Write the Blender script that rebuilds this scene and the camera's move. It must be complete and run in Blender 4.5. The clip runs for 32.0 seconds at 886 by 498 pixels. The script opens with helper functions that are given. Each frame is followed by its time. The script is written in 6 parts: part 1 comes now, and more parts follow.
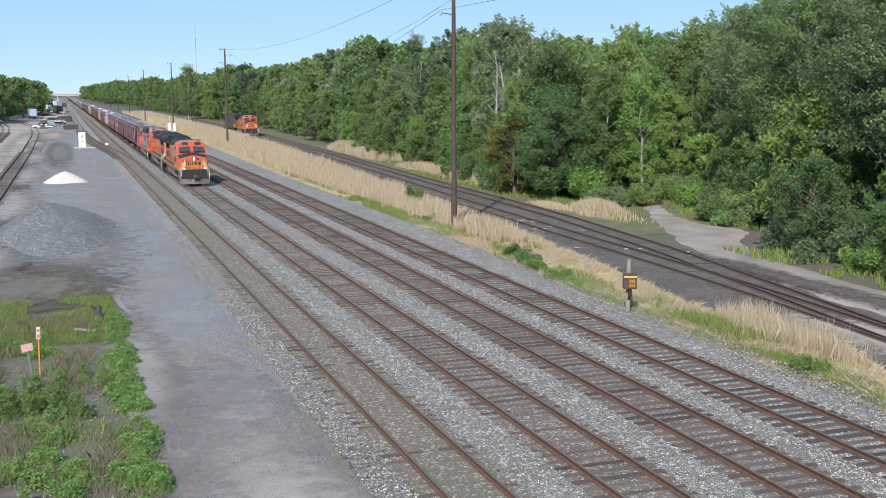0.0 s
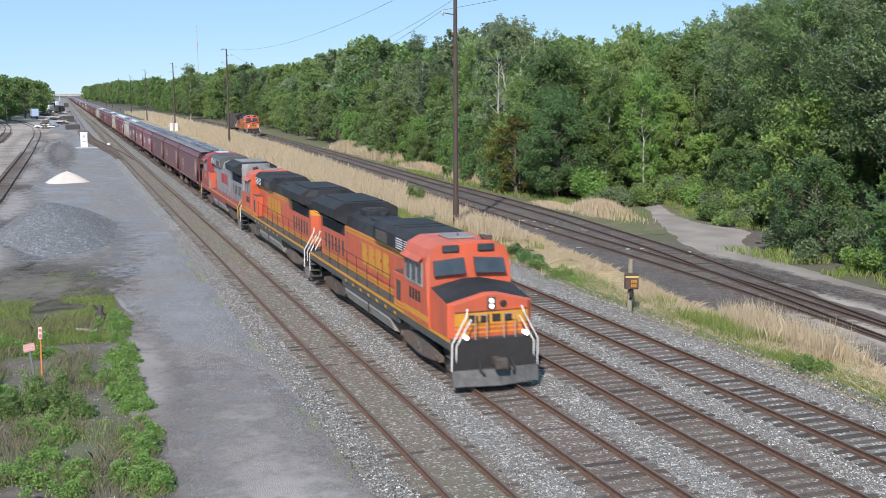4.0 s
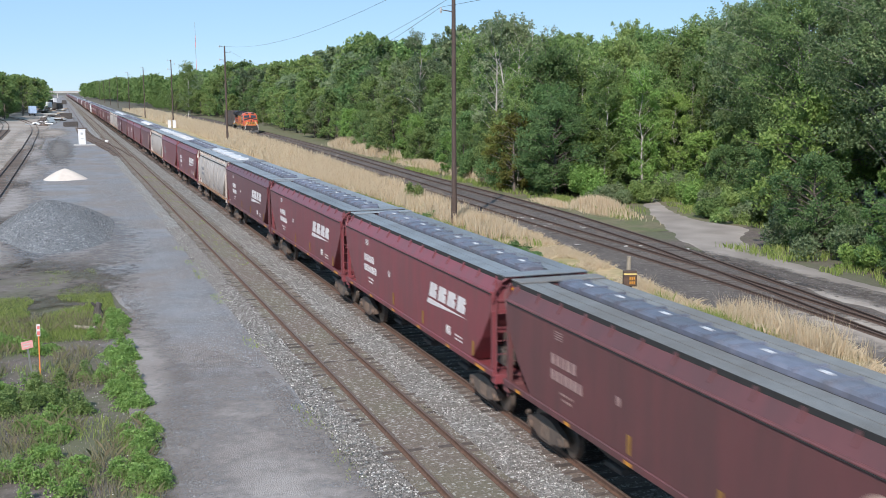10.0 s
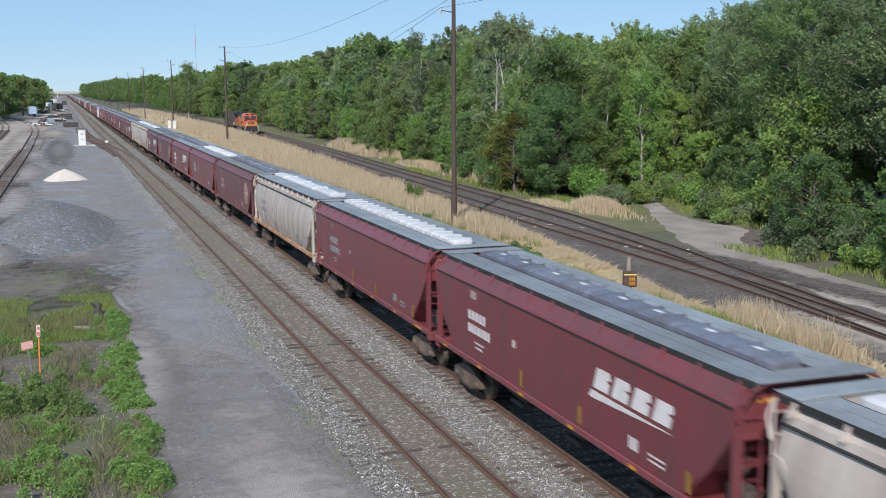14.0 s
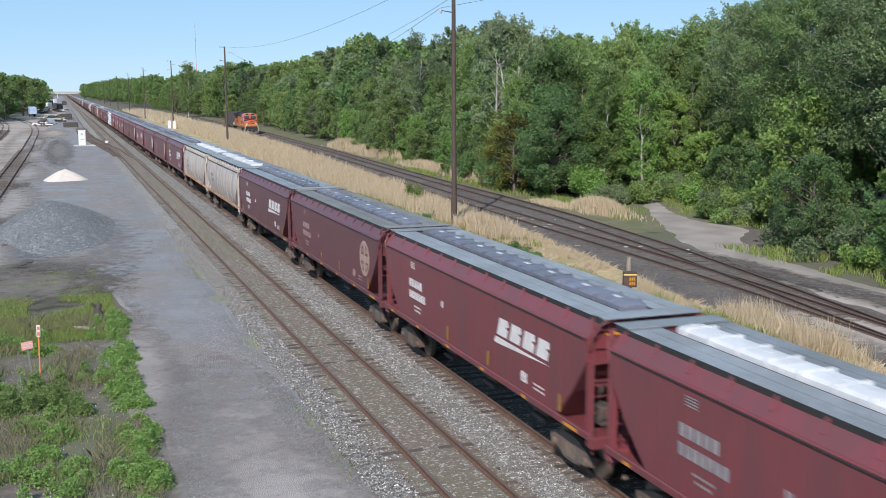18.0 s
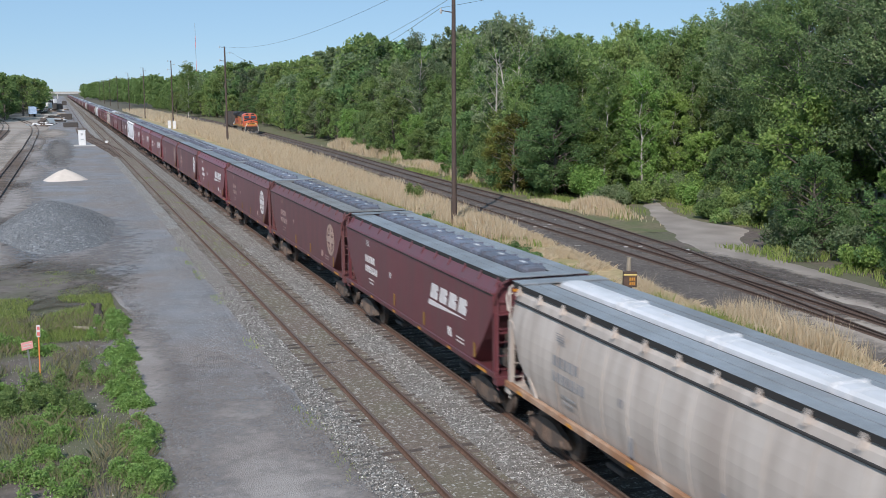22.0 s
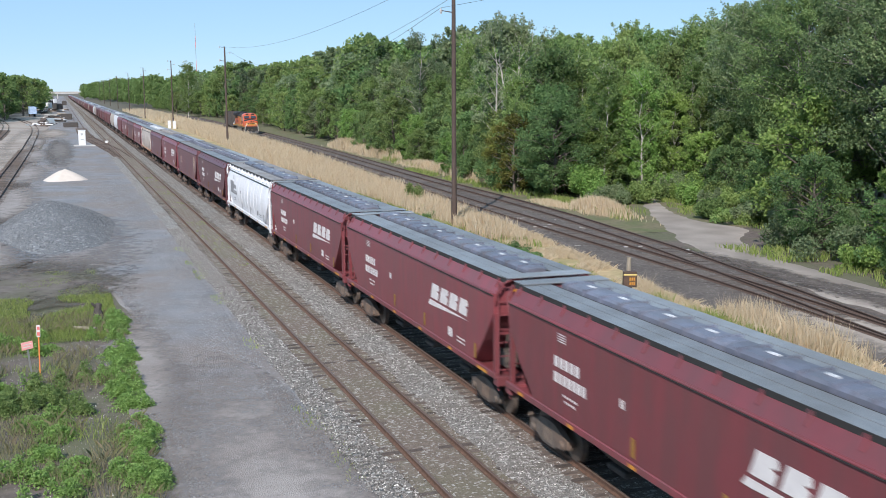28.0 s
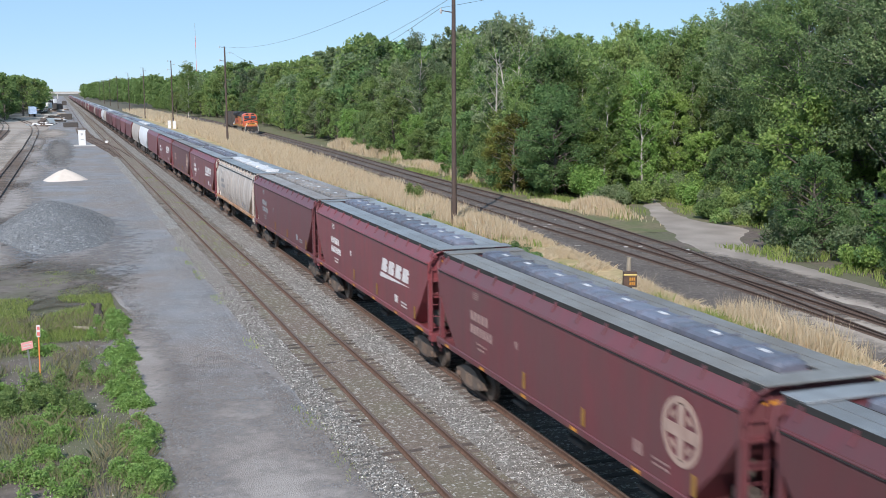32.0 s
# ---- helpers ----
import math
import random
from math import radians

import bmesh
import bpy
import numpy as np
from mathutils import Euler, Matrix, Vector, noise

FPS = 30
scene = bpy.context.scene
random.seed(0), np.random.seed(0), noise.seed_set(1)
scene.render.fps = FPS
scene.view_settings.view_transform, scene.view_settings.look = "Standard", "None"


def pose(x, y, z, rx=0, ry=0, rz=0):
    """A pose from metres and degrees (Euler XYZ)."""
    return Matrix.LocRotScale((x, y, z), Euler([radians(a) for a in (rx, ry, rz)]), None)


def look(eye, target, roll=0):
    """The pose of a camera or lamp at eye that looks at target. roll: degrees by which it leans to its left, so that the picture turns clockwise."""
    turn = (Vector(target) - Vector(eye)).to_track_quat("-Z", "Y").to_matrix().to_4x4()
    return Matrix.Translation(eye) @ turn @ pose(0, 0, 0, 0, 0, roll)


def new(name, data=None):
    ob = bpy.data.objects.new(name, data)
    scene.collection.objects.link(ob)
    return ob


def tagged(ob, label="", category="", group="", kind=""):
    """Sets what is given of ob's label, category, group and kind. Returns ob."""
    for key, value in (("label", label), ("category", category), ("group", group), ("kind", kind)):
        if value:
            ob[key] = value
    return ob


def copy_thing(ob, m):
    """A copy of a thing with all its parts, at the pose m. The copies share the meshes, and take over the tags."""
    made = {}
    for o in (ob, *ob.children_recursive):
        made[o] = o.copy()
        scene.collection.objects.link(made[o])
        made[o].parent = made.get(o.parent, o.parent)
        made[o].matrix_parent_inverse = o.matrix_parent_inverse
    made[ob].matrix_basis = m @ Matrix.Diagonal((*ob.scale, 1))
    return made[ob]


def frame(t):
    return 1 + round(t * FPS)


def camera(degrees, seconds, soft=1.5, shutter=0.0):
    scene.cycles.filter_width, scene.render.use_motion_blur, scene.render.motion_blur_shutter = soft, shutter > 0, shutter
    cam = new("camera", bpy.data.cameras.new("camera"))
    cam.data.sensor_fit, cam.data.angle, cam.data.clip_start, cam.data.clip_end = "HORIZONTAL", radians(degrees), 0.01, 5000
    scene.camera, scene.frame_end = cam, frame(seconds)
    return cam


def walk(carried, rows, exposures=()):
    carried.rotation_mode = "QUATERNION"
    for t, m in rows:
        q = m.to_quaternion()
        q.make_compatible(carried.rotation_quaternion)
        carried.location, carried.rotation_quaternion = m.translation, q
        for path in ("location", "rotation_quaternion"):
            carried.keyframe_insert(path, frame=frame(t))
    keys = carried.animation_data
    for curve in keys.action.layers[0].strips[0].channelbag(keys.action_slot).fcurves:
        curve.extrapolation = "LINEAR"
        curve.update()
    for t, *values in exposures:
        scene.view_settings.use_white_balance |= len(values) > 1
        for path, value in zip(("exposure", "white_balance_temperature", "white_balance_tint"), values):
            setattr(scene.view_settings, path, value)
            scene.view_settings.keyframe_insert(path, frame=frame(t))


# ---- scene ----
YAW, PITCH, ROLL, EYE_H, FOV = 0.337145, 0.144764, 0.277, 9.566, 44.53


def view(dx, dy):
    """The camera's pose, nudged by a small sway dx to the left and dy upwards, in thousandths of its lens length."""
    a, b = YAW - dx / 1915, PITCH - dy / 1915
    eye = Vector((0, 0, EYE_H))
    way = Vector((math.sin(a) * math.cos(b), math.cos(a) * math.cos(b), -math.sin(b)))
    return look(eye, eye + way * 10, -ROLL)


cam = camera(FOV, 32.0, soft=0.85, shutter=0.3)
walk(cam, [(t, view(dx, dy)) for t, dx, dy in (
    (0, 0, 0), (2.1, 0, 0), (2.4, 3, 0), (3.5, 3, 0), (5.5, 2, 0), (5.9, 0, -1), (7.6, 0, -1), (8.0, 0, -2), (8.5, 0, -3.5),
    (9.0, 0, -5), (13.6, 0, -5), (14.0, 0, -4), (19.0, 0, -3.8), (24.0, 0, -3.8), (28.0, 0, -3.8), (32.0, 0, -3.8))],
    exposures=tuple((t, e, 6500, 16) for t, e in ((0, 0.12), (12.5, 0.12), (13.5, 0.0), (14, -0.09), (17, 0.0), (18, 0.05), (19, 0.1), (20, 0.1), (21, -0.13), (22, -0.16), (23, 0.1), (29, 0.12), (30, -0.17), (31, -0.2), (32, 0.1))))

# ---- daylight ----
SUN_AZ = math.atan2(-11.4, -18.4)      # where the sun stands, from +y towards +x
SUN_EL = radians(38)
world = bpy.data.worlds.new("sky")
scene.world = world
world.use_nodes = True
wn = world.node_tree.nodes
sky = wn.new("ShaderNodeTexSky")
sky.sky_type, sky.sun_disc = "NISHITA", False
sky.sun_elevation, sky.sun_rotation = SUN_EL, SUN_AZ
sky.air_density, sky.dust_density, sky.ozone_density, sky.altitude = 1.0, 0.0, 3.0, 3500
wn["Background"].inputs[1].default_value = 1.0
# the clear sky, evened out by a pale blue haze
dim = wn.new("ShaderNodeVectorMath")
dim.operation = "SCALE"
dim.inputs["Scale"].default_value = 0.092
world.node_tree.links.new(sky.outputs[0], dim.inputs[0])
haze = wn.new("ShaderNodeMix")
haze.data_type = "RGBA"
haze.inputs["Factor"].default_value = 0.6
haze.inputs["B"].default_value = (0.39, 0.71, 0.98, 1)
world.node_tree.links.new(dim.outputs[0], haze.inputs["A"])
world.node_tree.links.new(haze.outputs["Result"], wn["Background"].inputs[0])
sun_data = bpy.data.lights.new("sun", "SUN")
sun_data.energy, sun_data.angle, sun_data.color = 5.0, radians(0.6), (1.0, 0.95, 0.87)
sun = new("sun", sun_data)
sdir = Vector((math.sin(SUN_AZ) * math.cos(SUN_EL), math.cos(SUN_AZ) * math.cos(SUN_EL), math.sin(SUN_EL)))
sun.matrix_basis = look(sdir * 60 + Vector((0, 0, 30)), (0, 0, 30))


# ---- mesh and part helpers ----
class Geo:
    """Vertices and faces gathered piece by piece."""

    def __init__(self):
        self.v, self.f, self.m = [], [], []
        self.slot = 0

    def add(self, vs, fs):
        n = len(self.v)
        self.v.extend(tuple(p) for p in vs)
        self.f.extend(tuple(n + i for i in q) for q in fs)
        self.m.extend([self.slot] * len(fs))
        return self

    def box(self, x0, x1, y0, y1, z0, z1, ch=0.0, m=None):
        if ch <= 0:
            vs = [(x, y, z) for x in (x0, x1) for y in (y0, y1) for z in (z0, z1)]
            fs = [(0, 1, 3, 2), (4, 6, 7, 5), (0, 4, 5, 1), (2, 3, 7, 6), (0, 2, 6, 4), (1, 5, 7, 3)]
        else:
            c = min(ch, abs(x1 - x0) * 0.45, abs(y1 - y0) * 0.45, abs(z1 - z0) * 0.45)
            rings = []
            for z, d in ((z0, c), (z0 + c, 0), (z1 - c, 0), (z1, c)):
                a, b, e, g = x0 + d, x1 - d, y0 + d, y1 - d
                k = c if d == 0 else c * 0.4
                rings.append([(a + k, e, z), (b - k, e, z), (b, e + k, z), (b, g - k, z), (b - k, g, z), (a + k, g, z), (a, g - k, z), (a, e + k, z)])
            vs = [p for r in rings for p in r]
            fs = [tuple(range(7, -1, -1)), tuple(range(24, 32))]
            for r in range(3):
                for i in range(8):
                    j = (i + 1) % 8
                    fs.append((r * 8 + i, r * 8 + j, r * 8 + 8 + j, r * 8 + 8 + i))
        if m is not None:
            vs = [m @ Vector(p) for p in vs]
        return self.add(vs, fs)

    def tube(self, a, b, r0, r1=None, n=8, cap=True):
        r1 = r0 if r1 is None else r1
        a, b = Vector(a), Vector(b)
        d = (b - a).normalized()
        u = d.orthogonal().normalized()
        w = d.cross(u)
        vs = [p + (u * math.cos(t) + w * math.sin(t)) * r for p, r in ((a, r0), (b, r1)) for t in [2 * math.pi * i / n for i in range(n)]]
        fs = [(i, (i + 1) % n, n + (i + 1) % n, n + i) for i in range(n)]
        if cap:
            fs += [tuple(range(n - 1, -1, -1)), tuple(range(n, 2 * n))]
        return self.add(vs, fs)

    def pipe(self, pts, r, n=6):
        for a, b in zip(pts, pts[1:]):
            self.tube(a, b, r, r, n)
        return self

    def loft(self, rings, closed=True, caps=True):
        n = len(rings[0])
        vs = [p for r in rings for p in r]
        fs = []
        for k in range(len(rings) - 1):
            for i in range(n if closed else n - 1):
                j = (i + 1) % n
                fs.append((k * n + i, k * n + j, k * n + n + j, k * n + n + i))
        if caps and closed:
            fs += [tuple(range(n - 1, -1, -1)), tuple(range(len(vs) - n, len(vs)))]
        return self.add(vs, fs)

    def prism_y(self, prof, y0, y1):
        """A closed (x, z) outline swept from y0 to y1."""
        return self.loft([[(x, y, z) for x, z in prof] for y in (y0, y1)])

    def prism_x(self, prof, x0, x1):
        """A closed (y, z) outline swept from x0 to x1."""
        return self.loft([[(x, y, z) for y, z in prof] for x in (x0, x1)])

    def mesh(self, name, mats, smooth=False):
        me = bpy.data.meshes.new(name)
        me.from_pydata(self.v, [], self.f)
        for m in mats if isinstance(mats, (list, tuple)) else [mats]:
            me.materials.append(m)
        if any(self.m):
            me.polygons.foreach_set("material_index", self.m)
        bm = bmesh.new()
        bm.from_mesh(me)
        if len(self.f) < 60000:
            bmesh.ops.recalc_face_normals(bm, faces=bm.faces)
        bm.to_mesh(me)
        bm.free()
        if smooth:
            me.polygons.foreach_set("use_smooth", [True] * len(me.polygons))
        me.update()
        return me


def part(name, geo, material, parent=None, label="", smooth=False):
    me = geo if isinstance(geo, bpy.types.Mesh) else geo.mesh(name, material, smooth)
    ob = new(name, me)
    ob.parent = parent
    if label:
        ob["label"] = label
    return ob


def raw_mesh(name, v, f, mats, idx=None, smooth=False):
    """A large mesh straight from arrays."""
    me = bpy.data.meshes.new(name)
    me.from_pydata(v.tolist() if hasattr(v, "tolist") else v, [], f.tolist() if hasattr(f, "tolist") else f)
    for m in mats if isinstance(mats, (list, tuple)) else [mats]:
        me.materials.append(m)
    if idx is not None:
        me.polygons.foreach_set("material_index", idx)
    if smooth:
        me.polygons.foreach_set("use_smooth", [True] * len(me.polygons))
    me.update()
    return me


def thing(name, label, category, group="", at=None, kind=""):
    ob = tagged(new(name), label, category, group, kind)
    if at is not None:
        ob.matrix_basis = at
    return ob


# ---- materials ----
def mat(name, c1, c2, scale=4.0, rough=0.8, bump=0.0, metal=0.0, c3=None, scale3=0.6, amt3=0.5, coord="Object", rand=0.0, fine=None, aniso=None, bscale=None, spec=0.5):
    """A surface of two mottled colours, an optional broad third one for stains, fine relief, and a tint that varies from object to object."""
    m = bpy.data.materials.new(name)
    m.use_nodes = True
    nt = m.node_tree
    N, Lk = nt.nodes, nt.links
    b = N["Principled BSDF"]
    b.inputs["Roughness"].default_value = rough
    b.inputs["Metallic"].default_value = metal
    b.inputs["Specular IOR Level"].default_value = spec
    if coord == "World":
        src = N.new("ShaderNodeNewGeometry").outputs["Position"]
    else:
        src = N.new("ShaderNodeTexCoord").outputs["Object"]
    info = N.new("ShaderNodeObjectInfo")
    if coord == "Object":
        off = N.new("ShaderNodeVectorMath")
        off.operation = "ADD"
        mul = N.new("ShaderNodeMath")
        mul.operation = "MULTIPLY"
        mul.inputs[1].default_value = 37.0
        Lk.new(info.outputs["Random"], mul.inputs[0])
        Lk.new(src, off.inputs[0])
        Lk.new(mul.outputs[0], off.inputs[1])
        src = off.outputs[0]
    if aniso:
        st = N.new("ShaderNodeVectorMath")
        st.operation = "MULTIPLY"
        st.inputs[1].default_value = aniso
        Lk.new(src, st.inputs[0])
        src = st.outputs[0]

    def nz(s, detail=5.0, rg=0.6):
        n = N.new("ShaderNodeTexNoise")
        n.inputs["Scale"].default_value, n.inputs["Detail"].default_value, n.inputs["Roughness"].default_value = s, detail, rg
        Lk.new(src, n.inputs["Vector"])
        return n.outputs["Fac"]

    def ramp(v, a, c):
        r = N.new("ShaderNodeMapRange")
        r.inputs["From Min"].default_value, r.inputs["From Max"].default_value = a, c
        Lk.new(v, r.inputs["Value"])
        return r.outputs[0]

    def mix(f, a, c, mode="MIX"):
        x = N.new("ShaderNodeMix")
        x.data_type, x.blend_type = "RGBA", mode
        for sock, val in ((x.inputs["Factor"], f), (x.inputs["A"], a), (x.inputs["B"], c)):
            if isinstance(val, (int, float)):
                sock.default_value = val
            elif isinstance(val, tuple):
                sock.default_value = (*val, 1)
            else:
                Lk.new(val, sock)
        return x.outputs["Result"]

    fine_n = nz(scale)
    col = mix(ramp(fine_n, 0.32, 0.68), c1, c2)
    if c3:
        big = ramp(nz(scale3, 4.0), 0.41, 0.61)
        mm = N.new("ShaderNodeMath")
        mm.operation = "MULTIPLY"
        mm.inputs[1].default_value = amt3
        Lk.new(big, mm.inputs[0])
        col = mix(mm.outputs[0], col, c3)
    if fine:
        vo = N.new("ShaderNodeTexVoronoi")
        vo.inputs["Scale"].default_value = fine[0]
        Lk.new(src, vo.inputs["Vector"])
        sep = N.new("ShaderNodeSeparateColor")
        Lk.new(vo.outputs["Color"], sep.inputs[0])
        col = mix(ramp(sep.outputs[0], fine[2], fine[3]), col, fine[1])
        fine_h = vo.outputs["Distance"]
    if rand:
        hsv = N.new("ShaderNodeHueSaturation")
        r = N.new("ShaderNodeMapRange")
        r.inputs["To Min"].default_value, r.inputs["To Max"].default_value = 1 - rand, 1 + rand
        Lk.new(info.outputs["Random"], r.inputs["Value"])
        Lk.new(r.outputs[0], hsv.inputs["Value"])
        Lk.new(col, hsv.inputs["Color"])
        col = hsv.outputs[0]
    Lk.new(col, b.inputs["Base Color"])
    if bump:
        bp = N.new("ShaderNodeBump")
        bp.inputs["Strength"].default_value = min(1.0, bump)
        bp.inputs["Distance"].default_value = 0.03
        Lk.new(fine_h if fine else nz(bscale or scale * 3), bp.inputs["Height"])
        Lk.new(bp.outputs[0], b.inputs["Normal"])
    return m


def leaf_mat(name, c1, c2, c3):
    """Thin leaves that let some light through, varied from clump to clump and from plant to plant."""
    m = bpy.data.materials.new(name)
    m.use_nodes = True
    nt = m.node_tree
    N, Lk = nt.nodes, nt.links
    b = N["Principled BSDF"]
    b.inputs["Roughness"].default_value = 0.6
    b.inputs["Specular IOR Level"].default_value = 0.25
    geo, info = N.new("ShaderNodeNewGeometry"), N.new("ShaderNodeObjectInfo")
    r1 = N.new("ShaderNodeValToRGB")
    r1.color_ramp.elements[0].color, r1.color_ramp.elements[1].color = (*c1, 1), (*c2, 1)
    e = r1.color_ramp.elements.new(0.85)
    e.color = (*c3, 1)
    Lk.new(geo.outputs["Random Per Island"], r1.inputs[0])
    hsv = N.new("ShaderNodeHueSaturation")
    mr = N.new("ShaderNodeMapRange")
    mr.inputs["To Min"].default_value, mr.inputs["To Max"].default_value = 0.72, 1.25
    Lk.new(info.outputs["Random"], mr.inputs["Value"])
    Lk.new(mr.outputs[0], hsv.inputs["Value"])
    mh = N.new("ShaderNodeMapRange")
    mh.inputs["To Min"].default_value, mh.inputs["To Max"].default_value = 0.485, 0.515
    mm = N.new("ShaderNodeMath")
    mm.operation, mm.inputs[1].default_value = "MULTIPLY", 7.31
    fr = N.new("ShaderNodeMath")
    fr.operation = "FRACT"
    Lk.new(info.outputs["Random"], mm.inputs[0])
    Lk.new(mm.outputs[0], fr.inputs[0])
    Lk.new(fr.outputs[0], mh.inputs["Value"])
    Lk.new(mh.outputs[0], hsv.inputs["Hue"])
    Lk.new(r1.outputs[0], hsv.inputs["Color"])
    Lk.new(hsv.outputs[0], b.inputs["Base Color"])
    tr = N.new("ShaderNodeBsdfTranslucent")
    Lk.new(hsv.outputs[0], tr.inputs[0])
    mx = N.new("ShaderNodeMixShader")
    mx.inputs[0].default_value = 0.46
    Lk.new(b.outputs[0], mx.inputs[1])
    Lk.new(tr.outputs[0], mx.inputs[2])
    Lk.new(mx.outputs[0], N["Material Output"].inputs[0])
    return m


def feathered(name, base, hard=2.2, grain=1.2):
    """The same surface, fading out raggedly towards the rim of its patch."""
    m = base.copy()
    m.name = name
    N, Lk = m.node_tree.nodes, m.node_tree.links
    tc = N.new("ShaderNodeTexCoord")
    ctr = N.new("ShaderNodeVectorMath")
    ctr.operation = "MULTIPLY_ADD"
    ctr.inputs[1].default_value, ctr.inputs[2].default_value = (2, 2, 0), (-1, -1, 0)
    Lk.new(tc.outputs["Generated"], ctr.inputs[0])
    ln = N.new("ShaderNodeVectorMath")
    ln.operation = "LENGTH"
    Lk.new(ctr.outputs[0], ln.inputs[0])
    nz = N.new("ShaderNodeTexNoise")
    nz.inputs["Scale"].default_value, nz.inputs["Detail"].default_value, nz.inputs["Roughness"].default_value = grain, 8.0, 0.7
    Lk.new(tc.outputs["Object"], nz.inputs["Vector"])
    a = N.new("ShaderNodeMath")
    a.operation = "MULTIPLY_ADD"
    a.inputs[1].default_value = 1.8
    Lk.new(nz.outputs["Fac"], a.inputs[0])
    s = N.new("ShaderNodeMath")
    s.operation = "SUBTRACT"
    s.inputs[0].default_value = 0.0
    Lk.new(ln.outputs["Value"], s.inputs[1])
    Lk.new(s.outputs[0], a.inputs[2])
    r = N.new("ShaderNodeMapRange")
    r.inputs["From Min"].default_value, r.inputs["From Max"].default_value = 0.32 - 0.5 / hard, 0.32 + 0.5 / hard
    Lk.new(a.outputs[0], r.inputs["Value"])
    Lk.new(r.outputs[0], N["Principled BSDF"].inputs["Alpha"])
    return m


M_BALLAST = mat("ballast", (0.115, 0.113, 0.106), (0.23, 0.227, 0.215), 9.0, 0.95, 1.0, coord="World", c3=(0.15, 0.13, 0.115), scale3=0.3, amt3=0.7, fine=(12.0, (0.52, 0.515, 0.49), 0.72, 1.0))
M_CESS = mat("track_bed", (0.098, 0.07, 0.056), (0.17, 0.126, 0.103), 6.0, 0.95, 1.0, coord="World", c3=(0.165, 0.14, 0.12), scale3=0.22, amt3=0.7, fine=(15.0, (0.42, 0.4, 0.375), 0.74, 1.0))
M_CESSG = mat("mossy_track_bed", (0.125, 0.098, 0.078), (0.19, 0.155, 0.128), 6.0, 0.95, 1.0, coord="World", c3=(0.14, 0.135, 0.085), scale3=0.3, amt3=0.5, fine=(15.0, (0.4, 0.39, 0.36), 0.76, 1.0))
M_BLACK_BED = mat("cinder_bed", (0.062, 0.051, 0.046), (0.11, 0.093, 0.084), 2.5, 0.95, 1.0, coord="World", c3=(0.145, 0.122, 0.108), scale3=0.3, amt3=0.5, fine=(14.0, (0.25, 0.23, 0.22), 0.88, 1.0))
M_ROAD = mat("gravel_lot", (0.15, 0.156, 0.17), (0.235, 0.245, 0.265), 0.4, 0.95, 0.8, coord="World", c3=(0.2, 0.172, 0.158), scale3=0.14, amt3=0.9, fine=(20.0, (0.36, 0.37, 0.38), 0.8, 1.05))
M_SOIL = mat("soil", (0.085, 0.068, 0.06), (0.15, 0.122, 0.108), 3.0, 0.95, 0.7, coord="World", c3=(0.1, 0.12, 0.05), scale3=0.3, amt3=0.6)
M_VERGE = mat("reed_litter", (0.36, 0.27, 0.15), (0.5, 0.38, 0.22), 3.0, 0.95, 0.8, coord="World", c3=(0.2, 0.2, 0.08), scale3=0.35, amt3=0.6)
M_TURF = mat("rough_turf", (0.05, 0.075, 0.02), (0.11, 0.13, 0.04), 2.5, 0.95, 0.8, coord="World", c3=(0.14, 0.12, 0.07), scale3=0.3, amt3=0.5)
M_DIRT = mat("dirt_road", (0.27, 0.235, 0.21), (0.37, 0.33, 0.295), 1.2, 0.95, 0.4, coord="World", c3=(0.13, 0.11, 0.095), scale3=0.3, amt3=0.5)
M_RAILOLD = mat("dark_rail_rust", (0.075, 0.05, 0.04), (0.125, 0.084, 0.067), 9.0, 0.8, 0.3, metal=0.1, coord="World")
M_RAIL = mat("rail_rust", (0.102, 0.057, 0.039), (0.168, 0.095, 0.065), 9.0, 0.75, 0.3, metal=0.2, coord="World")
M_RAILTOP = mat("rail_polished", (0.17, 0.115, 0.088), (0.24, 0.175, 0.145), 6.0, 0.5, 0.0, metal=0.5, coord="World")
M_TIE = mat("tie_wood", (0.058, 0.045, 0.038), (0.135, 0.106, 0.09), 7.0, 0.9, 0.6, rand=0.45, aniso=(0.6, 5, 5))


# ---- ground and tracks ----
def strip(name, xs_fn, ys, z, material, label, kind="structure", parent=None, cross=None):
    """A ribbon along y. xs_fn(y) gives its left and right edge; cross gives (share, height) points over it."""
    cross = cross or ((0, 0), (1, 0))
    g = Geo()
    rings = []
    for y in ys:
        a, b = xs_fn(y)
        rings.append([(a + (b - a) * s, y, z + h) for s, h in cross])
    g.loft(rings, closed=False)
    ob = part(name, g, material, parent)
    return tagged(ob, label, "", "", kind) if parent is None else ob


def lin(y, pts):
    """Piecewise linear x over y."""
    if y <= pts[0][0]:
        (y0, x0), (y1, x1) = pts[0], pts[1]
        return x0 + (x1 - x0) * (y - y0) / (y1 - y0)
    for (y0, x0), (y1, x1) in zip(pts, pts[1:]):
        if y <= y1:
            return x0 + (x1 - x0) * (y - y0) / (y1 - y0)
    return x1


def hz(x, y, s, seed=0.0):
    return noise.noise(Vector((x * s, y * s, seed)))


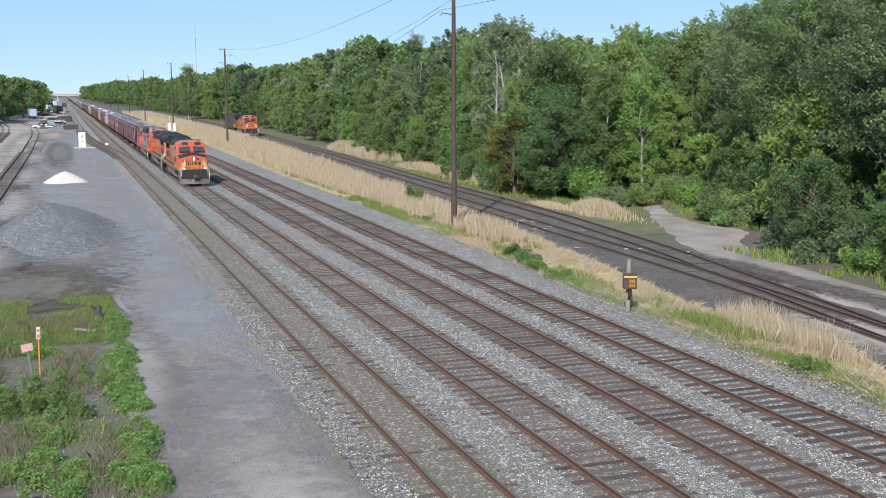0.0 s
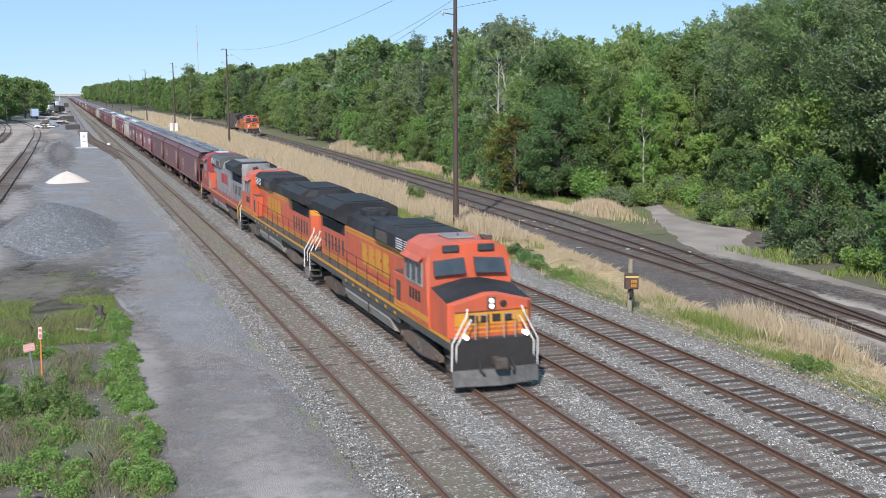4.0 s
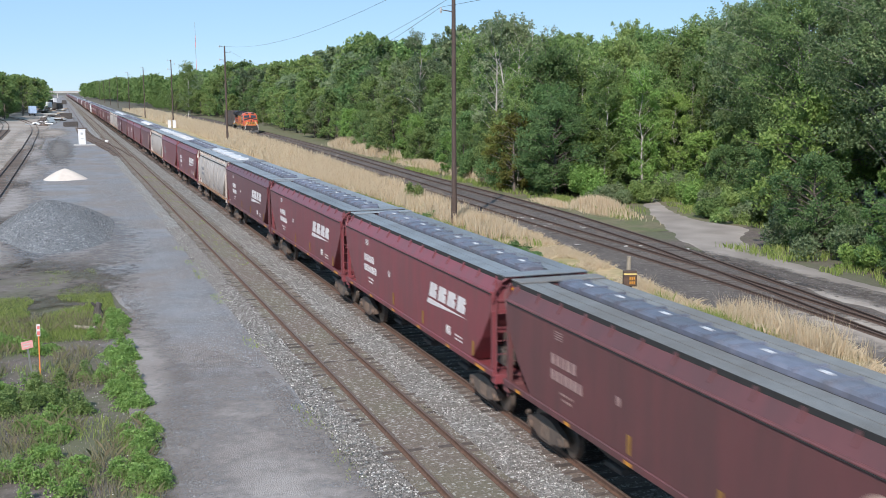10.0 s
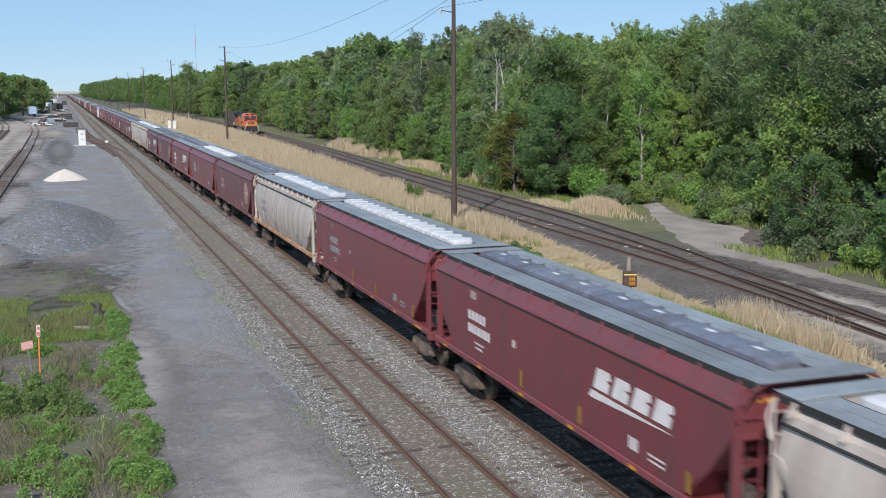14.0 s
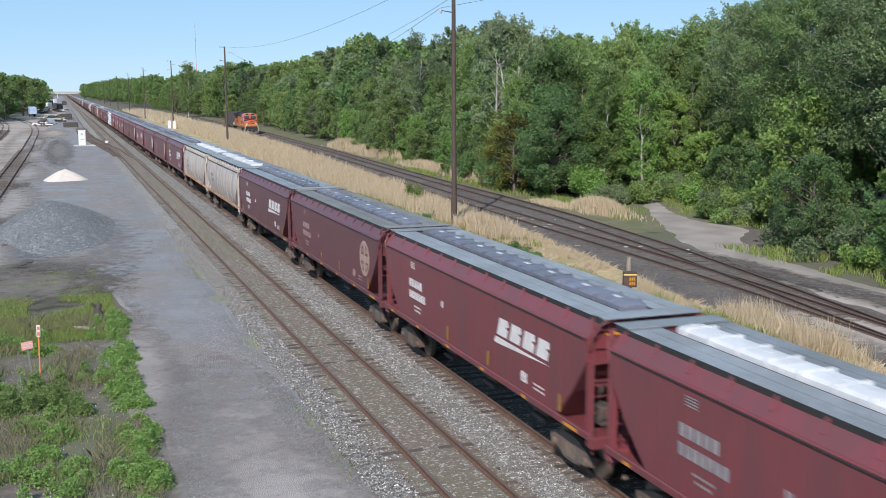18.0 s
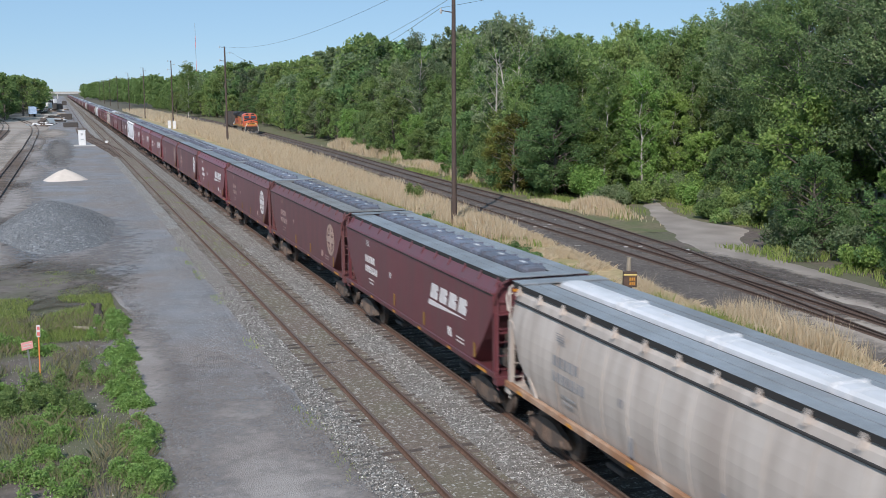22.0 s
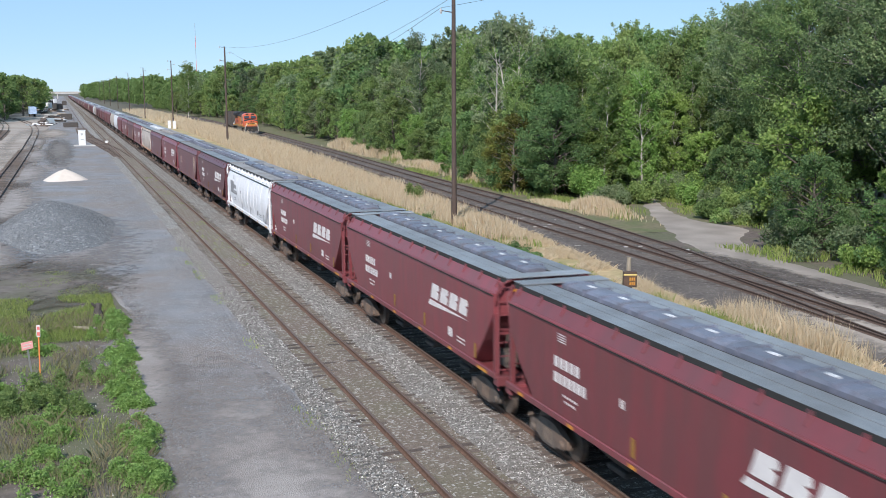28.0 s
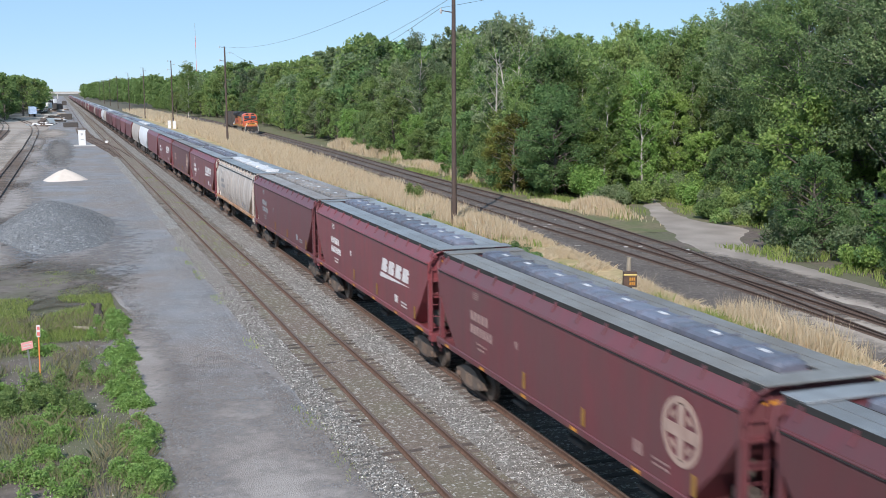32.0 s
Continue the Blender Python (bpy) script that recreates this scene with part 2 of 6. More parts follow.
GZ = -0.45          # the plain beside the lines
g = Geo()
xs = [-3000, -900, -300, -120, -60, -40, -30, -24, -18, -12, -8, -4, 0, 4, 8, 24, 32, 44, 60, 90, 140, 300, 900, 3000]
ys = [-3000, -600, -150, -40, 0, 20, 40, 60, 80, 110, 150, 200, 300, 500, 900, 2000, 4500]
g.loft([[(x, y, GZ) for x in xs] for y in ys], closed=False)
tagged(part("ground", g, M_SOIL), "flat plain of brown soil with patchy grass", "ground", kind="structure")

YS = [-40 + 4 * i for i in range(90)] + [340, 400, 500, 650, 850, 1100, 1400, 1800, 2200]
TRACKS = (9.035, 12.948, 16.854, 20.526)
strip("ballast_bed", lambda y: (6.2, lin(y, ((20, 23.9), (50, 24.2), (70, 25.3), (130, 25.1), (200, 26.2), (300, 27), (2300, 27)))), YS, -0.19, M_BALLAST, "bed of pale grey crushed ballast",
      cross=((0, -0.3), (0.05, -0.12), (0.09, 0.0), (0.94, 0.0), (0.965, -0.06), (1, -0.3)))
strip("gravel_road", lambda y: (lin(y, ((20, 2.1), (32, 2.3), (40, 2.2), (50, 2.4), (58, 1.6), (66, -2.0), (110, -4.0), (200, -3.5), (400, -3), (2200, -10))) + 0.35 * hz(0, y, 0.35),
                                  6.85 + 0.35 * hz(3, y, 0.3)),
      [-30 + 1.5 * i for i in range(170)] + [y for y in YS if y > 226], -0.38, M_ROAD, "service road of packed grey gravel beside the tracks",
      cross=((0, -0.1), (0.05, 0), (0.5, 0.03), (0.95, 0.0), (1, 0.03)))


def lead_near(y):
    return lin(y, ((20, 29.9), (30, 30.55), (38, 31.3), (44, 31.75), (50, 32.1), (58, 32.4), (66, 32.6), (88, 33.4), (114, 34.8), (148, 36.5), (186, 38.6), (249, 40.5), (272, 41.0), (350, 42), (450, 43)))


def lead_far(y):
    return lin(y, ((20, 29.9), (30, 30.6), (36, 31.5), (43.4, 32.7), (49.6, 33.6), (57.4, 34.8), (76, 36.6), (91, 37.3), (110, 37.9), (129, 38.8), (166, 40.8), (249, 43.9), (272, 43.8), (350, 45.8), (450, 47)))


def verge_edge(y):
    """Where the turf ends and the cinders of the lead tracks begin."""
    return lead_near(y) - 2.3 if y > 66 else lin(y, ((20, 27.0), (30, 27.2), (34, 28.4), (38, 28.6), (41, 27.3), (45, 27.6), (50, 28.5), (57, 29.2), (66, 30.2)))


YR = [20 + 3 * i for i in range(140)]
strip("cinder_bed", lambda y: (verge_edge(y) - 0.3 - 0.4 * hz(1, y, 0.2), lead_far(y) + 1.8 + 0.3 * hz(5, y, 0.2)), YR, -0.3, M_BLACK_BED,
      "dark cinder bed under the curving lead tracks", cross=((0, -0.14), (0.1, 0), (0.9, 0), (1, -0.14)))
def rails(x_fn, ys, z, name, label, tie_from, tie_to, spread=0.53, worn=True, seed=1, tie_z=-0.15):
    """One track: two rails with shiny heads, and ties; the nearer ties are parts of their own."""
    top = thing(name, label, "railway track", kind="structure")
    rng = random.Random(seed)
    for side in (-0.755, 0.755):
        g = Geo()
        prof = ((-0.07, -0.165), (0.07, -0.165), (0.065, -0.145), (0.012, -0.12), (0.012, -0.045), (0.037, -0.035), (0.037, -0.006), (0.028, 0.0),
                (-0.028, 0.0), (-0.037, -0.006), (-0.037, -0.035), (-0.012, -0.045), (-0.012, -0.12), (-0.065, -0.145))
        rings = []
        for y in ys:
            e = 0.5
            d = Vector((x_fn(y + e) - x_fn(y - e), 2 * e, 0)).normalized()
            rings.append([(x_fn(y) + d.y * (side + px), y - d.x * (side + px), z + pz) for px, pz in prof])
        g.loft(rings, caps=False)
        n = len(prof)
        g.m = [1 if (i % n) in (6, 7, 8) else 0 for i in range(len(g.f))]
        part("rail", g, [M_RAIL, M_RAILTOP] if worn else [M_RAILOLD, M_RAILOLD], top)
    shared = []
    for k in range(5):
        g = Geo()
        w, l = rng.uniform(0.1, 0.125), rng.uniform(1.27, 1.34)
        g.box(-l, l, -w, w, -0.2, rng.uniform(-0.005, 0.01), 0.015)
        shared.append(g.mesh("tie", M_TIE))
    y, rest = tie_from, Geo()
    n = 0
    while y < tie_to:
        yaw = rng.gauss(0, 0.012)
        dx = (x_fn(y + 0.5) - x_fn(y - 0.5))
        m = Matrix.Translation((x_fn(y) + rng.gauss(0, 0.03), y, z + tie_z + rng.uniform(-0.02, 0.008))) @ Euler((0, 0, yaw - math.atan(dx))).to_matrix().to_4x4()
        if n < 230:
            ob = new("tie", rng.choice(shared))
            ob.parent = top
            ob.matrix_basis = m
        else:
            rest.box(-1.3, 1.3, -0.115, 0.115, -0.2, 0, 0, m)
        n += 1
        y += spread + rng.gauss(0, 0.025)
    if rest.v:
        tagged(part("ties_far", rest, M_TIE, top), kind="stuff")
    return top


YM = [-30, 10, 2200]
for i, tx in enumerate(TRACKS):
    strip("track_bed", lambda y, tx=tx: (tx - 1.25 + 0.2 * hz(tx, y, 0.8), tx + 1.25 + 0.2 * hz(tx + 9, y, 0.8)), [10 + 0.6 * k for k in range(220)] + [160, 260, 420, 900, 2200], -0.187, (M_CESSG, M_CESS, M_CESS, M_BALLAST)[i],
          "brown dirt-fouled ballast between the rails", cross=((0, -0.003), (0.1, 0.004), (0.5, 0.008 + 0.02 * (i == 0)), (0.9, 0.004), (1, -0.003)))
for i, tx in enumerate(TRACKS):
    rails(lambda y, tx=tx: tx, YM, 0.0, "main_track", "straight main-line railway track with rusty rails", 17.5 if i < 3 else 19, 420, 0.53, seed=i + 3, tie_z=(-0.176, -0.168, -0.158, -0.15)[i])
rails(lead_near, [20 + 4 * i for i in range(100)], -0.13, "lead_track", "rusty curving lead track on dark cinders", 22, 220, 0.56, worn=False, seed=21, tie_z=-0.163)
rails(lead_far, [31 + 4 * i for i in range(97)], -0.13, "lead_track", "rusty curving lead track joining at a switch", 44, 260, 0.56, worn=False, seed=22, tie_z=-0.163)


def yard_1(y):
    return lin(y, ((80, -7.2), (110, -6.5), (148, -6.15), (195, -5.75), (270, -5.8), (300, -6.3), (332, -7.4), (360, -9.2), (392, -12), (430, -17), (480, -26)))


def yard_2(y):
    return lin(y, ((200, -12.9), (245, -12.9), (293, -13.3), (336, -14.8), (375, -17.3), (411, -21), (450, -27)))


rails(yard_1, [80 + 6 * i for i in range(66)], -0.2, "yard_track", "rusty curving yard track on pale sand", 100, 200, 0.56, worn=False, seed=23)
rails(yard_2, [200 + 8 * i for i in range(32)], -0.2, "yard_track", "rusty curving yard track on pale sand", 240, 300, 0.56, worn=False, seed=24)
rails(lambda y: lin(y, ((165, 8.7), (185, 8.3), (210, 7.0), (240, 5.4), (270, 4.9), (2000, 4.9))), [165 + 8 * i for i in range(16)] + [400, 2000], -0.02, "siding_track",
      "siding track leaving the main line at a switch", 170, 300, 0.6, worn=False, seed=25)
strip("yard_sand", lambda y: (-60, lin(y, ((60, -6.5), (66, -2.6), (110, -4.2), (200, -3.6), (400, -3.1), (520, -3.5))) + 0.8 * hz(2, y, 0.15)), [60 + 6 * i for i in range(78)], -0.42,
      mat("pale_sand", (0.3, 0.26, 0.225), (0.41, 0.365, 0.32), 0.7, 0.95, 0.4, coord="World", c3=(0.25, 0.205, 0.175), scale3=0.1, amt3=0.9), "pale sandy ground of the yard")
# the dirt road that leaves the lead tracks for the woods
ROAD_L = ((22, 33.2), (44, 34.6), (53, 35.9), (58.7, 37.4), (65.7, 39.6), (74, 43.4), (81.6, 46.9), (90, 50.6), (100, 54))
ROAD_R = ((22, 37), (48, 38.9), (55, 39.9), (60.7, 42.1), (64, 45.3), (66.5, 46.2), (68.5, 45.6), (71, 45.5), (74.7, 46.0), (82, 48.9), (88.8, 51.8), (100, 55.4))
strip("dirt_road", lambda y: (lin(y, ROAD_L) + 0.5 * hz(7, y, 0.3) + 0.3 * hz(4, y, 1.1), lin(y, ROAD_R) + 0.4 * hz(9, y, 0.3) + 0.3 * hz(5, y, 1.1)),
      [22 + 0.75 * i for i in range(104)], -0.41, M_DIRT, "pale worn dirt road into the woods", cross=((0, -0.05), (0.08, 0), (0.5, 0.03), (0.92, 0), (1, -0.05)))
strip("verge", lambda y: (23.4 if y < 55 else 25.0, verge_edge(y) + 0.3), [20 + 2 * i for i in range(200)], -0.4, M_VERGE, "verge of turf and dead reed litter", cross=((0, -0.04), (0.15, 0), (0.85, 0), (1, 0.03)))
M_FLOOR = mat("forest_floor", (0.11, 0.1, 0.06), (0.19, 0.165, 0.1), 2.0, 0.95, 0.7, coord="World", c3=(0.09, 0.12, 0.04), scale3=0.4, amt3=0.7)
strip("wood_floor", lambda y: (lead_far(y) + (5.2 if y < 66 else 1.6), 240), [66 + 6 * i for i in range(90)], -0.43, M_FLOOR, "shady forest floor of leaf litter and grass")


def patch(name, x, y, rx, ry, z, material, label, seed):
    """An irregular stain of other ground, a hand thick at most."""
    n = 40
    ring = []
    for j in range(n):
        a = 2 * math.pi * j / n
        k = 1 + 0.35 * noise.noise(Vector((math.cos(a) * 1.6, math.sin(a) * 1.6, seed))) + 0.12 * noise.noise(Vector((math.cos(a) * 5, math.sin(a) * 5, seed)))
        ring.append((x + rx * k * math.cos(a), y + ry * k * math.sin(a)))
    g = Geo().loft([[(px, py, z - 0.03) for px, py in ring], [(x + (px - x) * 0.93, y + (py - y) * 0.93, z) for px, py in ring]])
    tagged(part(name, g, material), label, "", "", "structure")


M_DARKSOIL = mat("oily_soil", (0.12, 0.108, 0.1), (0.185, 0.168, 0.155), 2.0, 0.95, 0.6, coord="World", c3=(0.18, 0.16, 0.145), scale3=0.4, amt3=0.6)
M_OIL = feathered("oily_soil_patch", M_DARKSOIL, 1.6)
M_BROWNDIRT = mat("packed_brown_dirt", (0.245, 0.222, 0.21), (0.315, 0.288, 0.272), 0.8, 0.95, 0.5, coord="World", c3=(0.21, 0.183, 0.17), scale3=0.3, amt3=0.7, fine=(22.0, (0.37, 0.35, 0.34), 0.9, 1.1))
M_DIRTFADE = feathered("packed_dirt_patch", M_BROWNDIRT, 1.4)
M_SANDFADE = feathered("sandy_patch", bpy.data.materials["pale_sand"], 1.6)
M_STONEFADE = feathered("spread_gravel_patch", M_ROAD, 1.5)
patch("dirt_patch", -0.4, 198, 3.0, 48, -0.335, M_OIL, "dark oily soil patch on the lot", 3.1)
patch("dirt_patch", -1.6, 59.5, 6.2, 8.5, -0.335, feathered("dark_bare_soil", mat("bare_soil", (0.1, 0.083, 0.072), (0.17, 0.145, 0.128), 1.5, 0.95, 0.6, coord="World", c3=(0.09, 0.095, 0.05), scale3=0.4, amt3=0.6), 1.5), "dark bare soil at the edge of the lot", 6.3)
patch("dirt_patch", -2.0, 270, 4.5, 38, -0.34, M_SANDFADE, "pale sandy patch on the lot", 9.2)
patch("dirt_patch", 30.6, 33.5, 2.6, 8.0, -0.285, M_SANDFADE, "pale gravel spilled beside the lead track", 2.2)
patch("dirt_patch", 4.3, 23, 3.4, 17, -0.34, M_DIRTFADE, "packed brown-grey dirt wheel track on the lot", 4.7)
patch("dirt_patch", 2.6, 40, 1.6, 12, -0.345, M_DIRTFADE, "packed brown-grey dirt along the weeds", 5.9)
for y, w, sd in ((72, 3.0, 1.3), (104, 3.2, 2.9), (140, 3.0, 4.1), (180, 2.6, 8.8), (230, 2.4, 7.4)):
    patch("dirt_patch", -4.6, y, w, 26, -0.36, M_DIRTFADE, "trampled brown dirt between the lot and the yard track", sd)
patch("dirt_patch", 0.5, 76, 5.5, 19, -0.343, M_STONEFADE, "thin spread of blue-grey gravel about the heap", 7.7)
patch("dirt_patch", 36.0, 46, 1.7, 15, -0.375, feathered("cinder_patch", M_BLACK_BED, 1.4), "dark cinders spread over the dirt road's edge", 3.3)
patch("dirt_patch", -7.5, 235, 4.0, 90, -0.4, M_SANDFADE, "pale sand beside the curving yard track", 5.2)


# ---- the freight train ----
V = 20.8            # metres a second
G0 = 182.2          # where the first hopper's coupler stands at the start
LOCO, CAR = 22.55, 17.82
TX = TRACKS[1]


def paint(name, c1, c2, dirt, rough=0.4, rand=0.14, amt=0.6, bump=0.15):
    return mat(name, c1, c2, 1.6, rough, bump, c3=dirt, scale3=0.9, amt3=amt, rand=rand, aniso=(1.0, 1.6, 0.35), bscale=3.0)


M_BROWN = paint("oxide_red_paint", (0.215, 0.05, 0.06), (0.185, 0.046, 0.054), (0.135, 0.056, 0.06))
M_MAROON = paint("dark_oxide_paint", (0.145, 0.041, 0.049), (0.125, 0.039, 0.046), (0.105, 0.05, 0.053))
M_CEMENT = mat("cement_grey_paint", (0.53, 0.475, 0.43), (0.45, 0.405, 0.365), 1.6, 0.45, 0.1, c3=(0.3, 0.245, 0.21), scale3=1.1, amt3=0.6, rand=0.1, aniso=(1.0, 1.6, 0.14), bscale=3.0)
M_WHITE = paint("white_paint", (0.72, 0.73, 0.76), (0.67, 0.68, 0.71), (0.5, 0.5, 0.5), amt=0.3)
M_GALV = mat("galvanised_walkway", (0.27, 0.29, 0.31), (0.34, 0.36, 0.38), 5.0, 0.5, 0.4, 0.35, c3=(0.2, 0.2, 0.2), scale3=0.5, amt3=0.6, rand=0.18, bscale=40)
M_DARKROOF = mat("weathered_roof", (0.17, 0.155, 0.15), (0.23, 0.215, 0.205), 4.0, 0.7, 0.3, c3=(0.3, 0.31, 0.32), scale3=0.35, amt3=0.6, rand=0.15)
M_OLDGALV = mat("dusty_walkway", (0.2, 0.205, 0.205), (0.26, 0.265, 0.262), 4.0, 0.65, 0.3, 0.2, c3=(0.16, 0.145, 0.13), scale3=0.4, amt3=0.6, rand=0.12, bscale=40)
M_HATCH = mat("blue_grey_hatch", (0.105, 0.115, 0.155), (0.165, 0.18, 0.235), 4.0, 0.45, 0.2, c3=(0.11, 0.11, 0.12), scale3=0.7, amt3=0.6, rand=0.2)
M_HATCHW = mat("white_hatch", (0.62, 0.63, 0.66), (0.55, 0.56, 0.58), 4.0, 0.5, 0.1, c3=(0.4, 0.4, 0.4), scale3=0.7, amt3=0.4, rand=0.08)
M_UNDER = mat("brake_dust_steel", (0.055, 0.045, 0.04), (0.095, 0.075, 0.065), 6.0, 0.85, 0.3, rand=0.2)
M_BLACK = mat("black_gap", (0.02, 0.02, 0.02), (0.03, 0.028, 0.027), 4.0, 0.8)
M_PLOUGH = mat("scuffed_plough_paint", (0.07, 0.07, 0.072), (0.12, 0.115, 0.11), 5.0, 0.6, 0.2)
M_TRUCK = mat("cast_truck_steel", (0.07, 0.056, 0.048), (0.125, 0.102, 0.086), 5.0, 0.8, 0.3, c3=(0.16, 0.1, 0.07), rand=0.25)
M_WHEEL = mat("wheel_steel", (0.12, 0.1, 0.09), (0.2, 0.16, 0.13), 8.0, 0.55, 0.2, 0.6)
M_YELLOW = mat("yellow_reflector", (0.6, 0.27, 0.03), (0.5, 0.22, 0.03), 6.0, 0.4)
M_LETTER = mat("white_lettering", (0.7, 0.68, 0.67), (0.58, 0.54, 0.54), 3.0, 0.6)
M_TAN = mat("faded_emblem", (0.42, 0.3, 0.25), (0.34, 0.23, 0.19), 3.0, 0.7)
M_GREYLET = mat("grey_lettering", (0.22, 0.22, 0.23), (0.3, 0.3, 0.31), 3.0, 0.7)
M_OCHRE = mat("ochre_placard", (0.3, 0.16, 0.035), (0.24, 0.13, 0.03), 5.0, 0.6)
M_RUSTSILL = mat("rusty_sill", (0.3, 0.17, 0.1), (0.42, 0.3, 0.22), 3.0, 0.8, 0.3, c3=(0.24, 0.11, 0.05), scale3=0.8, amt3=0.8, rand=0.15)
M_WEATHERED = paint("weathered_brown_paint", (0.158, 0.058, 0.06), (0.135, 0.052, 0.054), (0.1, 0.05, 0.05), rough=0.5)
M_RUSTLET = mat("dusty_lettering", (0.36, 0.25, 0.23), (0.28, 0.17, 0.16), 3.0, 0.7)


def truck(parent, y, wheelbase=1.78, r=0.46, axles=2, gauge=0.755, frame_w=1.02, m_frame=None):
    """A bogie: cast side frames, bolster, wheelsets."""
    m_frame = m_frame or M_TRUCK
    t = part("bogie", Geo().box(-1.05, 1.05, y - 0.2, y + 0.2, 0.42, 0.78, 0.04), M_UNDER, parent)
    hw = wheelbase * (axles - 1) / 2
    for s in (-1, 1):
        g = Geo()
        x0, x1 = sorted((s * frame_w, s * (frame_w + 0.16)))
        top = [(y - hw - 0.25, 0.62), (y - hw * 0.5, 0.86), (y, 0.9), (y + hw * 0.5, 0.86), (y + hw + 0.25, 0.62)]
        bot = [(y + hw + 0.25, 0.4), (y + hw - 0.15, 0.36), (y + 0.3, 0.2), (y - 0.3, 0.2), (y - hw + 0.15, 0.36), (y - hw - 0.25, 0.4)]
        g.prism_x(top + bot, x0, x1)
        for i in range(axles):
            yy = y - hw + wheelbase * i
            g.tube((x0, yy, r), (x1 + 0.05 if s > 0 else x1, yy, r), 0.15, 0.13, 10)
            g.tube((s * (frame_w + 0.1), yy, r), (s * (frame_w + 0.24), yy, r), 0.12, 0.1, 10)
        for dy in (-0.18, 0, 0.18):
            g.tube((s * (frame_w + 0.14), y + dy, 0.3), (s * (frame_w + 0.14), y + dy, 0.66), 0.075, 0.075, 8)
        part("side_frame", g, m_frame, t)
    for i in range(axles):
        yy = y - hw + wheelbase * i
        g = Geo()
        g.tube((-0.95, yy, r), (0.95, yy, r), 0.08, 0.08, 8)
        for s in (-1, 1):
            g.tube((s * 0.69, yy, r), (s * 0.83, yy, r), r, r - 0.01, 20)
            g.tube((s * 0.68, yy, r), (s * 0.71, yy, r), r + 0.025, r + 0.025, 20)
        part("wheelset", g, M_WHEEL, t)
    return t


SILL, BELT, EAVE = 1.42, 3.76, 4.17      # heights of a hopper's side sill, belt seam and roof edge


def half_profile(kind):
    if kind == "round":
        pts = [(1.45, SILL)] + [(1.3 + 0.32 * math.sin(math.pi * (0.14 + 0.74 * i / 9)), SILL + 0.04 + (BELT - SILL - 0.04) * i / 9) for i in range(10)]
        return pts + [(1.36, 3.98), (1.2, EAVE), (0.6, 4.2), (0, 4.22)]
    return [(1.52, SILL), (1.6, 1.5), (1.61, 2.2), (1.61, 3.0), (1.6, BELT - 0.04), (1.56, BELT + 0.04), (1.46, 3.95), (1.35, 4.12), (1.24, EAVE), (0.7, 4.18), (0, 4.2)]


def clip_profile(prof, zb):
    """The half outline above the height zb, with the same number of points."""
    out = []
    for x, z in prof:
        if z >= zb:
            out.append((x, z))
        else:
            xx = 1.5
            for (xa, za), (xb, zc) in zip(prof, prof[1:]):
                if za <= zb <= zc:
                    xx = xa + (xb - xa) * (zb - za) / max(zc - za, 1e-6)
            out.append((xx, zb + 0.0004 * (z - zb)))
    return out


def blocks(parent, name, material, x, y0, z0, w, h, n, slant=0.25, gap=0.2, label=""):
    """A word that stands for a mark: plain slanted blocks in its colour on the car's side at x."""
    g = Geo()
    step = w / n
    t = 0.006 if x > 0 else -0.006
    for i in range(n):
        a = y0 + i * step
        b = a + step * (1 - gap)
        s = slant * h
        # each block has a notch, as a letter would
        q = [(a, z0), (b, z0), (b - s * 0.0 + s, z0 + h), (a + s, z0 + h)]
        vs = [(x, yy, zz) for yy, zz in q] + [(x + t, yy, zz) for yy, zz in q]
        g.add(vs, [(0, 1, 2, 3), (7, 6, 5, 4), (0, 4, 5, 1), (1, 5, 6, 2), (2, 6, 7, 3), (3, 7, 4, 0)])
    return tagged(part(name, g, material, parent, label), kind="stuff")


def mark(parent, name, material, x, y, z, w, h, slant=0.2, under=True, flip=1, label=""):
    """A bold mark in plain shapes: four notched slabs, and a tapering bar under them."""
    g = Geo()
    t = 0.008 if x > 0 else -0.008

    def shape(q):
        q = [(y + flip * (p + slant * v * h), z + v * h) for p, v in q]
        vs = [(x, yy, zz) for yy, zz in q] + [(x + t, yy, zz) for yy, zz in q]
        g.add(vs, [(0, 1, 2, 3), (7, 6, 5, 4), (0, 4, 5, 1), (1, 5, 6, 2), (2, 6, 7, 3), (3, 7, 4, 0)])

    step = w / 4
    for i in range(4):
        a, b = i * step, (i + 0.8) * step
        c = (b - a) * 0.3
        shape([(a, 0), (b, 0), (b, 0.45), (a, 0.45)])
        shape([(a, 0.45), (b, 0.45), (b - c, 0.56), (a, 0.56)])
        shape([(a, 0.56), (b - c, 0.56), (b, 0.68), (a, 0.68)])
        shape([(a, 0.68), (b, 0.68), (b - c * 0.5, 1), (a, 1)])
    if under:
        shape([(-0.25 * h, -0.5), (0.05 * w, -0.52), (w, -0.22), (-0.1 * h, -0.16)])
    return tagged(part(name, g, material, parent, label), kind="stuff")


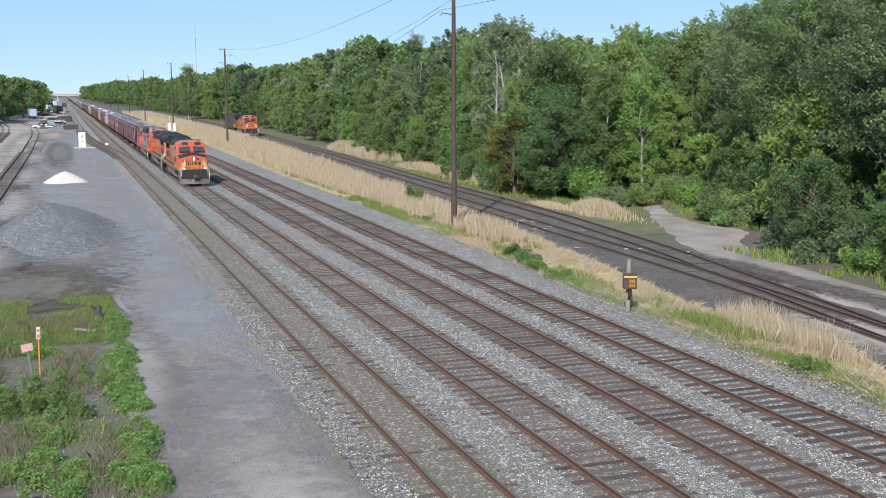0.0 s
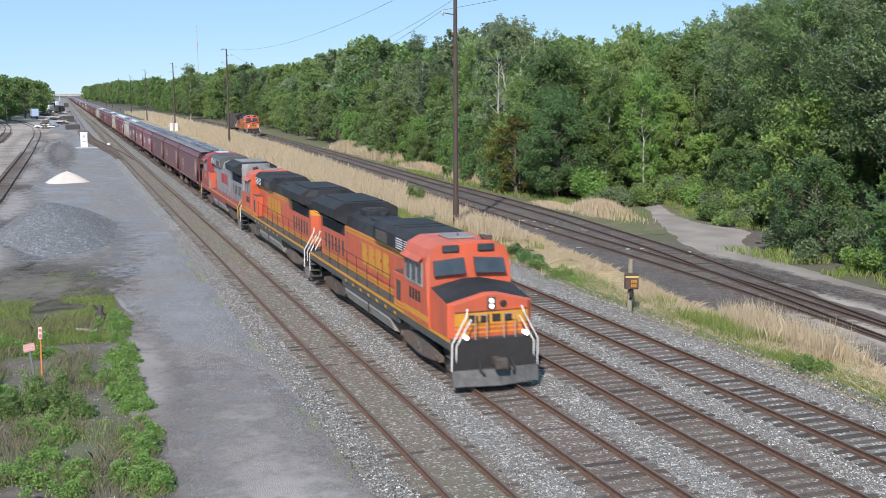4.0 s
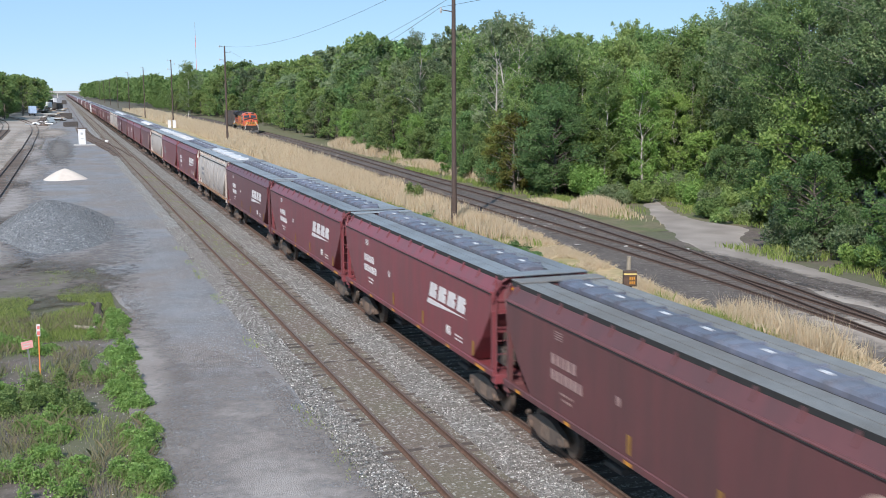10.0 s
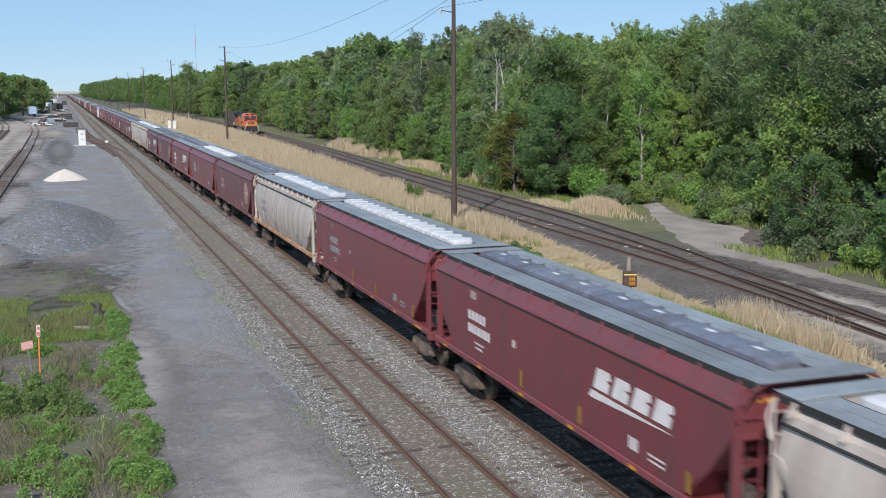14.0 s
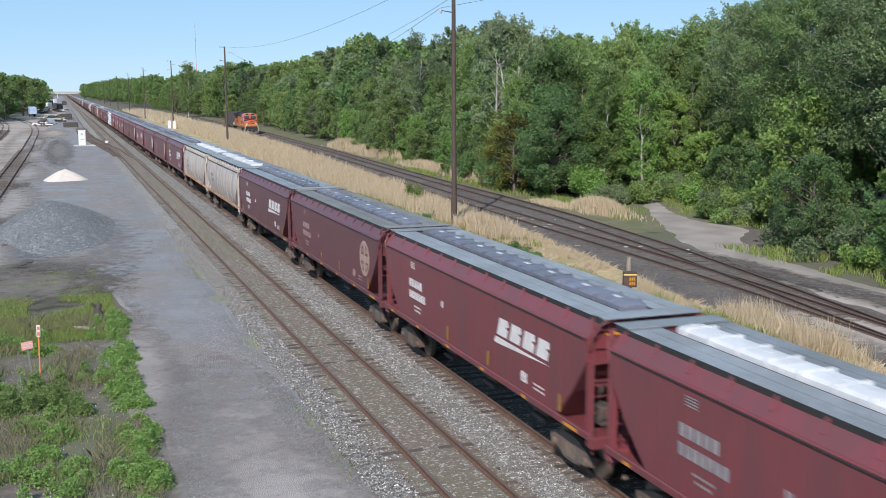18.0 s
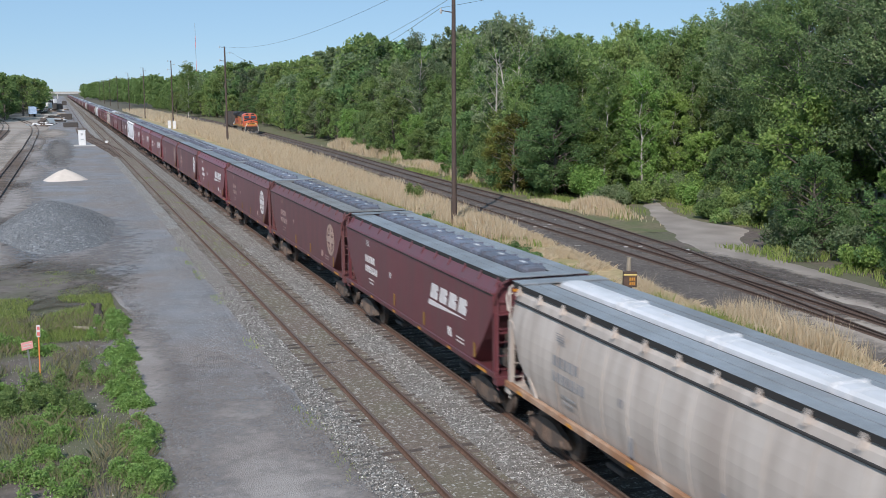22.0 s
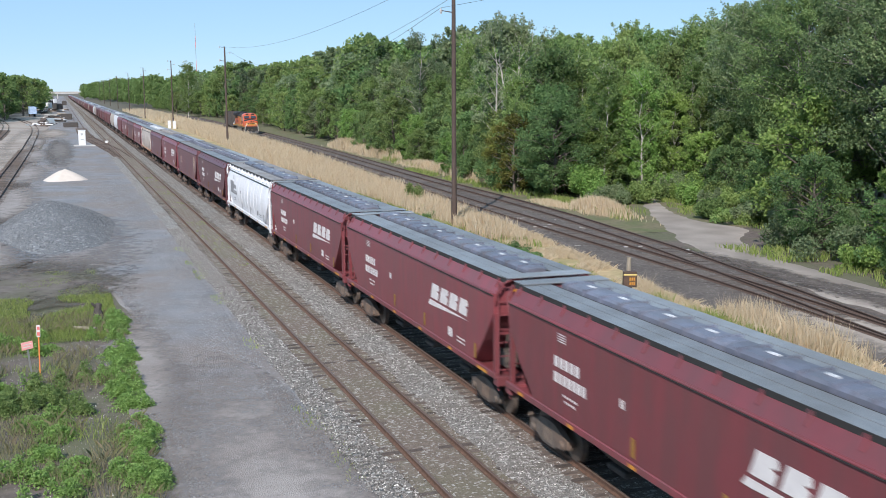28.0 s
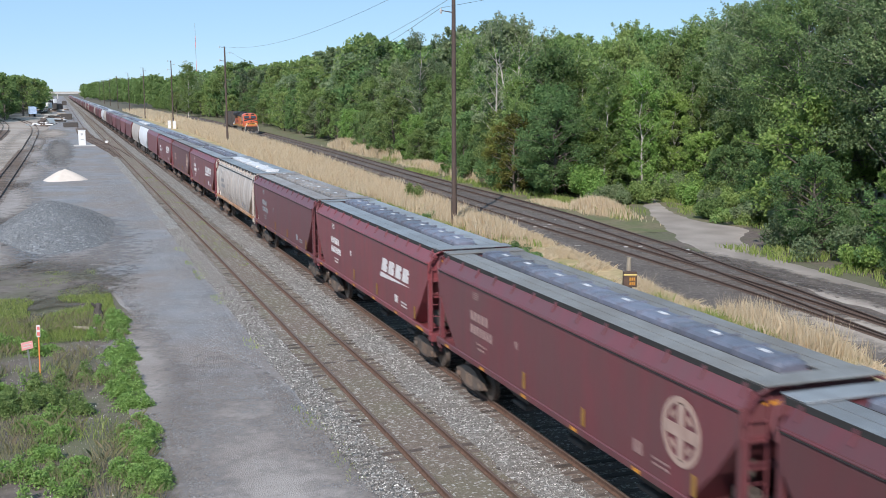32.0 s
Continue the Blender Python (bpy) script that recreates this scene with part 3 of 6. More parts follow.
def roundel(parent, material, x, y, z, r):
    """A round emblem: a ring with a plain cross in it."""
    g = Geo()
    t = 0.008 if x > 0 else -0.008
    n = 36

    def ring(ra, rb, a0, a1, m):
        vs, fs = [], []
        for i in range(m + 1):
            a = a0 + (a1 - a0) * i / m
            for rr in (ra, rb):
                for d in (0, t):
                    vs.append((x + d, y + rr * math.cos(a), z + rr * math.sin(a)))
        for i in range(m):
            k = 4 * i
            fs += [(k + 1, k + 3, k + 7, k + 5), (k, k + 4, k + 6, k + 2), (k, k + 1, k + 5, k + 4), (k + 2, k + 6, k + 7, k + 3)]
        g.add(vs, fs)
    ring(r * 0.8, r, 0, 2 * math.pi, n)
    g.box(min(x, x + t), max(x, x + t), y - r * 0.82, y + r * 0.82, z - r * 0.18, z + r * 0.18)
    for k in (-1, 1):
        g.box(min(x, x + t), max(x, x + t), y - r * 0.18, y + r * 0.18, *sorted((z + k * r * 0.18, z + k * r * 0.82)))
        for q in (-1, 1):
            ring(r * 0.52, r * 0.68, k * math.pi / 2 + q * 0.55, k * math.pi / 2 + q * 1.02, 4)
    return part("emblem", g, material, parent, "round painted emblem with a cross")


def ladder(parent, material, x, y, z0, z1, along="y", width=0.42, n=8):
    g = Geo()
    for s in (-0.5, 0.5):
        a = (x, y + s * width, z0) if along == "y" else (x + s * width, y, z0)
        g.tube(a, (a[0], a[1], z1), 0.028, 0.028, 6)
    for i in range(n):
        zz = z0 + (z1 - z0) * (i + 0.5) / n
        a = (x, y - width / 2, zz) if along == "y" else (x - width / 2, y, zz)
        b = (x, y + width / 2, zz) if along == "y" else (x + width / 2, y, zz)
        g.tube(a, b, 0.016, 0.016, 5)
    return part("ladder", g, material, parent)


def hopper(style, at, label, body_mat, roof_mat=None, hatch_mat=None, emblem=None, word=None, near=True, plate=False):
    """A covered hopper car; its front coupler face is at y = 0 and the rails at z = 0."""
    roof_mat, hatch_mat = roof_mat or M_GALV, hatch_mat or M_HATCH
    car = thing("hopper_car", label, "railcar", "hopper cars of the train", at)
    prof = half_profile(style)
    e0, e1 = 0.55, CAR - 0.55
    ze, ce = 3.22, 1.7      # height and length of the open corners
    g = Geo()
    rings = []
    for y, zb in ((e0, ze), (e0 + 0.45 * ce, 2.3), (e0 + ce, SILL), (CAR * 0.33, SILL), (CAR * 0.66, SILL), (e1 - ce, SILL), (e1 - 0.45 * ce, 2.3), (e1, ze)):
        h = clip_profile(prof, zb)
        k = 0.97 if (style == "round" and y in (e0, e1)) else 1.0
        rings.append([(x * k, y, z) for x, z in h] + [(-x * k, y, z) for x, z in reversed(h[:-1])])
    g.loft(rings)
    part("body", g, body_mat, car)
    if not near:
        part("roof_walkway", Geo().box(-1.3, -0.46, 0.3, CAR - 0.3, 4.2, 4.25).box(0.46, 1.3, 0.3, CAR - 0.3, 4.2, 4.25), roof_mat, car)
        part("hatch_cover", Geo().box(-0.4, 0.4, 1.3, CAR - 1.3, 4.18, 4.4, 0.06), hatch_mat, car)
        g = Geo()
        g.box(-0.3, 0.3, 0.45, CAR - 0.45, 0.95, SILL)
        for yy in (2.2, CAR - 2.2):
            g.box(-1.1, 1.1, yy - 1.3, yy + 1.3, 0.15, 0.85, 0.15)
        for k in range(3):
            y = CAR / 2 + (k - 1) * 3.6
            g.prism_x(((y - 1.5, SILL), (y + 1.5, SILL), (y + 0.4, 0.45), (y - 0.4, 0.45)), -1.1, 1.1)
        g.box(-0.15, 0.15, -0.02, 0.6, 0.72, 1.0).box(-0.15, 0.15, CAR - 0.6, CAR + 0.02, 0.72, 1.0)
        g.tube((0.7, 2.2, 0.3), (0.75, 2.2, 0.0), 0.2).tube((-0.7, CAR - 2.2, 0.3), (-0.75, CAR - 2.2, 0.0), 0.2)
        part("underframe", g, M_UNDER, car)
        return car
    # belt seam, side sills and weld seams
    for s in (-1, 1):
        if style != "round":
            part("belt_seam", Geo().box(*sorted((s * 1.55, s * 1.635)), e0 + 0.03, e1 - 0.03, BELT - 0.03, BELT, 0.008), M_BLACK, car)
            part("belt_lip", Geo().box(*sorted((s * 1.54, s * 1.64)), e0 + 0.03, e1 - 0.03, BELT, BELT + 0.05, 0.012), body_mat, car)
        else:
            part("belt_seam", Geo().box(*sorted((s * 1.4, s * 1.475)), e0 + 0.1, e1 - 0.1, BELT + 0.03, BELT + 0.07, 0.01), M_BLACK, car)
        part("side_sill", Geo().box(*sorted((s * 1.5, s * 1.63)), 0.4, CAR - 0.4, SILL - 0.08, SILL + 0.1, 0.02), M_RUSTSILL if style == "round" and not plate else body_mat, car)
    for i in range(6):
        y = 1.0 + i * (CAR - 2.6) / 5
        part("reflector", Geo().box(-1.642, -1.632, y, y + (0.75 if i == 0 else 0.3), SILL - 0.05, SILL + 0.03), M_YELLOW, car)
    for i in range(1, 11 if style == "round" else 1):
        y = e0 + ce + i * (e1 - e0 - 2 * ce) / 11 - 0.2
        side = [(x, z) for x, z in prof if z < BELT + 0.02]
        inner, outer = [(-x - 0.002, z) for x, z in side], [(-x - 0.014, z) for x, z in side]
        part("weld_seam", Geo().prism_y(inner + outer[::-1], y - 0.03, y + 0.03), body_mat, car)
    # roof: two walkways with brackets, cross walks at the ends, hatch covers
    for s in (-1, 1):
        g = Geo()
        g.box(*sorted((s * 0.47, s * 1.31)), 0.3, CAR - 0.3, 4.215, 4.25, 0.008)
        g.box(*sorted((s * 0.86, s * 0.9)), 0.35, CAR - 0.35, 4.25, 4.262)
        g.slot = 1
        for i in range(13):
            y = 0.8 + i * (CAR - 1.6) / 12
            g.prism_y(((s * 1.2, 4.215), (s * 1.22, 4.1), (s * 1.33, 3.98), (s * 1.48, 3.96), (s * 1.34, 4.215)), y - 0.04, y + 0.04)
        part("roof_walkway", g, [roof_mat, body_mat], car)
        part("roof_gutter", Geo().box(*sorted((s * 0.4, s * 0.465)), 0.9, CAR - 0.9, 4.19, 4.235, 0.01), M_BLACK, car)
    # added black strip: stands in for the shadow under the near walkway's overhang
    part("walkway_edge", Geo().box(-1.33, -1.312, 0.3, CAR - 0.3, 4.12, 4.252), M_BLACK, car)
    for y in (0.22, CAR - 0.87):
        part("cross_walk", Geo().box(-1.315, 1.315, y, y + 0.65, 4.262, 4.295, 0.01), roof_mat, car)
    nh = 4
    for i in range(nh):
        a = 1.15 + i * (CAR - 2.3) / nh
        b = a + (CAR - 2.3) / nh - 0.04
        ra, rb = (0.16 if i == 0 else 0.02), (0.16 if i == nh - 1 else 0.02)
        sec = ((-0.39, 4.2), (0.39, 4.2), (0.38, 4.33), (0.28, 4.38), (0, 4.4), (-0.28, 4.38), (-0.38, 4.33))
        g = Geo().loft([[(x * k, y, 4.2 + (z - 4.2) * k) for x, z in sec] for y, k in ((a, 0.75 if i == 0 else 0.95), (a + ra, 1.0), (b - rb, 1.0), (b, 0.75 if i == nh - 1 else 0.95))])
        for j in range(4 if style != "round" else 1):
            yy = a + (b - a) * (0.12 + 0.25 * j)
            g.box(-0.42, 0.42, yy - 0.03, yy + 0.03, 4.24, 4.412)
        hc = part("hatch_cover", g, hatch_mat, car)
        for q in (0.25, 0.7):
            yy = a + (b - a) * q
            part("latch", Geo().box(-0.05, 0.07, yy - 0.16, yy + 0.16, 4.395, 4.412, 0.005), M_HATCHW, hc)
    # ends
    for flip in (0, 1):
        f = (lambda y: y) if not flip else (lambda y: CAR - y)
        def yb(a, b):
            return sorted((f(a), f(b)))
        g = Geo().box(-1.58, 1.58, *yb(0.3, 0.62), 1.14, SILL, 0.02)
        g.box(-1.45, 1.45, *yb(0.62, 2.6), 1.28, 1.36)
        part("end_sill", g, body_mat, car)
        g = Geo()
        for s in (-1, 1):
            g.box(*sorted((s * 1.44, s * 1.57)), *yb(e0 - 0.03, e0 + 0.11), SILL, ze + 0.02)
            g.prism_x([(f(e0 + 0.02), ze), (f(e0 + 0.18), ze + 0.03), (f(e0 + ce + 0.2), SILL), (f(e0 + ce + 0.02), SILL)], s * 1.5, s * 1.56)
            g.box(*sorted((s * 0.5, s * 0.62)), *yb(e0, e0 + 0.12), SILL, ze + 0.02)
        g.box(-1.5, 1.5, *yb(e0 - 0.02, e0 + 0.1), ze - 0.06, ze + 0.05)
        g.box(-1.5, 1.5, *yb(e0 + 0.01, e0 + 0.08), ze - 0.62, ze - 0.5)
        part("end_frame", g, body_mat, car)
        part("slope_sheet", Geo().prism_x([(f(e0 + 0.3), ze), (f(e0 + 0.36), ze + 0.1), (f(e0 + ce + 0.75), SILL + 0.02), (f(e0 + ce + 0.65), SILL)], -1.34, 1.34), M_UNDER, car)
        for s in (-1, 1):
            part("slope_brace", Geo().prism_x([(f(e0 + 0.75), SILL), (f(e0 + 0.9), SILL), (f(e0 + 0.62), 2.6), (f(e0 + 0.5), 2.6)], s * 0.85, s * 0.93), M_UNDER, car)
        ladder(car, body_mat, -1.28, f(e0 - 0.1), 1.0, EAVE, "x")
        ladder(car, body_mat, 1.28, f(e0 - 0.1), 1.0, EAVE, "x")
        for s in (-1, 1):
            part("grab_rail", Geo().pipe([(s * 0.7, f(0.28), 4.26), (s * 1.15, f(0.28), 4.24), (s * 1.42, f(0.3), 4.12), (s * 1.55, f(0.34), 3.86), (s * 1.57, f(0.5), 3.5)], 0.028, 6), body_mat, car)
        part("end_reflector", Geo().box(-1.12, -0.72, *yb(e0 - 0.012, e0 - 0.002), 3.82, 3.89), M_YELLOW, car)
        part("coupler", Geo().box(-0.12, 0.12, *yb(-0.03, 0.7), 0.72, 0.98, 0.03).box(-0.2, 0.2, *yb(-0.02, 0.22), 0.68, 1.02, 0.05), M_UNDER, car)
        truck(car, f(2.25))
    part("centre_sill", Geo().box(-0.22, 0.22, 0.6, CAR - 0.6, 0.78, 1.3), M_UNDER, car)
    for k in range(3):
        y = CAR / 2 + (k - 1) * 3.7
        g = Geo().loft([[(-1.4, y - 1.7, SILL), (1.4, y - 1.7, SILL), (1.4, y + 1.7, SILL), (-1.4, y + 1.7, SILL)],
                        [(-0.6, y - 0.4, 0.5), (0.6, y - 0.4, 0.5), (0.6, y + 0.4, 0.5), (-0.6, y + 0.4, 0.5)]])
        g.box(-0.75, 0.75, y - 0.45, y + 0.45, 0.36, 0.5, 0.03)
        part("discharge_bay", g, M_UNDER, car)
    part("brake_cylinder", Geo().tube((-0.55, 0.9, 1.62), (-0.55, 1.6, 1.62), 0.2, 0.2, 12).box(-1.1, -0.7, 0.8, 1.5, 1.5, 2.0, 0.05), M_UNDER, car)
    part("brake_wheel", Geo().tube((-0.6, CAR - 0.46, 2.3), (-0.6, CAR - 0.42, 2.3), 0.28, 0.28, 14), M_UNDER, car)
    # lettering on the side that faces the lot; its reader's left end is the rear of the car
    x = -1.616 if style != "round" else -1.624
    if emblem:
        roundel(car, emblem, x, 2.5, 2.78, 0.72)
    if word:
        mark(car, "side_mark", word, x, 6.1, 2.72, 3.55, 0.5, 0.4, True, -1, "white block mark with a bar under it")
    low = word if word else (M_RUSTLET if emblem else M_GREYLET)
    ya = CAR - 4.9
    blocks(car, "reporting_mark", low, x, ya, 2.72, 1.45, 0.27, 5, 0.0, 0.3)
    blocks(car, "reporting_mark", low, x, ya - 0.35, 2.32, 1.8, 0.26, 7, 0.0, 0.3)
    blocks(car, "data_line", low, x, ya + 0.1, 2.04, 0.8, 0.06, 6, 0.0, 0.45)
    blocks(car, "data_line", low, x, ya + 0.2, 1.9, 0.6, 0.06, 5, 0.0, 0.45)
    for k in range(4):
        blocks(car, "data_line", low, x, ya + 0.75, 3.38 + 0.06 * k, 0.45, 0.026, 2, 0.0, 0.12)
    blocks(car, "data_plate", low, x, 10.7, 2.58, 0.24, 0.2, 2, 0.0, 0.4)
    for y in (10.2, 6.7, 1.9):
        part("placard_holder", Geo().box(*sorted((x, x - 0.012)), y, y + 0.16, 1.62, 2.06, 0.004), M_OCHRE if body_mat not in (M_CEMENT, M_WHITE) else M_GREYLET, car)
    blocks(car, "data_plate", low, x, 4.0, 1.8, 0.42, 0.28, 4, 0.0, 0.35)
    blocks(car, "data_line", low, x, 2.9, 1.9, 0.7, 0.05, 4, 0.0, 0.3)
    blocks(car, "data_line", low, x, 2.9, 1.78, 0.7, 0.05, 4, 0.0, 0.3)
    if plate:
        part("side_panel", Geo().box(*sorted((x, x - 0.008)), CAR - 3.9, CAR - 2.5, 2.35, 3.2), M_GREYLET, car, "plain grey painted square")
    return car


LAB = {"L": "weathered brown covered hopper with a faded round emblem", "N": "oxide red covered hopper with a white block mark",
       "D": "dark maroon covered hopper with a white block mark", "M": "dark maroon covered hopper with a round emblem",
       "W": "oxide red covered hopper with white hatch covers", "G": "dusty cement grey covered hopper with rounded sides",
       "X": "clean white covered hopper car", "P": "plain dark maroon covered hopper car", "R": "brown covered hopper with a bright white round emblem",
       "C": "pale cream covered hopper with rounded sides"}
NEAR_CARS = "LLLNNDGNWGLWNMDGCDLRNRLNNNXDMNPGNLN"
protos = {}
movers = []


def make_car(c, y, near=True):
    at = pose(TX, y, 0)
    key = (c, near)
    if key in protos:
        ob = copy_thing(protos[key], at)
    else:
        kw = {"L": dict(style="flat", body_mat=M_WEATHERED, roof_mat=M_OLDGALV, emblem=M_TAN), "M": dict(style="flat", body_mat=M_MAROON, roof_mat=M_OLDGALV, emblem=M_TAN),
              "N": dict(style="flat", body_mat=M_BROWN, word=M_LETTER), "D": dict(style="flat", body_mat=M_MAROON, word=M_LETTER),
              "R": dict(style="flat", body_mat=M_WEATHERED, emblem=M_LETTER), "P": dict(style="flat", body_mat=M_MAROON, hatch_mat=M_DARKROOF, roof_mat=M_DARKROOF),
              "W": dict(style="flat", body_mat=M_BROWN, hatch_mat=M_HATCHW), "G": dict(style="round", body_mat=M_CEMENT, roof_mat=M_GALV, hatch_mat=M_HATCHW),
              "C": dict(style="round", body_mat=M_CEMENT, roof_mat=M_GALV, hatch_mat=M_HATCHW), "X": dict(style="round", body_mat=M_WHITE, roof_mat=M_DARKROOF, plate=True)}[c]
        ob = protos[key] = hopper(at=at, label=LAB[c], near=near, **kw)
    movers.append((ob, y))
    return ob


rng = random.Random(11)
for k, c in enumerate(NEAR_CARS):
    make_car(c, G0 + CAR * k)
for k in range(len(NEAR_CARS), 108):
    make_car(rng.choice("LNDLNDMNPNDLG" if k % 9 else "GCX"), G0 + CAR * k, False)


# ---- locomotives ----
M_ORANGE = paint("orange_paint", (0.62, 0.115, 0.05), (0.55, 0.1, 0.045), (0.36, 0.1, 0.06), 0.4, 0.0, 0.55)
M_ROOF = mat("black_roof_paint", (0.018, 0.02, 0.024), (0.028, 0.03, 0.035), 1.6, 0.7, 0.15, c3=(0.05, 0.049, 0.05), scale3=0.9, amt3=0.5, bscale=3.0, spec=0.25)
M_SILVER = paint("silver_grey_paint", (0.3, 0.305, 0.315), (0.25, 0.255, 0.262), (0.17, 0.16, 0.152), 0.5, 0.0, 0.65)
M_GREYROOF = paint("sooty_roof_paint", (0.055, 0.056, 0.06), (0.08, 0.08, 0.083), (0.11, 0.107, 0.105), 0.6, 0.0, 0.7)
M_WARRED = paint("faded_red_paint", (0.32, 0.045, 0.055), (0.28, 0.042, 0.05), (0.2, 0.06, 0.062), 0.45, 0.0, 0.6)
M_GOLD = mat("yellow_stripe_paint", (0.62, 0.3, 0.03), (0.52, 0.24, 0.03), 4.0, 0.5)
M_DKGREEN = paint("dark_sill_paint", (0.05, 0.058, 0.055), (0.07, 0.075, 0.07), (0.1, 0.085, 0.075), 0.6, 0.0)
M_RAILW = mat("white_handrail", (0.75, 0.73, 0.7), (0.66, 0.64, 0.62), 5.0, 0.5)
M_RAILY = mat("yellow_handrail", (0.7, 0.42, 0.06), (0.62, 0.36, 0.05), 5.0, 0.5)
M_GLASS = mat("cab_glass", (0.03, 0.04, 0.05), (0.05, 0.06, 0.07), 2.0, 0.06, spec=1.0)
M_TANK = paint("fuel_tank_paint", (0.24, 0.225, 0.21), (0.3, 0.28, 0.26), (0.33, 0.29, 0.25), 0.7, 0.0)
M_SILVERLET = mat("red_lettering", (0.42, 0.05, 0.06), (0.36, 0.045, 0.05), 3.0, 0.6)
M_LAMP = bpy.data.materials.new("headlight_glow")
M_LAMP.use_nodes = True
lb = M_LAMP.node_tree.nodes["Principled BSDF"]
lb.inputs["Emission Color"].default_value, lb.inputs["Emission Strength"].default_value = (1, 0.93, 0.8, 1), 1.6


def locomotive(at, label, scheme="orange", lit=True, name="locomotive"):
    """A long six-axle diesel; the cab's coupler face is at y = 0, the radiator end at y = LOCO."""
    L = LOCO
    ob = thing(name, label, "locomotive", "locomotives", at)
    if scheme == "orange":
        side, cabm, roof, sill, rail, letter, deck = M_ORANGE, M_ORANGE, M_ROOF, M_DKGREEN, M_RAILW, M_GOLD, M_GOLD
    else:
        side, cabm, roof, sill, rail, letter, deck = M_SILVER, M_WARRED, M_GREYROOF, M_WARRED, M_RAILY, M_SILVERLET, M_GOLD
    # frame, deck, skirt
    part("frame", Geo().box(-1.5, 1.5, 0.75, L - 0.75, 1.22, 1.6, 0.02), sill, ob)
    for s in (-1, 1):
        part("deck_stripe", Geo().box(*sorted((s * 1.502, s * 1.512)), 0.8, L - 0.8, 1.5, 1.62), deck, ob)
        part("skirt", Geo().box(*sorted((s * 1.38, s * 1.46)), 6.6, 15.4, 0.98, 1.22, 0.02), sill, ob)
        if scheme == "orange":
            for i in range(7):
                y = 6.8 + i * 1.25
                part("sill_reflector", Geo().box(*sorted((s * 1.512, s * 1.52)), y, y + 0.3, 1.28, 1.4), M_GOLD, ob)
    for flip in (0, 1):
        f = (lambda y: y) if not flip else (lambda y: L - y)
        yb = lambda a, b: sorted((f(a), f(b)))
        g = Geo().box(-1.5, 1.5, *yb(0.62, 0.76), 0.55, 1.62, 0.03)
        part("pilot", g, M_BLACK if scheme == "orange" else M_UNDER, ob)
        g = Geo().loft([[(-1.5, f(0.62), 0.62), (0, f(0.42), 0.62), (1.5, f(0.62), 0.62), (1.5, f(0.7), 0.62), (-1.5, f(0.7), 0.62)],
                        [(-1.5, f(0.5), 0.12), (0, f(0.22), 0.12), (1.5, f(0.5), 0.12), (1.5, f(0.64), 0.12), (-1.5, f(0.64), 0.12)]])
        part("snow_plough", g, M_PLOUGH, ob)
        part("coupler", Geo().box(-0.13, 0.13, *yb(-0.03, 0.7), 0.74, 1.0, 0.03).box(-0.22, 0.22, *yb(-0.02, 0.24), 0.68, 1.06, 0.05), M_UNDER, ob)
        for s in (-1, 1):
            g = Geo()
            for k in range(4):
                g.box(*sorted((s * 1.05, s * 1.52)), *yb(0.66 + 0.06 * k, 1.2), 0.38 + 0.3 * k, 0.42 + 0.3 * k)
            g.box(*sorted((s * 1.03, s * 1.06)), *yb(0.66, 1.25), 0.36, 1.6)
            part("step_well", g, M_DKGREEN, ob)
            g = Geo().pipe([(s * 1.5, f(0.66), 0.6), (s * 1.5, f(0.62), 1.5), (s * 1.0, f(0.6), 2.4), (s * 0.95, f(0.7), 2.62)], 0.028)
            g.pipe([(s * 1.36, f(0.66), 0.6), (s * 1.36, f(0.62), 1.42), (s * 0.84, f(0.6), 2.3)], 0.028)
            part("end_handrail", g, rail, ob)
            part("ditch_light", Geo().tube((s * 1.05, f(0.5), 1.72), (s * 1.05, f(0.72), 1.72), 0.085, 0.08, 12), M_LAMP if (lit and not flip) else M_UNDER, ob)
        part("end_railing", Geo().pipe([(-0.7, f(0.62), 1.6), (-0.7, f(0.62), 2.4), (-0.3, f(0.62), 2.4), (-0.3, f(0.62), 1.6)], 0.02)
             .pipe([(0.7, f(0.62), 1.6), (0.7, f(0.62), 2.4), (0.3, f(0.62), 2.4), (0.3, f(0.62), 1.6)], 0.02), M_TAN if scheme == "orange" else rail, ob)
        part("hoses", Geo().pipe([(0.55, f(0.62), 0.9), (0.6, f(0.4), 0.6), (0.5, f(0.3), 0.5)], 0.04).pipe([(-0.55, f(0.62), 0.9), (-0.6, f(0.4), 0.6), (-0.5, f(0.3), 0.5)], 0.04), M_BLACK, ob)
    # nose
    face = [(-1.3, 1.6), (1.3, 1.6), (1.3, 2.7), (0.15, 2.98), (-0.15, 2.98), (-1.3, 2.7)]
    wide = [(-1.48, 1.6), (1.48, 1.6), (1.48, 2.72), (0.2, 3.04), (-0.2, 3.04), (-1.48, 2.72)]
    back_ = [(-1.48, 1.6), (1.48, 1.6), (1.48, 2.98), (0.3, 3.24), (-0.3, 3.24), (-1.48, 2.98)]
    nose = part("nose", Geo().loft([[(x, 0.98, z) for x, z in face], [(x, 1.15, z) for x, z in wide], [(x, 2.85, z) for x, z in back_]]), cabm, ob)
    top_a, top_b = [(x, 1.2, z + 0.012) for x, z in wide[2:]], [(x, 2.84, z + 0.012) for x, z in back_[2:]]
    part("nose_deck", Geo().loft([top_a, top_b], closed=False), M_ROOF if scheme == "orange" else M_DARKROOF, nose, "dark anti-glare deck")
    part("nose_door", Geo().box(0.55, 1.1, 0.968, 0.979, 1.7, 2.55, 0.004), cabm, nose)
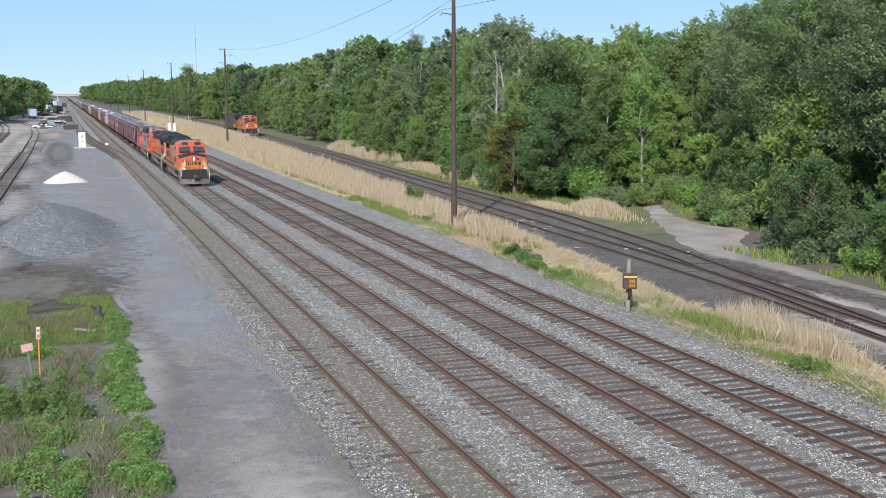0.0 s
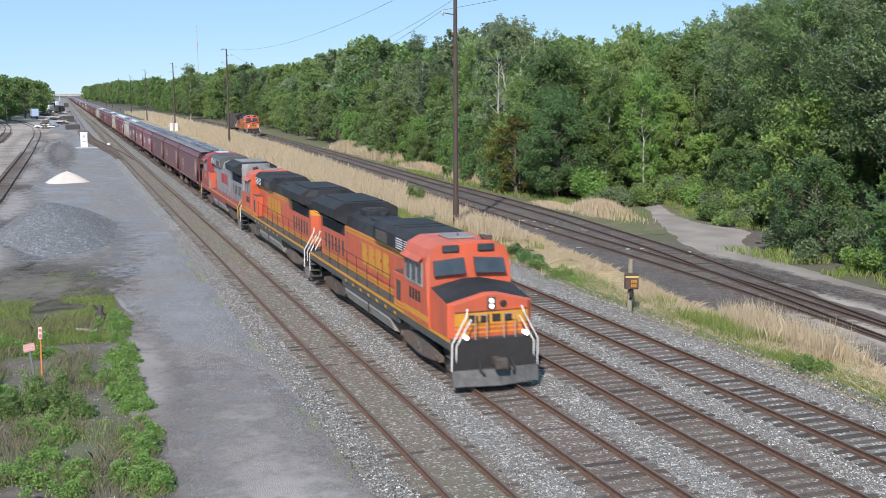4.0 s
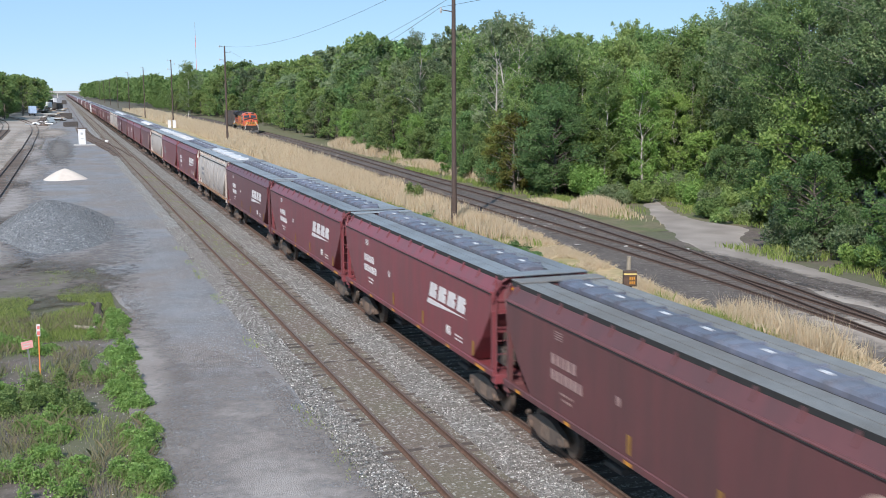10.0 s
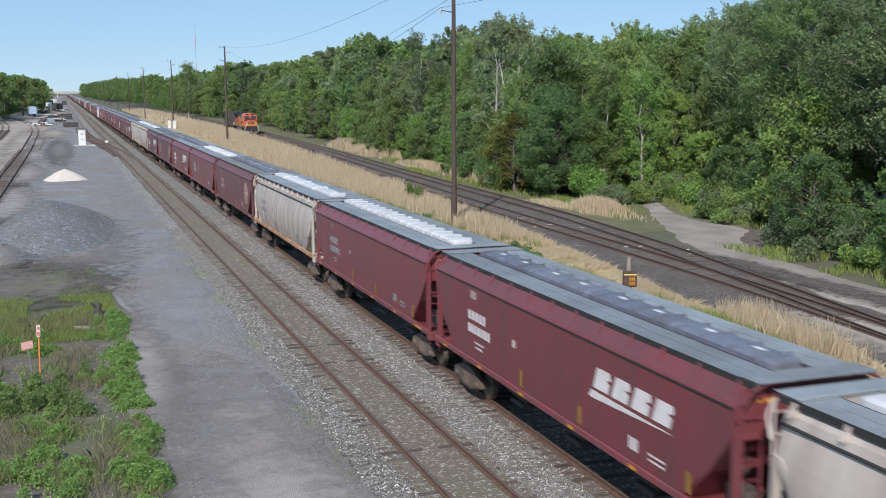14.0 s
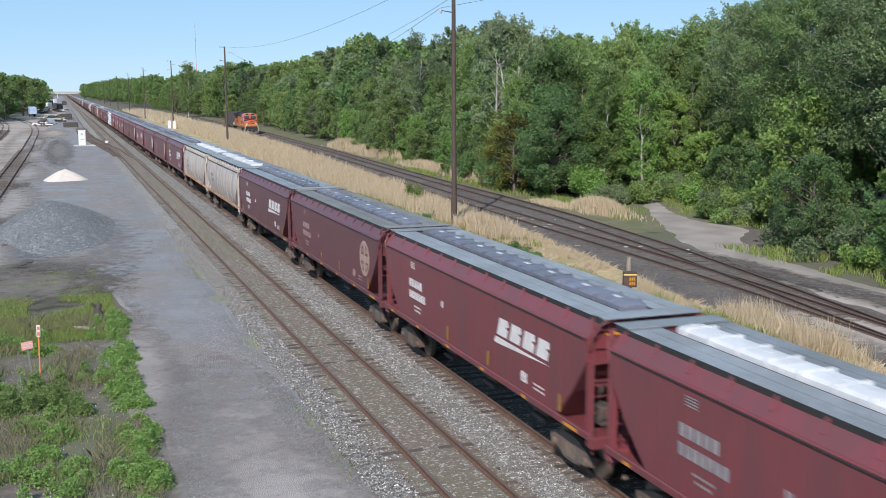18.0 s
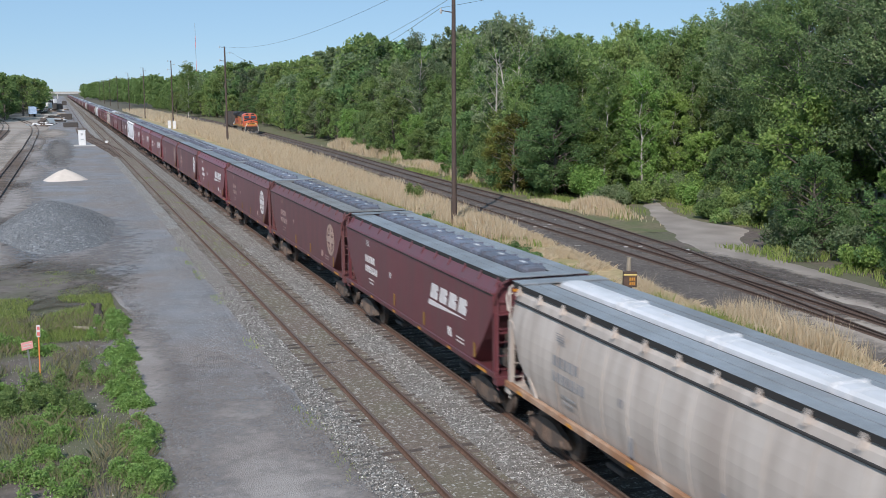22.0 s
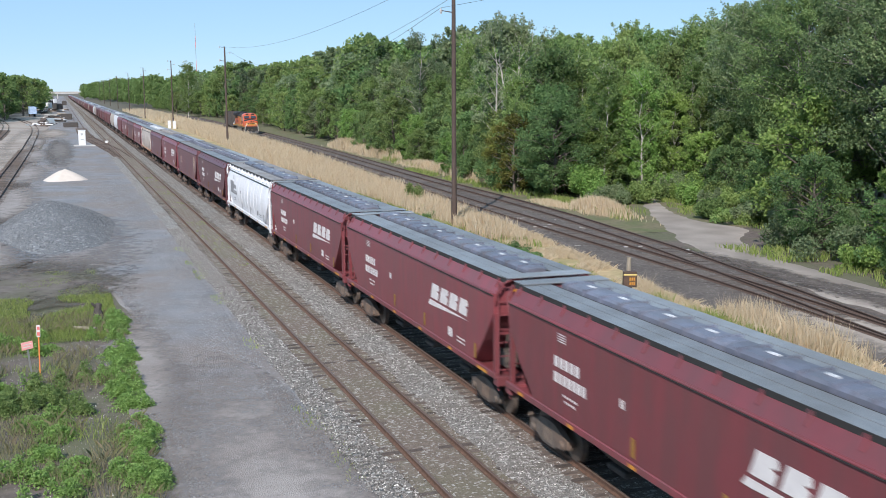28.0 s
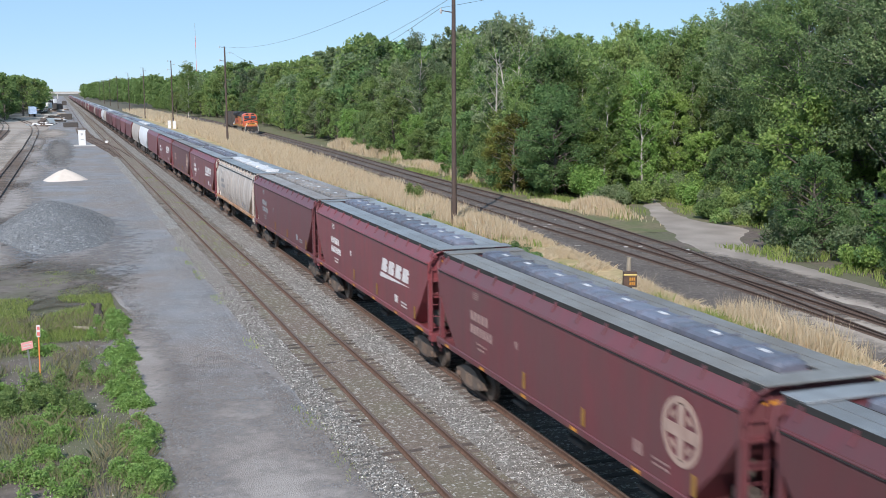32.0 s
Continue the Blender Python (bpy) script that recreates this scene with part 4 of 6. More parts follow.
    if scheme == "orange":
        part("nose_band", Geo().box(-1.29, 1.29, 0.964, 0.978, 2.0, 2.42), M_GOLD, nose)
        for k in range(4):
            part("nose_bar", Geo().box(-0.78 + 0.4 * k, -0.48 + 0.4 * k, 0.954, 0.963, 2.08, 2.34), M_BLACK, nose)
        for z in (1.72, 1.88):
            part("nose_stripe", Geo().box(-1.29, 1.29, 0.966, 0.978, z, z + 0.06), M_GOLD, nose)
        part("nose_edge", Geo().box(-1.29, 1.29, 0.962, 0.976, 2.43, 2.46), M_BLACK, nose)
    part("nose_lamp_plate", Geo().box(-0.16, 0.14, 0.95, 0.979, 2.5, 2.9, 0.01), M_UNDER, nose)
    part("nose_horn_hole", Geo().tube((0.42, 0.955, 2.66), (0.42, 0.979, 2.66), 0.12, 0.12, 14), M_BLACK, nose)
    for z in (2.6, 2.79):
        part("headlight", Geo().tube((-0.01, 0.93, z), (-0.01, 1.1, z), 0.08, 0.08, 14), M_LAMP if lit else M_GLASS, ob)
    # cab
    c0, c1 = 2.85, 5.7
    prof = [(-1.55, 1.6), (1.55, 1.6), (1.55, 3.75), (1.38, 4.22), (0.9, 4.45), (-0.9, 4.45), (-1.38, 4.22), (-1.55, 3.75)]
    g = Geo().loft([[(x, c0 + (0.32 if z > 3.3 and z < 4.4 else (0.38 if z > 4.4 else 0.0)), z) for x, z in prof], [(x, c1, z) for x, z in prof]])
    cab = part("cab", g, cabm, ob)
    for s in (-1, 1):
        g = Geo().add([(s * 0.18, c0 + 0.04, 3.4), (s * 1.32, c0 + 0.03, 3.36), (s * 1.28, c0 + 0.2, 3.84), (s * 0.18, c0 + 0.22, 3.92),
                       (s * 0.18, c0 + 0.1, 3.4), (s * 1.32, c0 + 0.1, 3.36), (s * 1.28, c0 + 0.28, 3.84), (s * 0.18, c0 + 0.3, 3.92)],
                      [(0, 1, 2, 3), (7, 6, 5, 4), (0, 4, 5, 1), (1, 5, 6, 2), (2, 6, 7, 3), (3, 7, 4, 0)])
        part("windshield", g, M_GLASS, cab)
        part("number_board", Geo().box(*sorted((s * 0.35, s * 0.95)), c0 + 0.24, c0 + 0.34, 4.12, 4.36, 0.02), M_GLASS, cab)
        for k, (a, b) in enumerate(((3.55, 4.08), (4.2, 4.73), (4.85, 5.35))):
            w = part("side_window", Geo().box(*sorted((s * 1.53, s * 1.562)), a, b, 2.95, 3.7, 0.02), M_GLASS, cab)
            g = Geo().box(*sorted((s * 1.55, s * 1.58)), a - 0.06, b + 0.06, 3.68, 3.75).box(*sorted((s * 1.55, s * 1.58)), a - 0.06, b + 0.06, 2.9, 2.97)
            g.box(*sorted((s * 1.55, s * 1.58)), a - 0.06, a, 2.97, 3.68).box(*sorted((s * 1.55, s * 1.58)), b, b + 0.06, 2.97, 3.68)
            part("window_frame", g, M_SILVER, w)
        part("sunshade", Geo().add([(s * 1.56, 3.45, 3.95), (s * 1.56, 5.5, 3.95), (s * 1.74, 5.5, 3.8), (s * 1.74, 3.45, 3.8),
                                    (s * 1.56, 3.45, 3.92), (s * 1.56, 5.5, 3.92), (s * 1.74, 5.5, 3.77), (s * 1.74, 3.45, 3.77)],
                                   [(0, 1, 2, 3), (7, 6, 5, 4), (0, 4, 5, 1), (1, 5, 6, 2), (2, 6, 7, 3), (3, 7, 4, 0)]), cabm, cab)
        n = blocks(cab, "road_number", M_BLACK if scheme == "orange" else M_GOLD, s * 1.552, 3.75, 2.3, 1.35, 0.4, 4, 0.0, 0.35)
        part("cab_door", Geo().box(*sorted((s * 0.95, s * 1.5)), c1 + 0.0, c1 + 0.03, 1.7, 3.6, 0.01), cabm, cab)
    part("cab_roof_unit", Geo().box(-0.45, 0.55, 3.9, 5.1, 4.43, 4.53, 0.04), M_DARKROOF if scheme == "orange" else M_HATCHW, cab)
    part("horn", Geo().tube((0.75, 3.9, 4.53), (0.75, 3.4, 4.53), 0.05, 0.1, 10).tube((0.95, 3.9, 4.5), (0.95, 3.5, 4.5), 0.04, 0.1, 10), M_UNDER, cab)
    part("antenna", Geo().tube((0, 4.2, 4.5), (0, 4.2, 4.72), 0.03, 0.02, 6), M_UNDER, cab)
    # equipment hood behind the cab
    a0, a1 = 5.7, 11.0
    prof = [(-1.0, 1.6), (1.0, 1.6), (1.0, 3.55), (1.2, 3.62), (1.22, 4.16), (1.0, 4.4), (-1.0, 4.4), (-1.22, 4.16), (-1.2, 3.62), (-1.0, 3.55)]
    g = Geo().prism_y(prof, a0, a1)
    g.m = [1 if i % 10 in ((2, 3, 4, 5, 6, 7, 8) if scheme == "orange" else (4, 5, 6)) else 0 for i in range(len(g.f) - 2)] + [1, 1]
    hood1 = part("equipment_hood", g, [side, roof], ob)
    for s in (-1, 1):
        for y in (a0 + 0.15, a0 + 1.15):
            part("grille_recess", Geo().box(*sorted((s * 1.2, s * 1.222)), y - 0.05, y + 0.85, 3.64, 4.14, 0.004), M_BLACK, hood1)
            g = Geo()
            for k in range(5):
                zz = 3.69 + 0.09 * k
                g.box(*sorted((s * 1.21, s * 1.25)), y, y + 0.8, zz, zz + 0.04)
            part("brake_grille", g, M_HATCHW, hood1)
        part("hood_screen", Geo().box(*sorted((s * 1.2, s * 1.232)), a1 - 2.0, a1 - 0.5, 3.66, 4.08, 0.01), M_UNDER, hood1)
        for y in (a0 + 2.3, a1 - 2.3):
            part("roof_joint", Geo().box(-1.0, 1.0, y, y + 0.05, 4.4, 4.425), roof, hood1) if s > 0 else None
        cb_ = part("equipment_cabinet", Geo().box(*sorted((s * 1.0, s * 1.48)), a0 + 0.02, a0 + 1.5, 1.62, 2.92, 0.03), M_ORANGE, hood1)
        part("cabinet_top", Geo().box(*sorted((s * 1.02, s * 1.46)), a0 + 0.06, a0 + 1.46, 2.922, 2.945, 0.005), M_UNDER, cb_)
        part("cabinet_door", Geo().box(*sorted((s * 1.48, s * 1.492)), a0 + 0.6, a0 + 1.1, 1.9, 2.65, 0.005), M_UNDER if scheme == "orange" else M_TAN, cb_)
        if scheme == "orange":
            for z in (1.68, 1.82):
                part("cabinet_stripe", Geo().box(*sorted((s * 1.482, s * 1.488)), a0 + 0.04, a0 + 1.48, z - 0.045, z + 0.035), M_GOLD, cb_)
        else:
            part("cabinet_skirt", Geo().box(*sorted((s * 1.482, s * 1.488)), a0 + 0.04, a0 + 1.48, 1.64, 2.1), M_TANK, cb_)
    # engine hood
    b0, b1 = a1, 16.4
    prof = [(-1.0, 1.6), (1.0, 1.6), (1.0, 3.55), (0.86, 4.0), (0.45, 4.18), (-0.45, 4.18), (-0.86, 4.0), (-1.0, 3.55)]
    g = Geo().prism_y(prof, b0, b1)
    g.m = [1 if i % 8 in ((2, 3, 4, 5, 6) if scheme == "orange" else (4,)) else 0 for i in range(len(g.f) - 2)] + [1, 1]
    hood2 = part("engine_hood", g, [side, roof], ob)
    part("exhaust_hump", Geo().box(-0.55, 0.55, 14.3, 15.4, 4.1, 4.42, 0.06), M_ROOF, hood2)
    part("exhaust_outlet", Geo().box(-0.4, 0.4, 14.45, 15.25, 4.42, 4.45), M_BLACK, hood2)
    part("hood_hatch", Geo().box(-0.6, 0.6, 12.0, 13.6, 4.12, 4.2, 0.03).tube((0.1, 13.9, 4.1), (0.1, 13.9, 4.34), 0.2, 0.18, 10), roof, hood2)
    # radiator end with its wings
    r0, r1 = 16.4, L - 1.35
    prof = [(-1.0, 1.6), (1.0, 1.6), (1.0, 3.5), (-1.0, 3.5)]
    hood3 = part("radiator_hood", Geo().prism_y(prof, r0, r1), side, ob)
    prof = [(-0.9, 3.52), (0.9, 3.52), (1.5, 3.84), (1.52, 4.26), (1.02, 4.54), (-1.02, 4.54), (-1.52, 4.26), (-1.5, 3.84)]
    part("radiator_wing", Geo().prism_y(prof, r0, r1 - 0.1), M_ROOF, ob)
    part("radiator_top", Geo().box(-0.95, 0.95, r0 + 0.5, r1 - 0.5, 4.54, 4.58, 0.015), roof, hood3)
    if scheme != "orange":
        part("wing_top", Geo().box(-0.9, 0.9, r0 + 0.3, r1 - 0.9, 4.582, 4.6, 0.005), M_DARKROOF, hood3)
    for s in (-1, 1):
        part("radiator_screen", Geo().add([(s * 1.0, r0 + 0.3, 3.5), (s * 1.0, r1 - 0.4, 3.5), (s * 1.47, r1 - 0.4, 3.75), (s * 1.47, r0 + 0.3, 3.75),
                                           (s * 1.02, r0 + 0.3, 3.48), (s * 1.02, r1 - 0.4, 3.48), (s * 1.49, r1 - 0.4, 3.73), (s * 1.49, r0 + 0.3, 3.73)],
                                          [(0, 1, 2, 3), (7, 6, 5, 4), (0, 4, 5, 1), (1, 5, 6, 2), (2, 6, 7, 3), (3, 7, 4, 0)]), M_BLACK, hood3)
        part("intake_screen", Geo().box(*sorted((s * 1.0, s * 1.016)), r0 + 0.2, r1 - 0.3, 3.02, 3.5, 0.004), M_BLACK, hood3)
        for k in range(6):
            y = r0 + 0.4 + k * 0.68
            part("hood_vent", Geo().box(*sorted((s * 1.002, s * 1.012)), y, y + 0.3, 2.05, 2.75, 0.01), M_UNDER, hood3)
        for k in range(7):
            y = b0 + 0.15 + k * 0.74
            part("hood_door", Geo().box(*sorted((s * 1.001, s * 1.012)), y, y + 0.68, 1.75, 3.1, 0.012), side, hood2)
        # stripes
        if scheme == "orange":
            for z in (3.34, 3.49):
                part("hood_stripe", Geo().box(*sorted((s * 1.004, s * 1.012)), a0, a1, z - 0.05, z + 0.04), M_GOLD, hood1)
                part("hood_stripe", Geo().box(*sorted((s * 1.012, s * 1.018)), b0, b1, z - 0.05, z + 0.04), M_GOLD, hood2)
            for z in (1.68, 1.82):
                part("hood_stripe", Geo().box(*sorted((s * 1.004, s * 1.012)), a0, a1, z - 0.045, z + 0.035), M_GOLD, hood1)
                part("hood_stripe", Geo().box(*sorted((s * 1.012, s * 1.018)), b0, r1, z - 0.045, z + 0.035), M_GOLD, hood2)
            part("cab_stripe", Geo().box(*sorted((s * 1.552, s * 1.56)), c0 + 0.05, c1, 1.75, 1.95), M_GOLD, cab)
        fl = s
        wide_mark = 4.3 if scheme == "orange" else 3.6
        y0 = (9.1 if scheme == "orange" else 10.4) + (0 if s > 0 else wide_mark)
        mark(hood2, "hood_mark", letter, s * 1.022, y0, 2.2 if scheme == "orange" else 2.38, wide_mark, 0.95 if scheme == "orange" else 0.78, 0.0, False, fl, "large block mark in plain shapes")
        # walkway railing
        g = Geo()
        ys_ = [7.8 + 1.65 * i for i in range(9)]
        for y in ys_:
            g.tube((s * 1.46, y, 1.6), (s * 1.46, y, 2.62), 0.014, 0.014, 5)
        g.tube((s * 1.46, ys_[0], 2.62), (s * 1.46, ys_[-1], 2.62), 0.015, 0.015, 5)
        part("walkway_railing", g, M_BLACK if scheme == "orange" else M_DARKROOF, ob)
    # blunt end, black above the yellow band
    kw_ = 1.0 if scheme == "orange" else 0.8

    def end_ring(z, k=0.0):
        return [(-1.0, r1, z), (-1.0 + k, r1 + 0.12, z), (-0.62 + k, r1 + 0.4, z), (0.62 - k, r1 + 0.4, z), (1.0 - k, r1 + 0.12, z), (1.0, r1, z)]

    end = part("hood_end", Geo().loft([end_ring(1.6), end_ring(3.5)]), side, ob)
    part("end_cap", Geo().loft([[(x * 1.02, y + 0.005, z) for x, y, z in end_ring(3.5)], [(x * 1.3 * kw_, y + 0.02, z) for x, y, z in end_ring(3.8)], [(x * 1.3 * kw_, y + 0.02, z) for x, y, z in end_ring(4.2)], end_ring(4.5, 0.05)]), roof if scheme == "orange" else side, end)
    part("end_lamp", Geo().tube((0, r1 + 0.3, 4.12), (0, r1 + 0.47, 4.12), 0.09, 0.09, 10).tube((0, r1 + 0.3, 3.86), (0, r1 + 0.47, 3.86), 0.09, 0.09, 10), M_RAILW, end)
    if scheme == "orange":
        part("end_emblem", Geo().tube((0, r1 + 0.4, 2.75), (0, r1 + 0.42, 2.75), 0.36, 0.36, 20), M_GOLD, end)
        for z0, z1 in ((3.2, 3.46), (1.85, 1.95), (2.0, 2.1)):
            part("end_band", Geo().loft([[(x * 1.012, y + 0.012, z) for x, y, z in end_ring(z)] for z in (z0, z1)]), M_GOLD, end)
    else:
        for k in range(5):
            part("end_rung", Geo().tube((-0.86, r1 + 0.3, 1.9 + 0.36 * k), (-0.62, r1 + 0.46, 1.9 + 0.36 * k), 0.022, 0.022, 6), M_HATCHW, end)
    # tank and bogies
    g = Geo().loft([[(-1.3, y, 1.2), (-1.42, y, 0.85), (-1.25, y, 0.42), (-0.9, y, 0.32), (0.9, y, 0.32), (1.25, y, 0.42), (1.42, y, 0.85), (1.3, y, 1.2)] for y in (7.9, 15.0)])
    tank = part("fuel_tank", g, M_TANK, ob)
    for s in (-1, 1):
        part("air_reservoir", Geo().tube((s * 1.25, 7.0, 1.05), (s * 1.25, 8.0, 1.05), 0.17, 0.17, 10), M_UNDER, ob)
        part("tank_strap", Geo().box(*sorted((s * 1.4, s * 1.44)), 11.0, 11.1, 0.5, 1.15), M_UNDER, tank)
    for y in (4.9, L - 4.9):
        truck(ob, y, 2.0, 0.53, 3, frame_w=1.06)
    return ob


locos = [locomotive(pose(TX, G0 - 3 * LOCO, 0), "orange diesel locomotive with black roof and lit headlights", "orange", True)]
movers.append((locos[0], G0 - 3 * LOCO))
turned = Matrix.Rotation(math.pi, 4, "Z")
back = locomotive(pose(TX, G0 - LOCO, 0) @ turned, "orange trailing diesel locomotive with dark roof and yellow stripes", "orange", False)
movers.append((back, G0 - LOCO))
red = locomotive(pose(TX, G0, 0) @ turned, "faded silver and red diesel locomotive with yellow handrails", "silver", False)
movers.append((red, G0))


# ---- vegetation ----
M_BARK = mat("bark", (0.09, 0.075, 0.062), (0.15, 0.13, 0.11), 6.0, 0.9, 0.6, rand=0.25, aniso=(3, 3, 0.6))
M_BARKPALE = mat("pale_bark", (0.34, 0.32, 0.29), (0.45, 0.43, 0.4), 5.0, 0.85, 0.4, rand=0.15)
M_BARKGREY = mat("grey_bark", (0.17, 0.155, 0.14), (0.25, 0.235, 0.215), 5.0, 0.85, 0.5, rand=0.2, aniso=(3, 3, 0.6))
M_LEAF = leaf_mat("leaves", (0.126, 0.210, 0.064), (0.204, 0.306, 0.095), (0.300, 0.402, 0.151))
M_LEAF2 = leaf_mat("bright_leaves", (0.132, 0.236, 0.056), (0.213, 0.351, 0.084), (0.293, 0.420, 0.134))
M_LEAF3 = leaf_mat("grey_green_leaves", (0.12, 0.182, 0.083), (0.178, 0.245, 0.118), (0.265, 0.322, 0.187))
M_LEAFD = leaf_mat("dark_leaves", (0.088, 0.169, 0.063), (0.143, 0.247, 0.088), (0.215, 0.319, 0.126))
M_LEAFN = leaf_mat("cottonwood_leaves", (0.1, 0.17, 0.065), (0.165, 0.25, 0.1), (0.27, 0.35, 0.17))
M_OLIVE = leaf_mat("olive_leaves", (0.12, 0.15, 0.03), (0.19, 0.22, 0.045), (0.25, 0.24, 0.07))
M_REED = leaf_mat("dead_reed", (0.72, 0.555, 0.375), (0.86, 0.7, 0.5), (0.94, 0.82, 0.63))
M_GRASS = leaf_mat("fresh_grass", (0.14, 0.215, 0.04), (0.235, 0.325, 0.065), (0.37, 0.4, 0.15))
M_WEED = leaf_mat("weed_leaves", (0.155, 0.265, 0.066), (0.245, 0.41, 0.1), (0.36, 0.52, 0.17))
M_STRAW = leaf_mat("dry_stalks", (0.32, 0.26, 0.18), (0.44, 0.36, 0.25), (0.28, 0.3, 0.14))


def leaf_quads(rs, centres, size, up=0.5, long=1.5):
    """Small folded leaves at the centres; gives vertices and quad faces."""
    n = len(centres)
    d = rs.normal(size=(n, 3))
    d[:, 2] += up * np.abs(rs.normal(size=n))
    d /= np.linalg.norm(d, axis=1)[:, None]
    t = np.cross(d, rs.normal(size=(n, 3)))
    t /= np.linalg.norm(t, axis=1)[:, None] + 1e-9
    b = np.cross(d, t)
    s = size * rs.uniform(0.6, 1.35, n)[:, None]
    k = rs.uniform(-0.25, 0.25, n)[:, None]
    v = np.stack([centres - t * s * long / 2 + b * s * k, centres + t * s * long * 0.35 + b * s * 0.55, centres + t * s * long * 0.35 - b * s * 0.55], 1)
    return v.reshape(-1, 3), np.arange(3 * n).reshape(-1, 3)


def tree_meshes(seed, height, width, n_clumps, per, leaf, base=0.25, lean=0.0, limb=0.42, spread=1.0, shoots=14, girth=1.0, rise=0.3):
    """A trunk with limbs, and a crown of leaf clumps that hang about the limbs' ends."""
    rs = np.random.RandomState(seed)
    g = Geo()
    r0 = (0.014 * height + 0.06) * girth
    pts = [Vector((lean * height * (i / 6) ** 2 + 0.12 * rs.normal() * i / 3, 0.12 * rs.normal() * i / 3, height * 0.9 * i / 6)) for i in range(7)]
    for i in range(6):
        g.tube(pts[i], pts[i + 1], r0 * (1 - i / 6.6), r0 * (1 - (i + 1) / 6.6), 7, False)
    ends = []
    nl = max(10, n_clumps // 3)
    for i in range(nl):
        u = base + (0.98 - base) * (i + rs.rand()) / nl
        k = min(5, int(u * 6))
        p = pts[k].lerp(pts[k + 1], u * 6 - k) if u < 1 else pts[6]
        a = 2.4 * i + rs.normal() * 0.5
        rel = (u - base) / (1 - base)
        reach = width / 2 * (0.45 + 0.75 * math.sin(math.pi * min(1, 0.22 + 0.75 * rel))) * rs.uniform(0.65, 1.15)
        reach *= 1.0 if rel < 0.75 else 1.0 - 1.6 * (rel - 0.75)
        q = p + Vector((math.cos(a) * reach, math.sin(a) * reach, rs.uniform(rise - 0.2, rise + 0.3) * reach))
        mid = p.lerp(q, 0.5) + Vector((0, 0, 0.12 * reach))
        rr = r0 * limb * (1 - u * 0.65)
        g.tube(p, mid, rr, rr * 0.7, 5, False)
        g.tube(mid, q, rr * 0.7, rr * 0.25, 5, False)
        ends += [q, mid.lerp(q, 0.55)]
        if rs.rand() < 0.6:
            q2 = mid + Vector((rs.normal() * 0.4, rs.normal() * 0.4, 0.4)) * reach * 0.5
            g.tube(mid, q2, rr * 0.5, rr * 0.2, 5, False)
            ends.append(q2)
    ends.append(pts[6])
    cs = []

    def clump(c, rad, n):
        q = rs.normal(size=(n, 3))
        q /= np.linalg.norm(q, axis=1)[:, None] + 1e-9
        q *= (rs.rand(n) ** 0.5)[:, None] * rad * rs.uniform(0.7, 1.3, 3)
        cs.append(np.array(c) + q)

    for i in range(n_clumps):
        e = ends[i % len(ends)]
        clump(np.array(e) + rs.normal(size=3) * np.array((0.5, 0.5, 0.45)) * width * 0.1, width * rs.uniform(0.05, 0.115) * spread, per)
    # young shoots that stand out of the crown
    high = sorted(ends, key=lambda e: -e.z)[:max(6, len(ends) // 2)]
    for i in range(shoots):
        e = high[i % len(high)]
        tip = e + Vector((rs.normal() * 0.5, rs.normal() * 0.5, height * rs.uniform(0.03, 0.12)))
        g.tube(e, tip, 0.03, 0.012, 4, False)
        t = rs.rand(per)[:, None]
        cs.append(np.array(e) * (1 - t) + np.array(tip) * t + rs.normal(size=(per, 3)) * (0.12 + 0.3 * (1 - t)) * np.array((1, 1, 0.6)))
    c = np.concatenate(cs)
    c = c[c[:, 2] > 0.15]
    v, f = leaf_quads(rs, c, leaf)
    return g, v, f


def bush_mesh(seed, rad, hgt, n, leaf):
    rs = np.random.RandomState(seed)
    blobs = [(rs.normal() * rad * 0.45, rs.normal() * rad * 0.45, hgt * rs.uniform(0.25, 0.75), rad * rs.uniform(0.3, 0.5)) for _ in range(9)]
    cs = []
    for x, y, z, r in blobs:
        q = rs.normal(size=(n // 9, 3))
        q /= np.linalg.norm(q, axis=1)[:, None]
        cs.append(np.array((x, y, z)) + q * (rs.rand(n // 9) ** 0.4)[:, None] * r * np.array((1, 1, 0.9 * hgt / rad)))
    c = np.concatenate(cs)
    c = c[c[:, 2] > 0.02]
    return leaf_quads(rs, c, leaf)


TREE_KINDS = []
TREE_RAW = []
FAR_SETS = []


def tree_kind(name, label, seed, leafm, barkm, **kw):
    g, v, f = tree_meshes(seed, **kw)
    ob = thing(name, label, "tree", "trees of the wood", pose(0, 0, -80))
    part("trunk", g, barkm, ob)
    part("crown", raw_mesh("crown", v, f, leafm), leafm, ob)
    TREE_KINDS.append([ob, kw["height"], False])
    TREE_RAW.append(v)
    return len(TREE_KINDS) - 1


